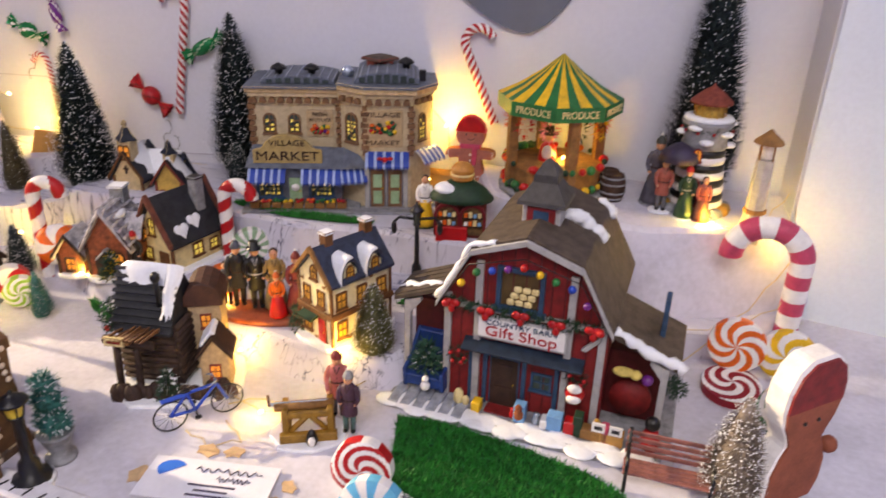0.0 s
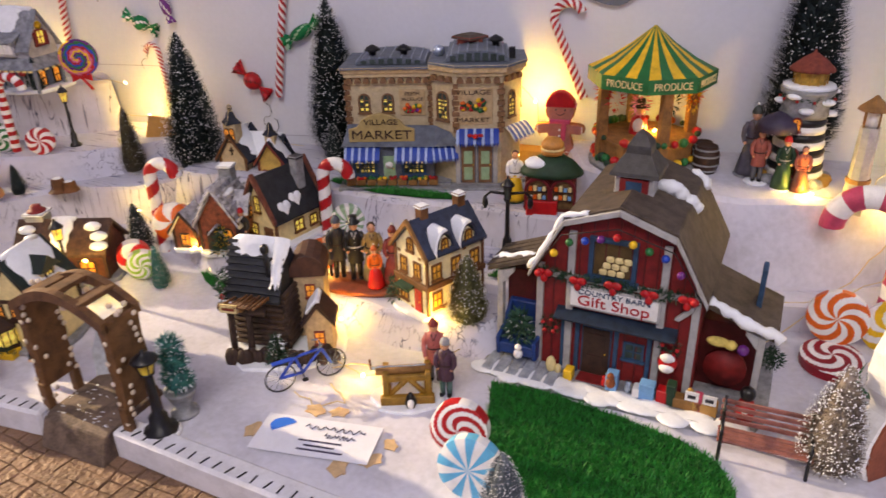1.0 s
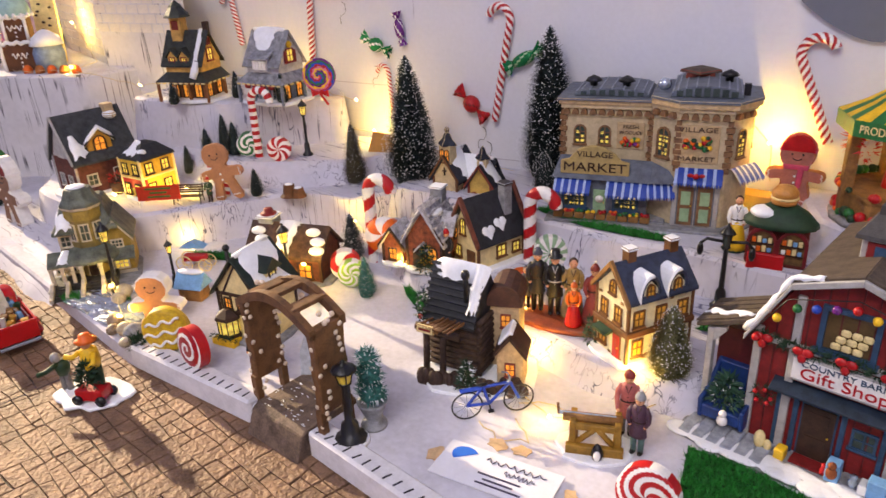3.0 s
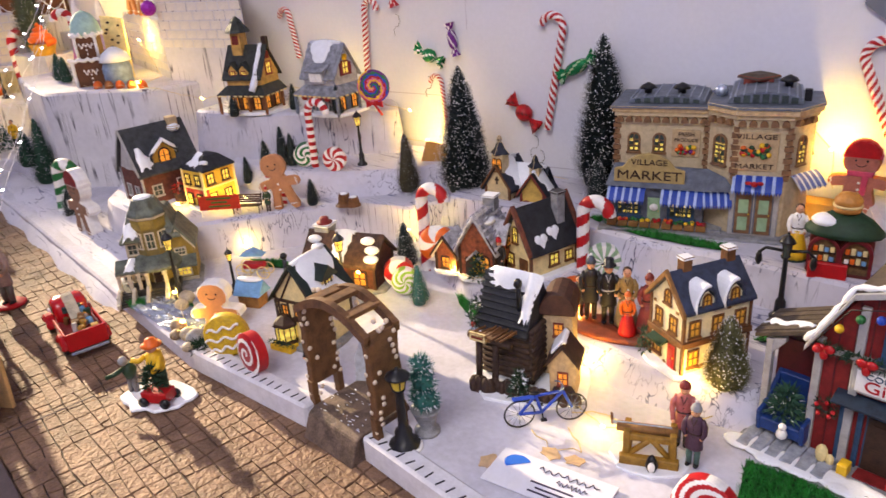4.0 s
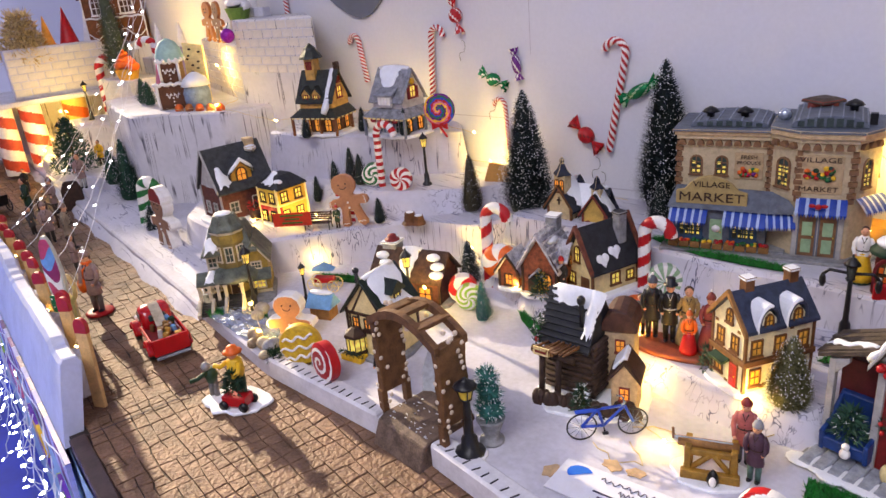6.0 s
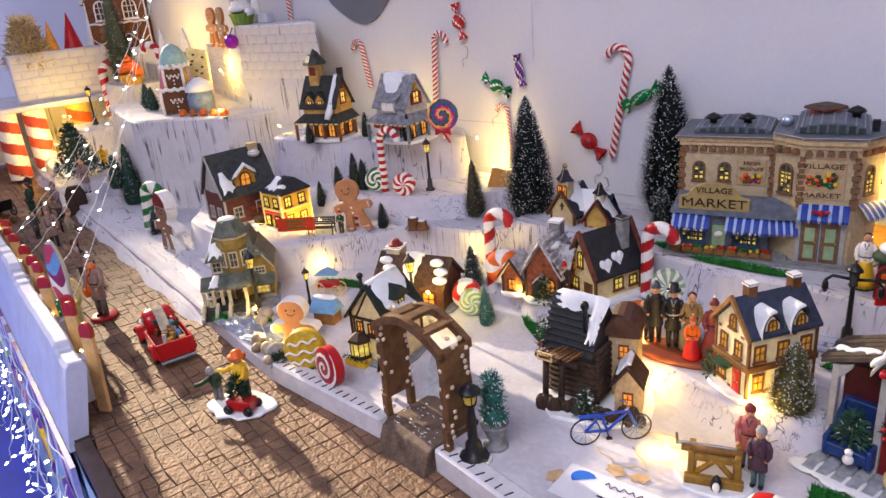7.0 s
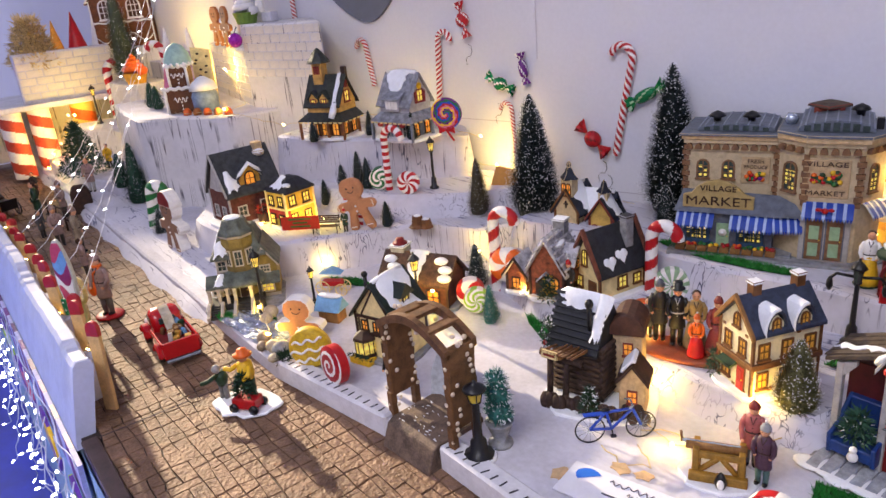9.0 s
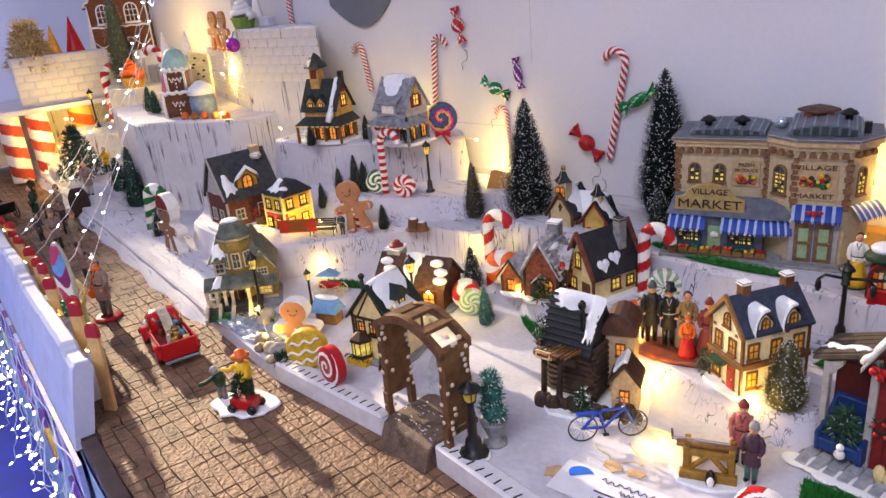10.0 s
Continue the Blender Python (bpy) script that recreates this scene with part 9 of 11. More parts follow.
# the small domed train car behind the barn
tc = thing("domed_stall", "red arched stall with a green dome and a burger on top", "stall", -0.234, 0.698, 0.066, 16)
stall_red, stall_trim = mat("stall_red", "5a2019", 0.5, var=0.25, scale=130), mat("stall_trim", "6d1d22", 0.5, var=0.2)
part("body", S(stall_red).box(-0.026, 0.026, -0.013, 0.014, 0.0, 0.040), tc, "", None, 0.001)
for x in (-0.013, 0.013):
    rim = [(x + 0.0135 * math.cos(a), 0.026 + 0.0145 * math.sin(a)) for a in [math.pi * i / 12 for i in range(13)]]
    hole = [(x + 0.0105 * math.cos(a), 0.026 + 0.0115 * math.sin(a)) for a in [math.pi * i / 12 for i in range(13)]]
    part("arch", S(stall_trim).prism([(x + 0.0135, 0.006)] + rim + [(x - 0.0135, 0.006), (x - 0.0105, 0.006)] + hole[::-1] + [(x + 0.0105, 0.006)], -0.018, -0.0125, "y"), tc, "dark red moulded arch")
    part("arch_pane", S(mat("stall_inside", "6a5130", 0.5, var=0.35, scale=220)).prism([(x + 0.0105, 0.006)] + hole + [(x - 0.0105, 0.006)], -0.0145, -0.0132, "y"), tc)
    for k, (z, q) in enumerate(((0.0165, white), (0.0255, plaster))):
        part("shelf", S(dark_brown).box(x - 0.0100, x + 0.0100, -0.0175, -0.0145, z - 0.001, z), tc)
        for i in range(4):
            part("parcel", S((q, orange, plaster, pale_blue)[(i + k) % 4]).box(x - 0.0088 + i * 0.0046, x - 0.0052 + i * 0.0046, -0.0172, -0.0147, z, z + 0.004 + 0.001 * ((i * 7 + k) % 3)), tc, "", None, 0.0004)
part("dome", S(dark_green).lathe([(0.033, 0.040), (0.0325, 0.044), (0.024, 0.053), (0.012, 0.060), (0.001, 0.061)], 14, squash=0.66), tc, "dark green dome")
part("dome_snow", S(glaze_snow).ball((-0.014, -0.004, 0.052), (0.014, 0.013, 0.006), 12), tc, "white snow on the dome")
part("burger", S(mat("bun", "b9803f", 0.5, var=0.15)).lathe([(0.011, 0.061), (0.012, 0.065), (0.0115, 0.066)], 14).use(plaster).lathe([(0.0122, 0.066), (0.0122, 0.068)], 14).use(mat("bun", "b9803f")).lathe([(0.0115, 0.068), (0.0118, 0.072), (0.008, 0.077), (0.001, 0.079)], 14), tc, "bun-shaped sign on top")
part("counter", S(red).box(-0.024, 0.008, -0.022, -0.014, 0.0, 0.016), tc, "", None, 0.0008)
thing("cardboard_box", "open brown cardboard box at the wall", "box", -0.305, 0.80, 0.068, 8, 1, "", S(card_brown).box(-0.03, 0.03, -0.012, 0.012, 0, 0.026), bevel=0.0006)
thing("cardboard_flap", "lit brown cardboard flap behind the tall tree", "box", -0.79, 0.70, 0.05, 30, 1, "", S(card_brown).prism([(-0.04, 0), (0.04, 0), (0.03, 0.05), (-0.02, 0.06)], -0.002, 0.002, "y"))
# white lantern post at the side wall
lp = thing("lantern_post", "white wooden lantern post with a brown cap", "lantern post", 0.043, 0.744, 0.085, 0)
part("shaft", S(grey_trim).lathe([(0.012, 0), (0.0115, 0.012), (0.009, 0.04), (0.008, 0.088)], 8, smooth=False), lp, "", None)
part("band", S(tan_brown).lathe([(0.0105, 0.036), (0.0105, 0.040)], 8, smooth=False), lp)
for i in range(4):
    a = math.pi / 4 + i * math.pi / 2
    part("lantern_bar", S(tan_brown).tube([(0.008 * math.cos(a), 0.008 * math.sin(a), 0.088), (0.008 * math.cos(a), 0.008 * math.sin(a), 0.104)], 0.0009, 5), lp)
part("lantern_glass", S(white).lathe([(0.006, 0.089), (0.006, 0.103)], 8), lp)
part("cap", S(tan_brown).lathe([(0.0135, 0.103), (0.012, 0.106), (0.004, 0.113), (0.001, 0.116)], 8, smooth=False), lp, "brown cap")


# ---------------------------------------------------------------- vehicles
def bicycle():
    t = thing("bicycle", "miniature blue bicycle with black spoked wheels", "bicycle", -0.343, 0.408, 0.0, 56, 0.82)
    L = 0.027
    for x in (-L, L):
        w = S(black)
        w.tube([(x + 0.0155 * math.cos(a), 0, 0.0165 + 0.0155 * math.sin(a)) for a in [2 * math.pi * i / 28 for i in range(29)]], 0.0009, 6)
        wh = part("wheel", w, t)
        sp = S(silver)
        for i in range(12):
            a = 2 * math.pi * i / 12
            sp.tube([(x, 0, 0.0165), (x + 0.015 * math.cos(a), 0, 0.0165 + 0.015 * math.sin(a))], 0.0003, 4)
        part("spokes", sp, wh)
    f = S(blue)
    bb, seat, head, rear, front = (-0.004, 0, 0.015), (-0.010, 0, 0.036), (0.018, 0, 0.037), (-L, 0, 0.0165), (L, 0, 0.0165)
    for a, b in ((bb, seat), (seat, head), (bb, head), (bb, rear), (seat, rear), (head, front)):
        f.tube([a, b], 0.0016, 7)
    part("frame", f, t, "blue painted frame")
    part("saddle", S(black).ball((-0.011, 0, 0.039), (0.006, 0.0028, 0.0016), 10), t)
    part("handlebar", S(silver).tube([(0.018, 0, 0.037), (0.017, 0, 0.043)], 0.001, 6).tube([(0.012, -0.009, 0.044), (0.017, -0.006, 0.0445), (0.017, 0.006, 0.0445), (0.012, 0.009, 0.044)], 0.0009, 6), t)
    part("pedals", S(black).tube([(-0.004, -0.005, 0.011), (-0.004, 0.005, 0.019)], 0.0009, 6).box(-0.007, -0.001, -0.009, -0.005, 0.010, 0.0115).box(-0.007, -0.001, 0.005, 0.009, 0.0185, 0.02), t)
    part("carrier", S(blue).box(-0.034, -0.012, -0.003, 0.003, 0.0345, 0.0355), t)
    return t


bicycle()


def truck():
    t = thing("pickup_truck", "red vintage pickup truck with presents in its bed", "truck", -0.868, 0.187, -0.0195, 177)
    L, W = 0.058, 0.021
    gloss = mat("truck_red", "b0121a", 0.25, var=0.08, scale=80, bump=0.05, coat=0.5)
    def loft(rings):
        """skin over cross-sections (x, half width, low, high), each a rounded upright section"""
        sh, vs, fs, k = S(gloss), [], [], 20
        for x, hw, lo, hi in rings:
            for i in range(k):
                a = 2 * math.pi * i / k
                c, q = math.cos(a), math.sin(a)
                vs.append((x, hw * math.copysign(abs(c) ** 0.5, c), (lo + hi) / 2 + (hi - lo) / 2 * math.copysign(abs(q) ** 0.5, q)))
        for r in range(len(rings) - 1):
            fs += [(r * k + i, r * k + (i + 1) % k, (r + 1) * k + (i + 1) % k, (r + 1) * k + i) for i in range(k)]
        fs += [list(range(k))[::-1], [(len(rings) - 1) * k + i for i in range(k)]]
        return sh.add(vs, fs, True) or sh

    part("body", S(gloss).prism([(-0.056, 0.010), (0.006, 0.010), (0.006, 0.026), (-0.056, 0.026)], -W, W, "y"), t, "", None, 0.003)
    part("bonnet", loft([(0.0, 0.0165, 0.010, 0.033), (0.02, 0.0160, 0.010, 0.0335), (0.040, 0.0135, 0.010, 0.0325), (0.053, 0.0105, 0.011, 0.030), (0.059, 0.0075, 0.012, 0.026), (0.0605, 0.004, 0.014, 0.022)]), t, "rounded red bonnet")
    cb = part("cab", loft([(-0.0065, 0.0145, 0.025, 0.045), (-0.004, 0.0172, 0.025, 0.049), (0.002, 0.0185, 0.025, 0.0525), (0.012, 0.0188, 0.025, 0.0535), (0.021, 0.0180, 0.025, 0.051), (0.028, 0.0168, 0.025, 0.044), (0.034, 0.0155, 0.025, 0.033)]), t, "rounded red cab")
    part("side_window", S(dim_window).box(0.002, 0.020, -0.0192, 0.0192, 0.035, 0.046), cb, "", None, 0.002)
    part("rear_window", S(dim_window).box(-0.0078, -0.004, -W * 0.5, W * 0.5, 0.036, 0.045), cb, "", None, 0.0015)
    part("bed_floor", S(dark_red).box(-0.053, -0.002, -W * 0.85, W * 0.85, 0.0262, 0.0268), t)
    for y in (-W, W):
        part("bed_side", S(gloss).box(-0.056, -0.002, y - 0.0015, y + 0.0015, 0.025, 0.033), t, "", None, 0.001)
        for x in (-0.034, 0.036):
            fd = [(x + 0.0165 * math.cos(a), 0.0105 + 0.0150 * math.sin(a)) for a in [math.pi * i / 12 for i in range(13)]] + [(x + 0.0115 * math.cos(a), 0.0105 + 0.0110 * math.sin(a)) for a in [math.pi * (12 - i) / 12 for i in range(13)]]
            part("fender", S(gloss).prism(fd[::-1], y - 0.0055, y + 0.0055, "y"), t, "", None, 0.002)
            wh = part("wheel", S(black).tube([(x, y - 0.0035, 0.0095), (x, y + 0.0035, 0.0095)], 0.0095, 16), t)
            part("hub", S(silver).tube([(x, y - 0.0042, 0.0095), (x, y + 0.0042, 0.0095)], 0.004, 12), wh)
        part("headlight", S(white).ball((0.056, y * 0.66, 0.021), 0.004, 10), t)
    part("tailgate", S(gloss).box(-0.058, -0.055, -W, W, 0.012, 0.033), t, "", None, 0.0008)
    for x in (-0.0605, 0.060):
        part("bumper", S(silver).box(x, x + 0.0025, -W * 0.95, W * 0.95, 0.008, 0.0115), t, "chrome bumper", None, 0.0006)
    rnd = random.Random(9)
    for i in range(16):
        x, y = rnd.uniform(-0.05, -0.010), rnd.uniform(-0.014, 0.014)
        s = rnd.uniform(0.0025, 0.0048)
        part("present", S((tan_brown, ochre, grey_trim, dark_green, pale_blue, brown)[i % 6]).box(-s, s, -s * 0.8, s * 0.8, 0, 0.004 + rnd.uniform(0.003, 0.010)), t, "", pose(x, y, 0.0268, rnd.uniform(-14, 14), rnd.uniform(-14, 14), rnd.uniform(0, 90)), 0.0008)
    part("cloth", S(mat("sack_cloth", "b7ac98", 0.8, var=0.2, scale=120)).prism([(0.004, 0.0535), (0.010, 0.0548), (-0.006, 0.0495), (-0.02, 0.036), (-0.024, 0.035), (-0.010, 0.0475)], -0.006, 0.006, "y"), t, "pale cloth draped over the cab")
    return t


truck()

ct = thing("figurine_cart", "figurine in a yellow coat pulling a red cart", "figurine", -0.668, 0.203, -0.0195, 35, 0.86)
part("base", S(glaze_snow).prism([((0.045 + 0.004 * math.sin(i * 1.9)) * math.cos(2 * math.pi * i / 20), (0.030 + 0.004 * math.cos(i * 2.7)) * math.sin(2 * math.pi * i / 20)) for i in range(20)], 0, 0.0045), ct, "white snow base", None, 0.0015)
part("cart_box", S(red).box(-0.006, 0.026, -0.022, -0.002, 0.008, 0.021), ct, "red cart", None, 0.001)
for x in (-0.003, 0.024):
    for y in (-0.023, -0.001):
        part("wheel", S(black).tube([(x, y - 0.002, 0.0095), (x, y + 0.002, 0.0095)], 0.0058, 12), ct)
fr = Shape()
for k in range(4):
    bush(fr, (0.008, -0.012, 0.026 + k * 0.006), (0.012 - k * 0.002, 0.009 - k * 0.0015, 0.005), 110, dark_green, k, 0.006)
part("fir", fr, ct, "small fir in the cart")
dl = S(yellow).lathe([(0.008, 0.036), (0.0105, 0.044), (0.009, 0.058), (0.004, 0.062)], 12, (0.004, 0.004, 0)).use(skin).ball((0.004, 0.002, 0.066), 0.0062).use(orange).lathe([(0.012, 0.069), (0.0075, 0.0705), (0.006, 0.076), (0.001, 0.078)], 12, (0.004, 0.004, 0))
dl.use(yellow).tube([(0.012, 0.0, 0.056), (0.016, -0.008, 0.048), (0.010, -0.014, 0.044)], 0.003, 7).tube([(-0.004, 0.0, 0.056), (-0.010, -0.006, 0.052), (-0.016, -0.010, 0.056)], 0.003, 7).use(dark_green).lathe([(0.008, 0.008), (0.009, 0.036)], 10, (0.004, 0.004, 0))
part("doll", dl, ct, "doll in a yellow coat and orange hat")
part("doll", S(dark_green).lathe([(0.006, 0.024), (0.0085, 0.034), (0.006, 0.042)], 10, (-0.034, 0.004, 0)).use(mat("trousers_grey", "6d6a6a")).tube([(-0.031, 0.004, 0.004), (-0.031, 0.004, 0.026)], 0.0035, 7).tube([(-0.038, 0.004, 0.004), (-0.037, 0.004, 0.026)], 0.0035, 7).use(
    mat("hair_grey", "8f8f92")).ball((-0.036, 0.0, 0.047), 0.0058).use(dark_green).tube([(-0.034, 0.0, 0.040), (-0.044, -0.010, 0.034), (-0.052, -0.014, 0.032)], 0.0028, 7), ct, "doll in green leaning forward")

# little red wagon with pale wheels, below the terrace
wg = thing("toy_wagon", "small red wagon with pale spoked wheels", "wagon", -0.815, 0.392, 0.0, 40)
part("wagon_box", S(red).box(-0.012, 0.016, -0.006, 0.006, 0.012, 0.019), wg, "", None, 0.0008)
for x, r in ((-0.010, 0.010), (0.016, 0.008)):
    for y in (-0.008, 0.008):
        w = S(plaster)
        w.tube([(x + r * math.cos(a), y, r + r * math.sin(a)) for a in [2 * math.pi * i / 20 for i in range(21)]], 0.0008, 5)
        for i in range(8):
            a = 2 * math.pi * i / 8
            w.tube([(x, y, r), (x + r * math.cos(a), y, r + r * math.sin(a))], 0.0004, 4)
        part("wheel", w, wg)
part("awning", S(pale_blue).prism([(-0.014, 0.030), (0.018, 0.030), (0.002, 0.038)], -0.007, 0.007, "y"), wg)
# low blue and white stall beside the stream
bs = thing("small_stall", "small blue-roofed wooden stall dusted with snow", "stall", -0.742, 0.352, 0.0, 30)
part("stall_box", S(tan_brown).box(-0.014, 0.014, -0.010, 0.010, 0, 0.016), bs, "", None, 0.0008)
part("stall_roof", S(pale_blue).prism([(-0.014, 0.016), (0.014, 0.016), (0.0, 0.034)], -0.018, 0.018, "x"), bs, "pale blue roof", None, 0.001)
part("roof_snow", S(glaze_snow).ball((0, 0, 0.033), (0.017, 0.006, 0.003), 10), bs)

# banner on two sticks, tree stumps
bn = thing("red_banner", "red and yellow-edged banner on two thin sticks", "banner", -0.927, 0.412, 0.05, 48)
ban = Shape().use(mat("banner_red", "c0341e", 0.5, var=0.12, scale=60)).box(-0.028, 0.028, -0.0006, 0.0006, 0.010, 0.030)
part("cloth", ban, bn)
for i, (z, w) in enumerate(((0.026, 0.034), (0.0205, 0.022), (0.015, 0.030))):
    part("text_bar", S(mat("banner_ink", "4a6a2a", 0.5, var=0.1)).box(-w / 2, w / 2, -0.0012, -0.0004, z - 0.0012, z + 0.0012), bn)
for x in (-0.027, 0.027):
    part("stick", S(white).tube([(x, 0.001, -0.002), (x, 0.001, 0.030)], 0.0007, 5), bn)
for i, (x, y, z) in enumerate(((-0.822, 0.546, 0.05), (-0.81, 0.552, 0.05))):
    thing("tree_stump", "brown tree stump dusted with snow", "tree stump", x, y, z, 0, 1, "stumps", S(brown).lathe([(0.014 - i * 0.003, 0), (0.009, 0.004), (0.0075, 0.016 - 0.004 * i), (0.006, 0.0165 - 0.004 * i)], 9, smooth=False).use(glaze_snow).ball((0, 0, 0.016 - 0.004 * i), (0.006, 0.006, 0.002), 8))

# printed business card lying on brown paper stains
bc = thing("printed_card", "white printed card with a blue round emblem, lying on the snow", "card", -0.294, 0.353, 0.0005, 14)
part("paper", S(paper).box(-0.047, 0.047, -0.020, 0.020, 0.0, 0.0009), bc, "", pose(0, 0, 0.0015, 0, 0, 0))
em = S(mat("emblem_blue", "2a6fd6", 0.5, var=0.03))
em.prism([(-0.030 + 0.0105 * math.cos(a), 0.008 + 0.0085 * math.sin(a)) for a in [math.pi * (0.2 + 1.1 * i / 12) for i in range(13)]], 0.0024, 0.003)
part("emblem", em, bc, "blue round emblem")
ink = S(mat("print_ink", "3b3550", 0.6, var=0.1))
for z, x0, x1, w in ((0.010, -0.012, 0.036, 0.0016), (0.002, 0.006, 0.030, 0.0012)):
    pts = [(x0 + (x1 - x0) * i / 26, z + 0.0028 * math.sin(i * 1.7) * (1 if i % 5 else 0.2), 0.0028) for i in range(27)]
    ink.tube(pts, w * 0.32, 4)
part("script_stroke", ink, bc)
for i, (x0, x1, z) in enumerate(((-0.012, 0.022, -0.005), (-0.006, 0.018, -0.010), (-0.010, 0.026, -0.0145))):
    part("text_bar", S(mat("print_ink", "3b3550")).box(x0, x1, z - 0.0007, z + 0.0007, 0.0024, 0.0029), bc)
for i, (x, y, r) in enumerate(((-0.315, 0.381, 0.009), (-0.296, 0.387, 0.008), (-0.244, 0.352, 0.009), (-0.345, 0.342, 0.009), (-0.262, 0.336, 0.010), (-0.24, 0.372, 0.007))):
    thing("paper_scrap", "torn scrap of brown paper under the card", "paper scrap", x, y, 0.0004, 30 * i, 1, "paper scraps", S(mat("kraft", "c9a982", 0.8, var=0.12)).prism(
        [(r * (1 + 0.25 * math.sin(3 * k)) * math.cos(2 * math.pi * k / 11), 0.7 * r * (1 + 0.25 * math.cos(2 * k)) * math.sin(2 * math.pi * k / 11)) for k in range(11)], 0, 0.0008))


# ---------------------------------------------------------------- the castle at the far end
def brick_face(parent, m, w, h, cols, rows, material, name="brick", seed=1, proud=0.0018):
    """courses of separate bricks on a flat face; x along it, z up, -y outwards"""
    bw, bh = w / cols, h / rows
    me = S(material).box(-bw * 0.462, bw * 0.462, -proud, proud, -bh * 0.432, bh * 0.432).mesh(name, 0.0007)
    half = S(material).box(-bw * 0.22, bw * 0.22, -proud, proud, -bh * 0.44, bh * 0.44).mesh(name, 0.0007)
    rnd = random.Random(seed)
    for r in range(rows):
        odd = r % 2
        for c in range(cols + odd):
            edge = odd and c in (0, cols)
            x = -w / 2 + (c + 0.5 - 0.5 * odd) * bw
            if edge:
                x += bw * 0.25 if c == 0 else -bw * 0.25
            ob = new(name, half if edge else me)
            ob.parent = parent
            ob.matrix_basis = m @ pose(x, rnd.uniform(-0.0006, 0.0006), (r + 0.5) * bh, 0, rnd.uniform(-0.6, 0.6), 0)


ct = tagged(new("castle_tower", S(castle_face).prism([(-1.365, 0.552), (-1.158, 0.612), (-1.33, 0.69), (-1.44, 0.67), (-1.46, 0.60)], 0.0, 0.331).mesh("castle_tower", 0.002)), "white castle tower with drawn cracks and brick courses", "castle tower", kind="structure")
brick_face(ct, pose(-1.2615, 0.5818, 0.235, 0, 0, 16.2), 0.212, 0.094, 8, 6, cream_brick, proud=0.0007)
cw = tagged(new("castle_wing", S(castle_face).prism([(-1.70, 0.606), (-1.37, 0.556), (-1.37, 0.66), (-1.70, 0.64)], 0.0, 0.287).mesh("castle_wing", 0.002)), "lower white castle wing with brick courses", "castle wall", kind="structure")
brick_face(cw, pose(-1.535, 0.5805, 0.19, 0, 0, -8.6), 0.32, 0.094, 10, 6, cream_brick, seed=2, proud=0.0007)
tagged(new("castle_turret", S(snow).lathe([(0.024, 0.28), (0.023, 0.52)], 20, (-1.51, 0.632, 0)).mesh("castle_turret")), "plain white round castle turret", "castle turret", kind="structure")
thing("merlon", "white foam merlon on the castle tower", "merlon", -1.385, 0.625, 0.331, 16, 1, "", S(snow).box(-0.014, 0.014, -0.01, 0.01, 0, 0.018), bevel=0.0015)
thing("cone_ornament", "small white paper cone on the castle tower", "cone ornament", -1.425, 0.625, 0.331, 0, 1, "", S(white).lathe([(0.014, 0), (0.013, 0.004), (0.0005, 0.08)], 16))
bal = tagged(new("castle_balcony", S(snow).prism([(-2.40, 0.10), (-2.09, 0.10), (-2.09, 0.50), (-2.40, 0.56)], 0.158, 0.172).box(-2.135, -2.112, 0.252, 0.495, 0.172, 0.294).mesh("castle_balcony", 0.002)), "white castle balcony with a brick parapet", "balcony", kind="structure")
brick_face(bal, pose(-2.112, 0.3735, 0.178, 0, 0, 90), 0.238, 0.112, 6, 6, cream_brick, seed=3)
sh = S(castle_face).box(-2.42, -2.34, 0.10, 0.62, 0.0, 0.16).box(-2.22, -2.04, 0.50, 0.62, 0.0, 0.281).box(-2.42, -1.74, 0.56, 0.62, 0.0, 0.24)
tagged(new("castle_back_wall", sh.mesh("castle_back_wall", 0.002)), "white rear wall under the castle balcony", "castle wall", kind="structure")
slab("castle_path", [(-2.10, 0.33), (-1.98, 0.33), (-1.90, 0.40), (-1.74, 0.40), (-1.74, 0.56), (-2.10, 0.56)], 0.0, 0.105, snow, "white raised castle path with a low rim", "castle path", 0.01, castle_face)
for i, (x, y, m1, m2, r, z0, z1) in enumerate(((-2.125, 0.212, mat("pillar_red", "b8442e", 0.5, var=0.15), white, 0.027, -0.01, 0.16), (-2.125, 0.278, mat("pillar_red", "b8442e"), white, 0.027, -0.01, 0.16), (-2.13, 0.385, orange, mat("stripe_yellow", "f0c860", 0.5, var=0.1), 0.03, 0.10, 0.16), (-2.30, 0.30, red, white, 0.02, -0.01, 0.16))):
    pl = Shape().use(m1).use(m2)
    n, sd = 90, 24
    pl.tube([(0, 0, z0 + (z1 - z0) * j / n) for j in range(n + 1)], r, sd, pick=lambda j, k: 0 if ((j * (z1 - z0) / n / 0.056 + k / sd) % 1.0) < 0.5 else 1)
    thing("striped_pillar", "striped candy pillar holding up the balcony", "pillar", x, y, 0, 0, 1, "balcony pillars", pl)
candy_cane("large red and white candy cane beside the balcony", -2.075, 0.455, 0.105, 0.145, 0.028, 0.011, 70, 0, -1, band=8, n=60)

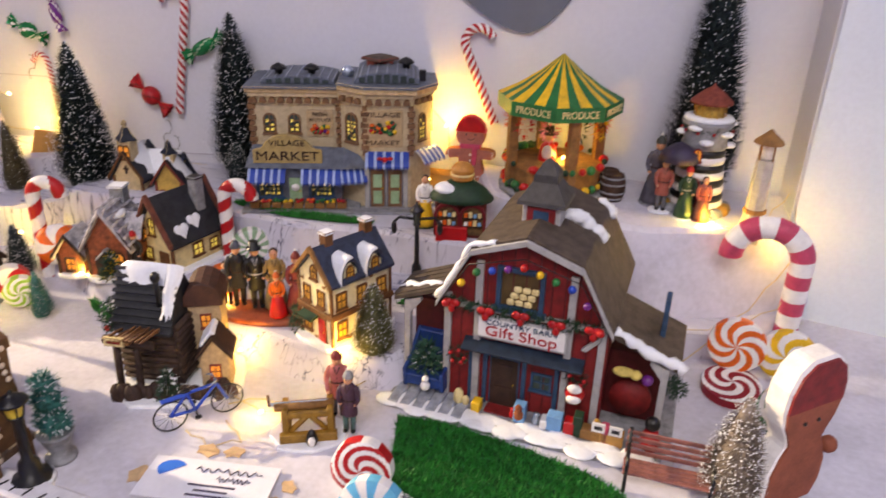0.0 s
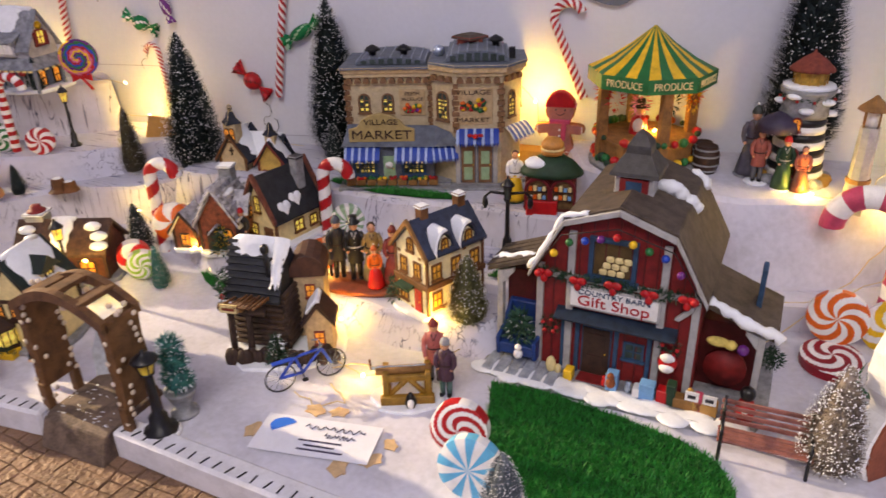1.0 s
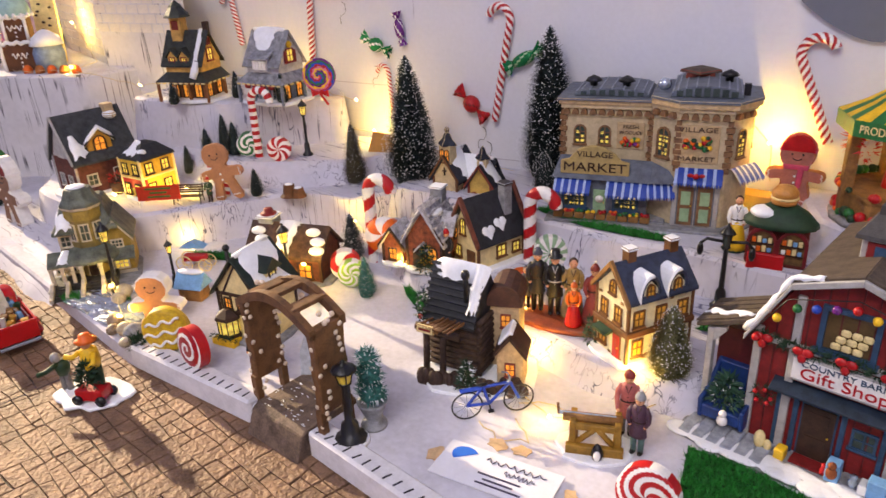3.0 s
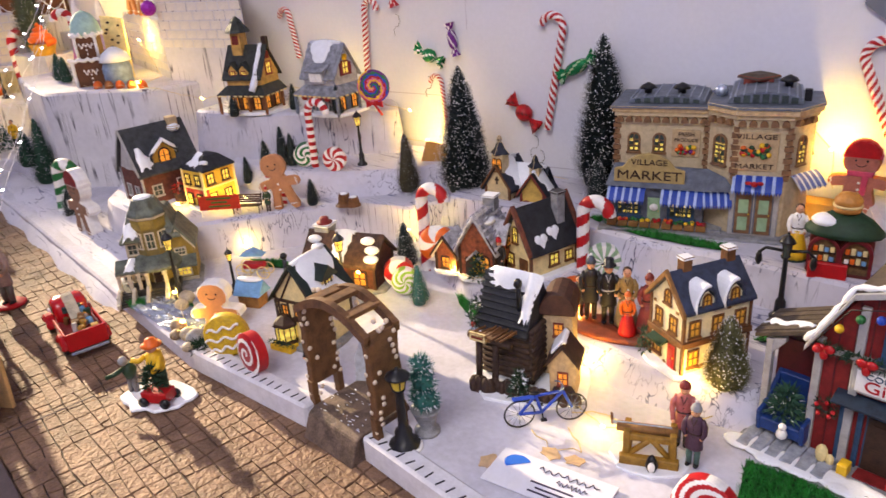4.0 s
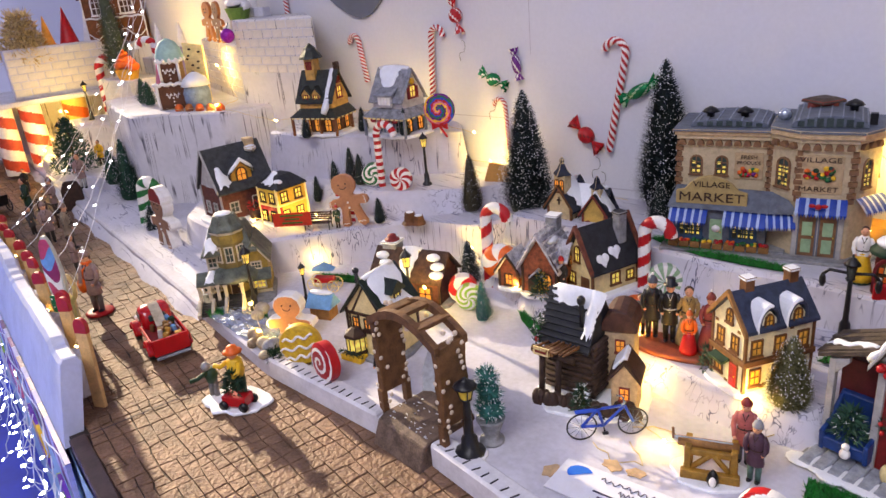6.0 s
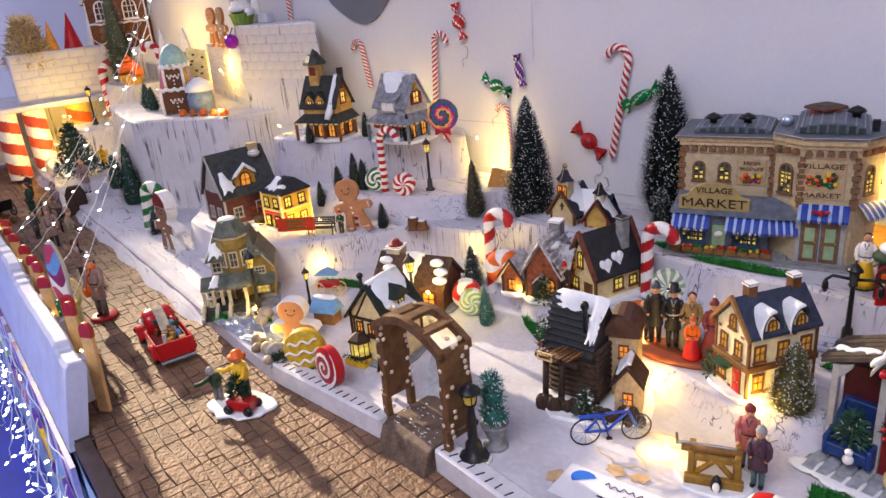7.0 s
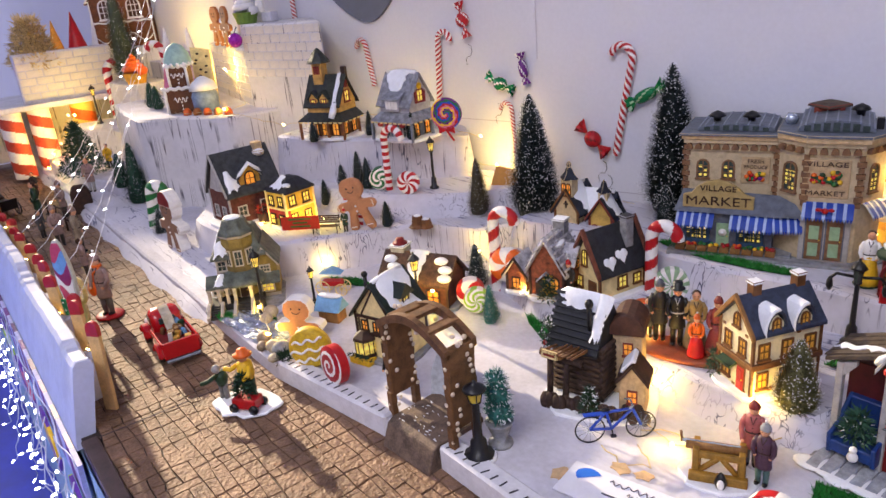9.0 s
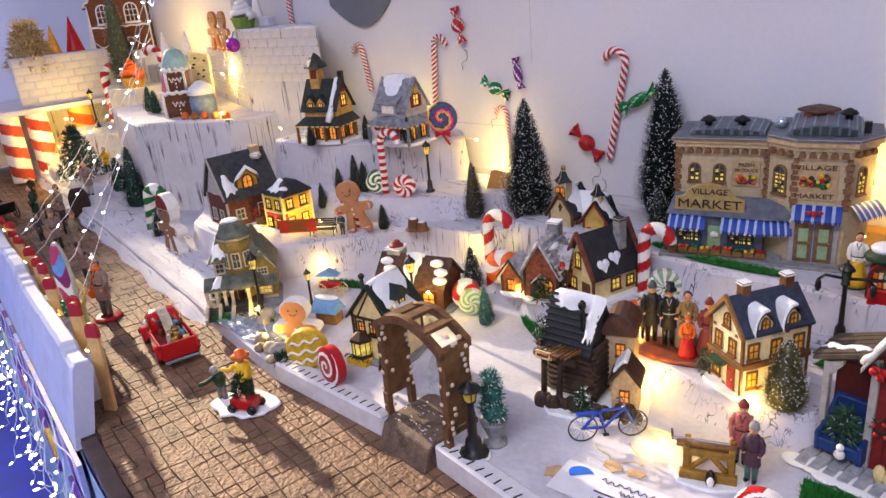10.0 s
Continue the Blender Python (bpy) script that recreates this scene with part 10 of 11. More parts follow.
# sweets and trees on the balcony
gt = thing("golden_tree", "pale golden tinsel tree with figures on the parapet", "tinsel tree", -2.16, 0.312, 0.172)
gb = Shape()
gold = mat("tinsel_gold", "d8c08a", 0.4, var=0.3, scale=200, bump=0, metal=0.3)
for k in range(5):
    for i in range(9 - k):
        a = 2 * math.pi * i / (9 - k)
        bush(gb, ((0.045 - 0.008 * k) * math.cos(a), (0.045 - 0.008 * k) * math.sin(a), 0.10 + 0.022 * k), (0.014, 0.014, 0.012), 60, gold, k * 10 + i, 0.016)
part("tinsel_foliage", gb, gt)
part("trunk", S(brown).tube([(0, 0, 0), (0, 0, 0.2)], [0.006, 0.002], 6), gt)
for y, h, r, mt, lb in ((0.368, 0.118, 0.028, mat("cone_orange", "e39a3a", 0.6, var=0.15), "orange sugar cone on the balcony parapet"), (0.418, 0.135, 0.036, red, "red pointed gnome hat on the parapet"), (0.475, 0.17, 0.03, white, "tall white paper cone on the parapet")):
    cn = thing("cone_ornament", lb, "cone ornament", -2.15, y, 0.172 + 0.075, 0, 1, "balcony cones")
    part("cone", S(mt).lathe([(r, 0), (r * 0.96, h * 0.05), (r * 0.5, h * 0.5), (0.001, h)], 16), cn)
    part("plinth", S(white).lathe([(r * 1.05, -0.075), (r * 1.05, 0.0), (r, 0.002)], 16), cn)
brush_tree("tall grey-green frosted tree on the castle path", -2.02, 0.495, 0.20, 0.24, 0.045, mat("needle_greygreen", "4d5a4c", 0.7, var=0.3, scale=200, bump=0), 0.25, 61, 2600)
brush_tree("dark fir beside the white cone", -2.15, 0.508, 0.281, 0.10, 0.03, needle_green, 0.1, 62, 1200)


def sweet_house(label, x, y, z, rz, w, d, h, rise, roof_m, extra=True):
    """a gingerbread house piped with white icing"""
    t = thing("gingerbread_house", label, "gingerbread house", x, y, z, rz, 1, "gingerbread houses")
    walls(t, w, d, h, mat("ginger_dark", "6d4020", 0.7, var=0.2, scale=90), rise, "y", white)
    gable_roof(t, w, d, h, rise, roof_m, 0.008, 0.006, "y")
    ic = S(white)
    for s in (-1, 1):
        pts = [(s * (w / 2 + 0.006) * (1 - i / 12), -d / 2 - 0.006, h - 0.004 + (rise + 0.004) * i / 12 + 0.003 * (i % 2)) for i in range(13)]
        ic.tube(pts, 0.0034, 6)
    ic.tube([(-w / 2, -d / 2 - 0.002, h * 0.52 + 0.002 * (i % 2)) for i in range(2)] + [(-w / 2 + w * i / 10, -d / 2 - 0.002, h * 0.52 + 0.003 * (i % 2)) for i in range(1, 11)], 0.0026, 6)
    part("icing", ic, t, "piped white icing")
    for u in (-w * 0.24, w * 0.24):
        pane_part(t, pose(u, -d / 2, h * 0.62), w * 0.2, h * 0.24, white, mat("ginger_window", "4a2c18", 0.6, var=0.2), (2, 2), True)
    sc = S(white)
    for s in (-1, 1):
        sc.tube([(s * (0.004 + 0.0035 * i ** 1.2) * w / 0.07, -d / 2 - 0.001, h * 0.2 + h * 0.1 * math.sin(i * 1.1)) for i in range(7)], 0.0013, 5)
    for i in range(4):
        sc.ball((0, -d / 2 - 0.001, h * (0.1 + 0.1 * i)), 0.0022, 6)
    part("icing_scroll", sc, t)
    return t




def sweet_tower(label, x, y, z, rz):
    """a tall two-storey gingerbread house with white corner piping and a domed mint roof"""
    t = thing("gingerbread_house", label, "gingerbread house", x, y, z, rz, 1, "gingerbread houses")
    dough = mat("dough_dark", "5f3a22", 0.7, var=0.2, scale=60)
    tiers = ((0.058, 0.044, 0.0, 0.050), (0.036, 0.032, 0.050, 0.092))
    for w, d, z0, z1 in tiers:
        st = part("storey", S(dough).box(-w / 2, w / 2, -d / 2, d / 2, z0, z1), t, "", None, 0.0008)
        for px in (-w / 2, w / 2):
            part("corner_icing", S(white).tube([(px, -d / 2, z0), (px * 1.03, -d / 2 - 0.001, (z0 + z1) / 2), (px, -d / 2, z1)], 0.0028, 7), st)
        part("icing_band", S(white).tube([(-w / 2 - 0.006 + (w + 0.012) * i / 12, -d / 2 - 0.001, z1 - 0.002 + 0.0022 * math.sin(i * 2.4)) for i in range(13)], 0.0036, 7), st)
        for e in (-1, 1):
            part("icing_scroll", S(white).tube([(e * (0.002 + 0.0016 * i), -d / 2 - 0.0008, z0 + (z1 - z0) * 0.52 + 0.005 * math.sin(i * 1.3)) for i in range(8)], 0.0011, 5), st)
        for q in range(3):
            part("icing_dot", S(white).ball((0, -d / 2 - 0.0008, z0 + 0.008 + 0.007 * q), 0.0019, 6), st)
    rf = part("roof", S(mint).lathe([(0.026, 0.090), (0.0275, 0.094), (0.024, 0.112), (0.015, 0.126), (0.004, 0.132), (0.0005, 0.133)], 18, squash=0.8), t, "pale mint domed roof")
    for i in range(14):
        a = 2 * math.pi * i / 14
        part("icing_drop", S(white).ball((0.027 * math.cos(a), 0.0216 * math.sin(a), 0.0925), (0.0036, 0.0036, 0.0042), 7), rf)
    return t


mint = mat("mint_roof", "9fc0b8", 0.6, var=0.12, scale=90)
sweet_tower("tall brown gingerbread house piped with white icing on the ledge", -1.468, 0.455, 0.177, 52)
sweet_house("large dark gingerbread chalet with lattice windows", -2.115, 0.545, 0.281, 58, 0.15, 0.07, 0.12, 0.08, mat("chalet_roof", "5f3a22", 0.7, var=0.2, scale=60))


def cupcake(label, x, y, z, r, case_m, top_m):
    t = thing("cupcake", label, "cupcake", x, y, z, 0, 1, "cupcakes")
    cs = []
    n = 28
    sh = S(case_m)
    vs = []
    for zz, rr in ((0, 0.72), (r * 0.9, 1.0)):
        for i in range(n):
            a = 2 * math.pi * i / n
            e = rr * r * (1 + 0.05 * (i % 2))
            vs.append((e * math.cos(a), e * math.sin(a), zz))
    sh.add(vs, [(i, (i + 1) % n, n + (i + 1) % n, n + i) for i in range(n)] + [list(range(n))[::-1]])
    part("paper_case", sh, t)
    tp = S(top_m)
    pts = []
    for i in range(70):
        f = i / 69
        a = f * 8 * math.pi
        rr = r * 0.82 * (1 - f) ** 0.9
        pts.append((rr * math.cos(a), rr * math.sin(a), r * 0.95 + f * r * 1.5))
    tp.tube(pts, [r * 0.34 * (1 - 0.7 * i / 69) for i in range(70)], 8)
    part("frosting", tp, t)
    return t


cupcake("orange-frosted cupcake with a yellow paper case", -1.93, 0.488, 0.20, 0.029, mat("case_yellow", "d8a13a", 0.7, var=0.15), orange)
thing("white_box", "white foam shelf under the cupcake and tree", "box", -1.965, 0.505, 0.105, 10, 1, "", S(snow).box(-0.085, 0.075, -0.045, 0.05, 0, 0.095), bevel=0.002)
cupcake("white-frosted green cupcake on the tower", -1.405, 0.585, 0.331, 0.024, mat("case_green", "6d8a3a", 0.7, var=0.15), white)
thing("purple_bauble", "shiny purple glitter bauble hanging at the tower corner", "bauble", -1.355, 0.535, 0.306, 0, 1, "", S(mat("bauble_purple", "a02aa8", 0.2, var=0.25, scale=300, metal=0.4)).ball((0, 0, 0), 0.0135, 14).use(silver).tube([(0, 0, 0.013), (0, 0.006, 0.024)], 0.0016, 6))
for i, (x, y, z, h, mt) in enumerate(((-1.71, 0.515, 0.177, 0.15, pink), (-1.62, 0.535, 0.177, 0.15, mat("cone_mauve", "a58ca8", 0.6, var=0.15)))):
    cn = thing("cone_ornament", "pastel paper cone with a white tip on the ledge", "cone ornament", x, y, z, 0, 1, "ledge cones")
    part("cone", S(mt).lathe([(0.030, 0), (0.026, h * 0.2), (0.010, h * 0.7), (0.001, h)], 16), cn)
    part("tip", S(white).lathe([(0.0105, h * 0.68), (0.008, h * 0.8), (0.001, h * 1.03)], 14), cn)
cd = thing("dotted_biscuit", "pale biscuit card dotted with chocolate drops", "biscuit", -1.50, 0.512, 0.177, 48)
part("card", S(plaster).prism([(-0.022, 0), (0.022, 0), (0.024, 0.11), (-0.018, 0.118)], -0.003, 0.003, "y"), cd, "", None, 0.001)
rnd = random.Random(14)
for i in range(16):
    part("chocolate_drop", S(dark_brown).ball((rnd.uniform(-0.016, 0.018), -0.004, 0.01 + i * 0.0063), (0.0035, 0.0015, 0.0022), 6), cd)
for i, (x, y, lb, mt) in enumerate(((-1.425, 0.480, "grey-blue snowy dome doll on the ledge", mat("dome_blue", "7d8fa8", 0.5, var=0.2)),)):
    thing("dome_ornament", lb, "ornament", x, y, 0.177, 0, 1, "", S(mt).lathe([(0.024, 0), (0.026, 0.03), (0.02, 0.045)], 14).use(glaze_snow).lathe([(0.028, 0.042), (0.022, 0.056), (0.008, 0.066), (0.001, 0.068)], 14))
for i in range(5):
    x, y = -1.420 + 0.021 * i, 0.438 + 0.0125 * i
    thing("gumdrop", "small orange and brown gumdrop on the ledge", "gumdrop", x, y, 0.177, 0, 1, "gumdrops", S((orange, mat("gum_brown", "a3622e", 0.4, var=0.2))[i % 2]).lathe([(0.008, 0), (0.0082, 0.006), (0.005, 0.012), (0.001, 0.0135)], 12))
ginger_biscuit("tall thin gingerbread biscuit with icing before the tower", -1.545, 0.575, 0.287, 0.08, 2, mat("ginger_pale", "c98a5c"), None, thick=0.006)
ginger_biscuit("gingerbread biscuit hanging at the tower", -1.470, 0.566, 0.287, 0.08, -4, mat("ginger_dull", "8d6a55"), None, thick=0.006)
candy_cane("red and white candy cane in the castle garden", -1.755, 0.515, 0.177, 0.12, 0.018, 0.008, 60, 0, 1, band=8, n=50)

# ---------------------------------------------------------------- the front fence of foam and sticks
rnd = random.Random(31)
prof = [(-2.42, -0.034)]
x = -2.42
while x < -0.76:
    prof.append((x, 0.052 + rnd.uniform(-0.006, 0.012)))
    w = rnd.uniform(0.02, 0.05)
    prof.append((min(x + w, -0.75), prof[-1][1] + rnd.uniform(-0.004, 0.004)))
    x += w + 0.004
prof += [(-0.744, 0.060), (-0.740, 0.058), (-0.735, -0.034)]
crest = [p for p in prof[1:-1]]
sh = S(mat("fence_foam_white", "c6cbe2", 0.7, var=0.06, scale=30, bump=0.5))
k = len(crest)
rows = [[(p[0], 0.043, -0.034) for p in crest], [(p[0], 0.055, p[1] * 0.45) for p in crest], [(p[0], 0.062, p[1] * 0.95) for p in crest], [(p[0], 0.066, p[1] + 0.002) for p in crest],
        [(p[0], 0.078, p[1] + 0.001) for p in crest], [(p[0], 0.081, p[1] * 0.9) for p in crest], [(p[0], 0.062, -0.034) for p in crest]]
for r0, r1 in zip(rows, rows[1:]):
    sh.add(r0 + r1, [(i, i + 1, k + i + 1, k + i) for i in range(k - 1)])
sh.add([r[-1] for r in rows], [tuple(range(7))])
tagged(new("fence_foam", sh.mesh("fence_foam", 0.0025)), "white foam snow wall along the table's front edge", "snow wall", kind="structure")
fn = thing("picket_fence", "row of wooden sticks with dipped red tips", "picket fence", 0, 0.0915, -0.02)
stick = S(wood_stick).prism([(-0.0075, 0), (0.0075, 0)] + [(0.0075 * math.cos(a), 0.085 + 0.0075 * math.sin(a)) for a in [math.pi * i / 8 for i in range(9)]], -0.0025, 0.0025, "y").mesh("stick", 0.0006)
tip = S(mat("tip_red", "a8202a", 0.45, var=0.12)).prism([(-0.0079, 0.078), (0.0079, 0.078)] + [(0.0079 * math.cos(a), 0.0853 + 0.0079 * math.sin(a)) for a in [math.pi * i / 8 for i in range(9)]], -0.0029, 0.0029, "y").mesh("red_tip", 0.0006)
near = [(-0.772, 1.12), (-0.845, 1.12), (-0.895, 1.05), (-0.985, 1.06), (-1.065, 1.02), (-1.115, 0.98), (-1.19, 0.96), (-1.29, 0.9), (-1.36, 0.84), (-1.43, 0.82)]
for x, tall in near + [(-1.47 - 0.04 * i - rnd.uniform(0, 0.01), rnd.uniform(0.74, 0.86)) for i in range(20)]:
    so = new("stick", stick)
    so.parent, so.matrix_basis = fn, pose(x, rnd.uniform(-0.003, 0.003), 0, rnd.uniform(-3, 3), rnd.uniform(-3, 3), rnd.uniform(25, 60)) @ Matrix.Diagonal((1, 1, tall, 1))
    to = new("red_tip", tip)
    to.parent = so
for x, y, q, h in ((-0.815, 0.084, 15, 0.052), (-0.955, 0.084, 40, 0.05), (-1.03, 0.084, 8, 0.058), (-1.16, 0.084, 30, 0.05), (-1.25, 0.084, 20, 0.05)):
    thing("foam_block", "white foam cube between the sticks", "foam block", x, y, -0.02, q, 1, "foam blocks", S(snow).box(-0.012, 0.012, -0.009, 0.009, 0, h), bevel=0.002)
# flat wrapped lolly in rose, white and pale blue, its green ribbon below
wl = thing("wrapped_lolly", "tall cellophane-wrapped lolly with rose, white and pale blue swirls", "lolly", -0.965, 0.104, 0.036, 38, 0.86)
oval = [(0.016 * math.cos(a) * (1 - 0.18 * math.sin(a)), 0.052 + 0.054 * math.sin(a)) for a in [2 * math.pi * i / 28 for i in range(28)]]
part("wrapper", S(mat("cellophane", "b9bcb4", 0.45, var=0.1, scale=160, bump=0.6)).prism(oval, -0.0035, 0.0035, "y"), wl, "crinkled white wrapper edge", None, 0.0012)
for k in range(5):
    z0, z1 = 0.008 + 0.018 * k, 0.008 + 0.018 * (k + 1)
    wave = [(-0.0145 + 0.029 * i / 8, z0 + 0.010 * math.sin(i * 0.55 + k)) for i in range(9)] + [(0.0145 - 0.029 * i / 8, z1 + 0.010 * math.sin((8 - i) * 0.55 + k + 1)) for i in range(9)]
    keep = []
    for px, pz in wave:
        lim = 0.0135 * math.sqrt(max(0.02, 1 - ((min(max(pz, 0.003), 0.101) - 0.052) / 0.054) ** 2))
        keep.append((max(-lim, min(lim, px)), min(max(pz, 0.003), 0.101)))
    part("swirl_band", S((rose, white, mat("lolly_plum", "8a2a58", 0.45, var=0.12), pale_blue, rose)[k]).prism(keep, -0.0042, -0.0034, "y"), wl)
sk = thing("green_sock", "green ribbon with white stars hanging below the lolly", "ribbon", -0.965, 0.100, 0.035, 38)
part("cloth", S(mat("ribbon_green", "12764c", 0.5, var=0.2, scale=90)).prism([(-0.012, 0.012), (0.012, 0.014), (0.016, -0.03), (0.008, -0.052), (0.0, -0.044), (-0.010, -0.038)], -0.002, 0.002, "y"), sk, "", None, 0.0008)
for i in range(14):
    part("star", S(white).ball((-0.008 + 0.0065 * (i % 3) + 0.001 * (i // 3), -0.0025, 0.008 - i * 0.0036), 0.0012, 6), sk)
# pale wrapped loop of sweets behind the lolly
thing("candy_loop", "pale cream loop of wrapped sweets behind the sticks", "candy", -0.99, 0.118, 0.045, 30, 1, "", S(plaster).tube([(0.009 * math.cos(2 * math.pi * i / 20), 0, 0.016 * math.sin(2 * math.pi * i / 20)) for i in range(21)], 0.003, 8).use(plaster).box(-0.003, 0.003, -0.002, 0.002, -0.065, -0.015))

# the skirt of the table: ribbons, candy pictures and a curtain of cold lights
cl = S(mat("skirt_cloth", "a9c6dc", 0.75, var=0.12, scale=24))
vs, fs = [], []
n = 160
for i in range(n + 1):
    x = -2.42 + (2.42 + XR) * i / n
    for z in (-0.034, -0.32, -0.72):
        vs.append((x, 0.047 + 0.004 * math.sin(i * 0.6) * (1 if z < -0.1 else 0.2), z))
for i in range(n):
    for j in range(2):
        fs.append((i * 3 + j, i * 3 + j + 1, (i + 1) * 3 + j + 1, (i + 1) * 3 + j))
cl.add(vs, fs, True)
tagged(new("table_skirt", cl.mesh("table_skirt")), "pale blue cloth skirt hanging from the table", "table skirt", kind="structure")
rb = thing("purple_ribbon", "wide purple and pale striped ribbon along the skirt", "ribbon", 0, 0.040, -0.036)
for i in range(44):
    x0 = -2.42 + i * 0.038
    part("ribbon_stripe", S((mat("ribbon_plum", "5a2070", 0.45, var=0.15), mat("ribbon_pale", "c4c0e4", 0.6, var=0.1), mat("ribbon_mauve", "7a2a86", 0.45, var=0.12), mat("ribbon_pale", "c4c0e4"))[i % 4]).prism(
        [(x0, -0.075), (x0 + 0.038, -0.075), (x0 + 0.072, 0.0), (x0 + 0.034, 0.0)], -0.0025, 0.0025, "y"), rb)
for i in range(8):
    swirl_disc("yellow-green round candy picture on the skirt", -0.775 - i * 0.19, 0.033, -0.175, 0.045, 0.006, 0, (mat("skirt_lime", "b6d84a", 0.5, var=0.1), yellow, pink)[i % 3], mat("skirt_violet", "6a3aa0", 0.5, var=0.1), 6, 0.6, group="skirt candies")

ic_t = thing("icicle_lights", "curtain of cold blue-white icicle lights on the skirt", "fairy lights", 0, 0, 0, 0, 1, "fairy light strings")
wires = S(wire_white)
wires.tube([(-2.4 + i * 0.02, 0.034 + 0.003 * math.sin(i), -0.045 + 0.006 * math.sin(i * 0.7)) for i in range(85)], 0.0008, 5)
spots = []
for i in range(30):
    x = -0.70 - i * 0.052
    hang = rnd.choice((0.09, 0.15, 0.22, 0.28))
    p = Vector((x, 0.030, -0.042))
    pts = [p.copy()]
    for k in range(int(hang / 0.014)):
        p = p + Vector((rnd.uniform(-0.009, 0.009), rnd.uniform(-0.007, 0.005), -0.014 + rnd.uniform(-0.004, 0.004)))
        p.y = max(-0.02, min(0.03, p.y))
        pts.append(p.copy())
        if k % 2 == 1:
            d = Vector((rnd.uniform(-1, 1), rnd.uniform(-1, 0.2), rnd.uniform(-1, 0.4))).normalized()
            q = p + d * rnd.uniform(0.006, 0.016)
            wires.tube([p, (p + q) / 2 + Vector((0, 0, -0.002)), q], 0.0006, 4)
            spots.append((q, d))
    wires.tube(pts, 0.0008, 5)
part("wire", wires, ic_t, "thin white wire")
for p, d in spots:
    s = S(bulb_white)
    bulb(s, p, d, 0.0034)
    part("bulb", s, ic_t)

# ---------------------------------------------------------------- warm fairy lights
warm = (1.0, 0.65, 0.14)
BULBS = [  # place of each warm bulb that glows on what is near, and its strength
    ((-0.300, 0.428, 0.012), 0.5), ((-0.362, 0.488, 0.018), 0.5), ((-0.268, 0.500, 0.034), 0.5), ((-0.831, 0.296, 0.012), 1.0), ((-0.700, 0.424, 0.036), 0.8), ((-0.640, 0.437, 0.044), 0.9),
    ((-0.952, 0.418, 0.072), 0.3), ((-0.948, 0.462, 0.062), 0.6), ((-1.004, 0.385, 0.062), 0.4), ((-0.716, 0.572, 0.034), 0.8), ((-0.575, 0.522, 0.034), 0.8), ((-0.415, 0.535, 0.034), 0.8), ((-0.572, 0.708, 0.062), 0.7),
    ((0.006, 0.728, 0.112), 1.2), ((-1.125, 0.60, 0.178), 0.9), ((-1.335, 0.482, 0.190), 1.6), ((-0.838, 0.690, 0.155), 0.7), ((-0.742, 0.268, 0.016), 0.6), ((-0.885, 0.420, 0.016), 0.4), ((-1.20, 0.535, 0.165), 0.5),
    ((-0.898, 0.715, 0.104), 1.2), ((-0.842, 0.722, 0.102), 1.2), ((-0.289, 0.792, 0.156), 1.7), ((-0.302, 0.775, 0.095), 0.9), ((-1.02, 0.672, 0.178), 1.0), ((0.078, 0.82, 0.125), 0.9), ((-0.150, 0.775, 0.142), 0.8),
    # the bulb at x -2.2 is added to brighten; castle strengths imitate bright haze
    ((-1.47, 0.548, 0.248), 2.2), ((-2.04, 0.30, 0.075), 3.0), ((-1.99, 0.27, 0.06), 2.6), ((-2.02, 0.345, 0.14), 3.0), ((-1.90, 0.24, 0.045), 1.6), ((0.085, 0.735, 0.10), 0.7), ((-2.2, 0.36, 0.12), 2.6), ((-1.80, 0.52, 0.30), 6.0)]
for i, (p, e) in enumerate(BULBS):
    lamp("warm_bulb_light", "POINT", pose(*p), 0.165 * e, warm, 0.003)


def string_of(label, idx, wire, pts=None):
    path = pts or [BULBS[i][0] for i in idx]
    return light_string(label, path, wire, [(Vector(BULBS[i][0]) - Vector((0, 0, 0.004)), (0.3, -0.6, 0.5)) for i in idx], bulb_warm, 0.0005, 0.002, idx[0], 0.0034)


string_of("warm fairy lights on clear wire across the snow", [0, 1, 2], wire_clear, [(-0.345, 0.445, 0.004), (-0.300, 0.428, 0.006), (-0.262, 0.452, 0.003), (-0.262, 0.485, 0.003), (-0.268, 0.500, 0.028)])
string_of("warm fairy lights behind the cottages", [9, 10, 11, 12], wire_clear, [(-0.716, 0.572, 0.03), (-0.64, 0.56, 0.006), (-0.575, 0.522, 0.03), (-0.50, 0.535, 0.028), (-0.415, 0.535, 0.03)])
string_of("warm fairy lights along the foot of the back wall", [20, 21, 22, 23], wire_clear, [(-0.898, 0.722, 0.094), (-0.842, 0.730, 0.092), (-0.70, 0.758, 0.075), (-0.56, 0.772, 0.062), (-0.40, 0.792, 0.20), (-0.35, 0.798, 0.195), (-0.289, 0.806, 0.148), (-0.285, 0.80, 0.11)])
string_of("warm fairy lights by the lighthouse and side wall", [13, 25, 32], wire_clear, [(0.006, 0.728, 0.108), (0.05, 0.74, 0.107), (0.078, 0.82, 0.122), (0.088, 0.735, 0.10), (0.075, 0.69, 0.05), (0.03, 0.66, 0.035), (-0.005, 0.655, 0.03)])
string_of("warm fairy lights round the lodge and stream", [3, 4, 5, 17, 18], wire_clear, [(-0.831, 0.296, 0.008), (-0.742, 0.268, 0.012)])
string_of("warm fairy lights round the yellow cottage", [6, 7, 8], wire_clear)
string_of("warm fairy lights on the high terrace", [14, 24, 16, 19], wire_clear, [(-1.335, 0.482, 0.182), (-1.20, 0.535, 0.162), (-1.125, 0.60, 0.174), (-1.02, 0.672, 0.174), (-0.838, 0.690, 0.151)])
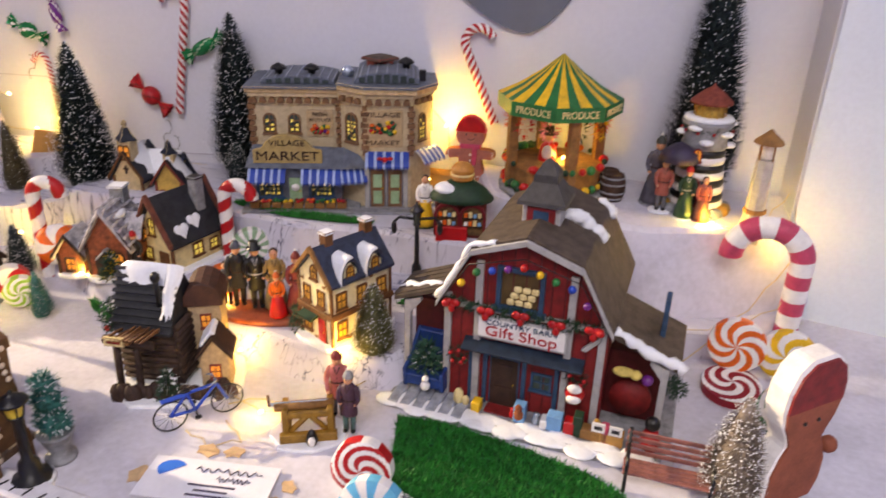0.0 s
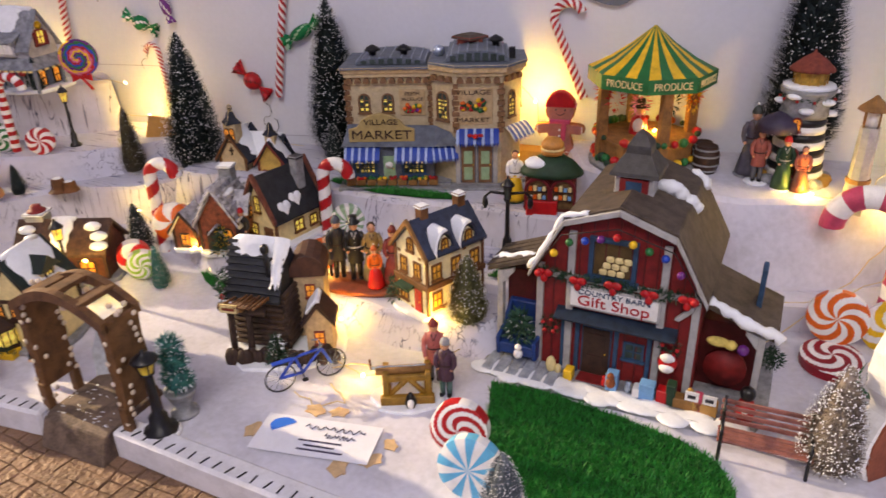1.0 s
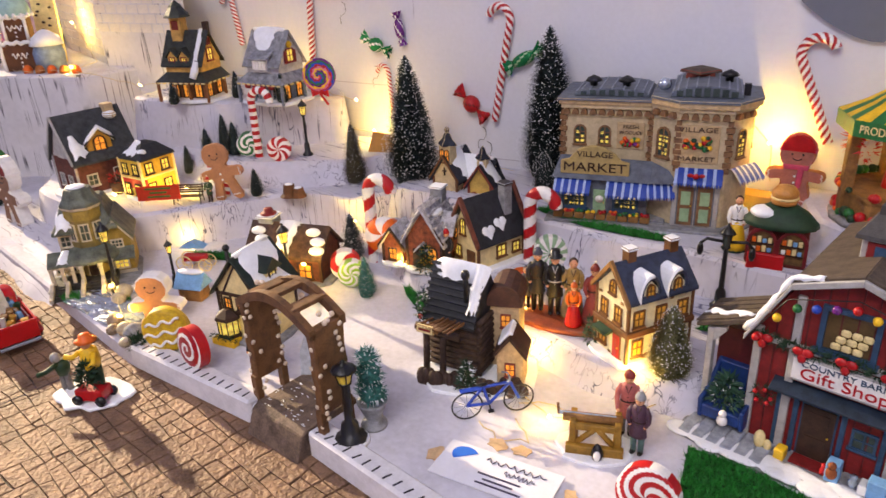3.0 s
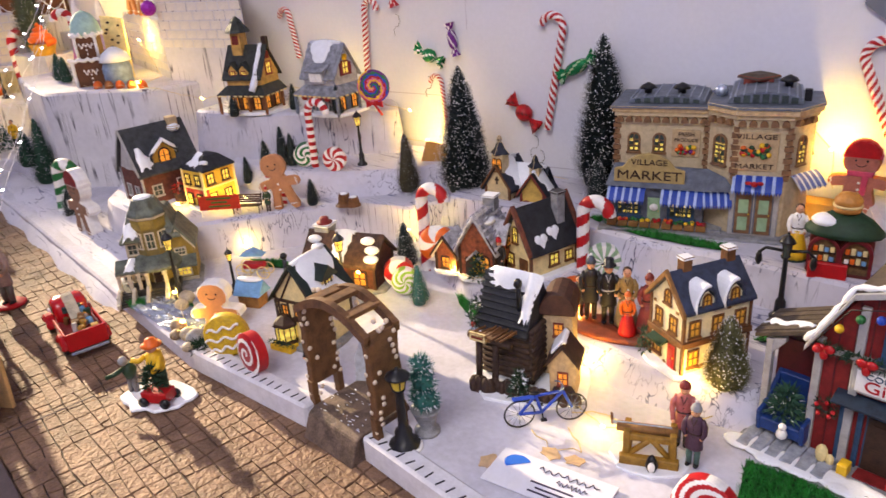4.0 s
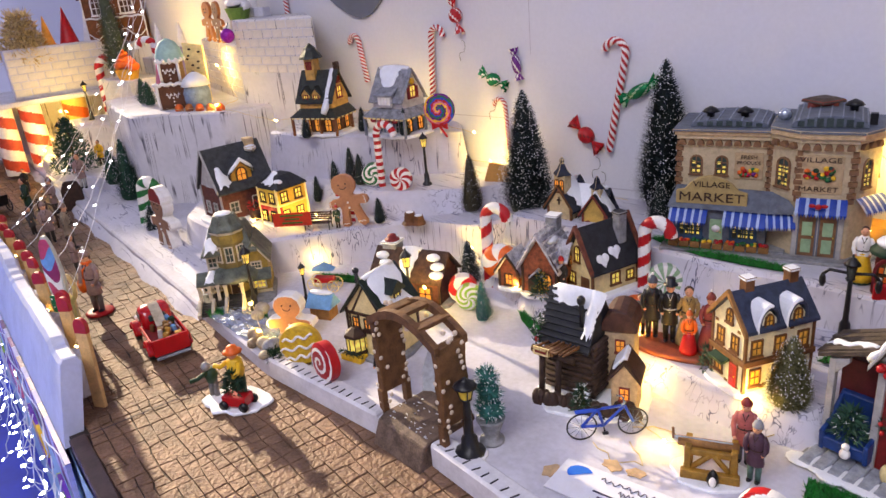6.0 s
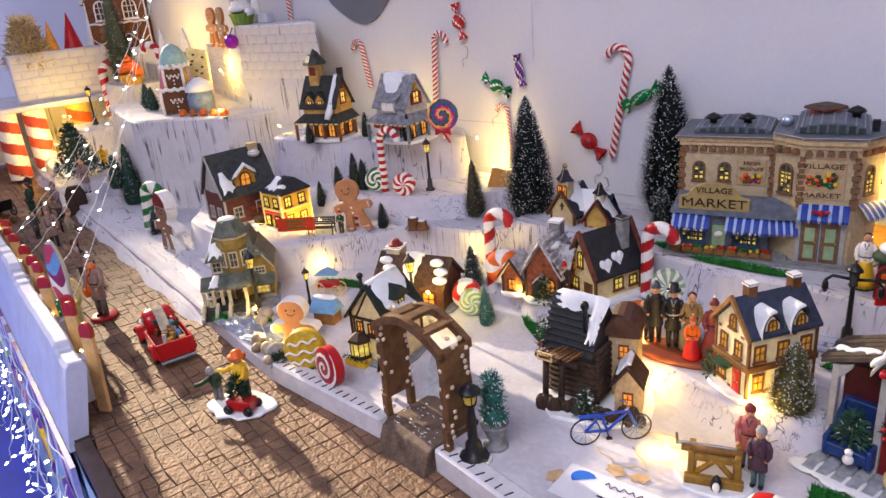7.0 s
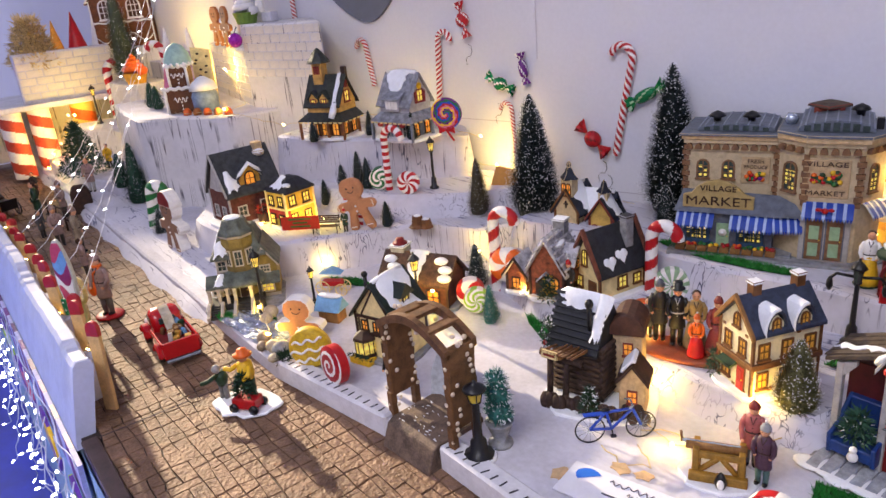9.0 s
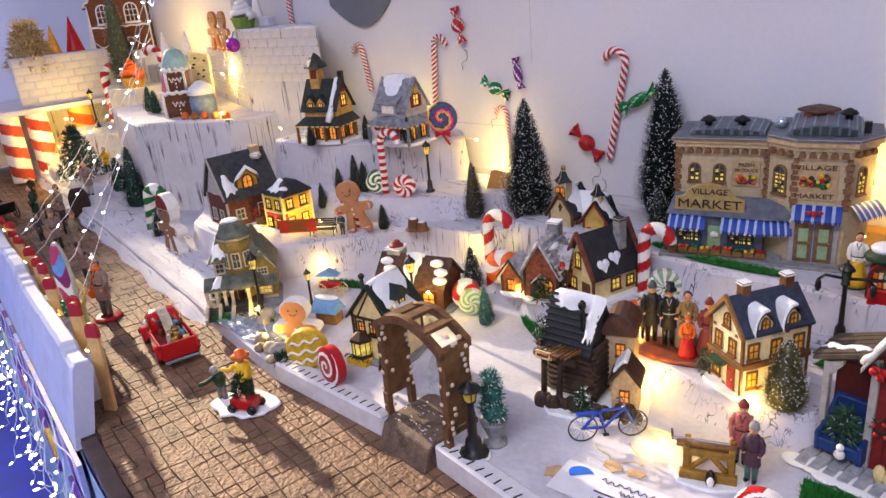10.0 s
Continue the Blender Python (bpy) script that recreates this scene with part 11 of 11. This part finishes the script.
string_of("warm fairy lights on the castle ledge", [15, 27, 34], wire_clear, [(-1.50, 0.425, 0.18), (-1.42, 0.43, 0.18), (-1.335, 0.482, 0.182), (-1.35, 0.53, 0.19), (-1.47, 0.548, 0.244)])
string_of("warm fairy lights under the castle balcony, one added for brightness", [28, 29, 30, 31, 33], wire_clear)
string_of("warm light inside the produce stand", [26], wire_clear, [(-0.150, 0.775, 0.138), (-0.14, 0.79, 0.136)])

# white wires with cold bulbs, drooping from the tower to the fence
for k, (a, b, sag) in enumerate((((-1.62, 0.50, 0.44), (-1.02, 0.10, 0.06), 0.06), ((-1.60, 0.50, 0.43), (-1.20, 0.10, 0.05), 0.05), ((-1.66, 0.50, 0.45), (-1.34, 0.10, 0.05), 0.07), ((-1.70, 0.50, 0.44), (-0.93, 0.10, 0.05), 0.05), ((-1.58, 0.50, 0.44), (-1.46, 0.12, 0.03), 0.03))):
    a, b = Vector(a), Vector(b)
    path = [a.lerp(b, i / 24) - Vector((0, 0, sag * 4 * (i / 24) * (1 - i / 24))) + Vector((rnd.uniform(-1, 1), rnd.uniform(-1, 1), 0)) * 0.004 for i in range(25)]
    bulbs = [(path[i], (rnd.uniform(-1, 1), -1, rnd.uniform(-1, 0.5))) for i in range(2 + k % 2, 24, 3)]
    light_string("white wire of cold fairy lights drooping from the tower", path, wire_white, bulbs, bulb_white, 0.00042, 0.0, 70 + k, 0.0027)
# cold light that the icicle curtain throws on the skirt
for x in (-0.85, -1.15, -1.5, -1.9):
    lamp("icicle_light", "POINT", pose(x, -0.28, -0.16), 0.8, (0.10, 0.26, 1.0), 0.02)

for pts in ([(-0.335, 0.43, 0.002), (-0.31, 0.445, 0.006), (-0.285, 0.45, 0.003), (-0.26, 0.475, 0.004), (-0.245, 0.50, 0.006)], [(-0.345, 0.395, 0.001), (-0.32, 0.385, 0.001), (-0.30, 0.40, 0.001), (-0.325, 0.415, 0.001)], [(-0.02, 0.60, 0.002), (0.01, 0.63, 0.02), (0.05, 0.68, 0.05), (0.082, 0.72, 0.09)]):
    light_string("thin clear wire lying loose on the snow", pts, wire_clear, [], bulb_warm, 0.0006, 0.002, len(pts))

fb = [(-0.83 - 0.075 * i, 0.091 + 0.004 * math.sin(i * 2.1), 0.030 + 0.014 * math.sin(i * 1.7)) for i in range(10)]
light_string("warm fairy lights woven through the stick fence", fb, wire_clear, [(p, (0.4, -0.5, 0.6)) for p in fb], bulb_warm, 0.0005, 0.003, 91, 0.0026)

# ---------------------------------------------------------------- the road's pressed stones
def wavy(a, k):
    return math.sin(a * 31 + k * 1.7) * 0.5 + math.sin(a * 83 + k * 4.1) * 0.35 + math.sin(a * 171 + k * 2.3) * 0.15


def road_stones():
    rnd = random.Random(77)
    xs = [-2.45]
    while xs[-1] < XR:
        xs.append(xs[-1] + rnd.uniform(0.0135, 0.0255))
    ys = [0.0655]
    while ys[-1] < 0.298:
        ys.append(ys[-1] + rnd.uniform(0.0095, 0.0150))

    def corner(i, j):
        return xs[i] + 0.0042 * wavy(ys[j], i), ys[j] + 0.0030 * wavy(xs[i], j)
    rest = S(paving)
    taken = set()
    for i in range(len(xs) - 1):
        for j in range(len(ys) - 1):
            if (i, j) in taken:
                continue
            i1, j1 = i + 1, j + 1
            e = rnd.random()
            if e < 0.17 and i + 2 < len(xs):
                i1 += 1
                taken.add((i + 1, j))
            elif e < 0.30 and j + 2 < len(ys) and (i, j + 1) not in taken:
                j1 += 1
                taken.add((i, j + 1))
            ring = [corner(i, j), corner(i1, j), corner(i1, j1), corner(i, j1)]
            if ring[2][1] > 0.302 or ring[2][0] > XR:
                continue
            c = Vector((sum(p[0] for p in ring) / 4, sum(p[1] for p in ring) / 4))
            g, top = rnd.uniform(0.0002, 0.0007), -0.0201 + rnd.uniform(-0.0005, 0.0004)
            low, high = [], []
            for p in ring:
                d = (c - Vector(p)).normalized()
                low.append((p[0] + d.x * g, p[1] + d.y * g, -0.0225))
                high.append((p[0] + d.x * (g + 0.0007), p[1] + d.y * (g + 0.0007), top + rnd.uniform(-0.0002, 0.0002)))
            fs = [(4, 5, 6, 7)] + [(k, (k + 1) % 4, 4 + (k + 1) % 4, 4 + k) for k in range(4)]
            if -0.80 < c.x < -0.46 and c.y < 0.27:
                part("paving_stone", S(paving).add(low + high, fs), road)
            else:
                rest.add(low + high, fs)
    tagged(part("paving_stones", rest, road), "copper-brown pressed stones farther along the road", kind="stuff")


road_stones()
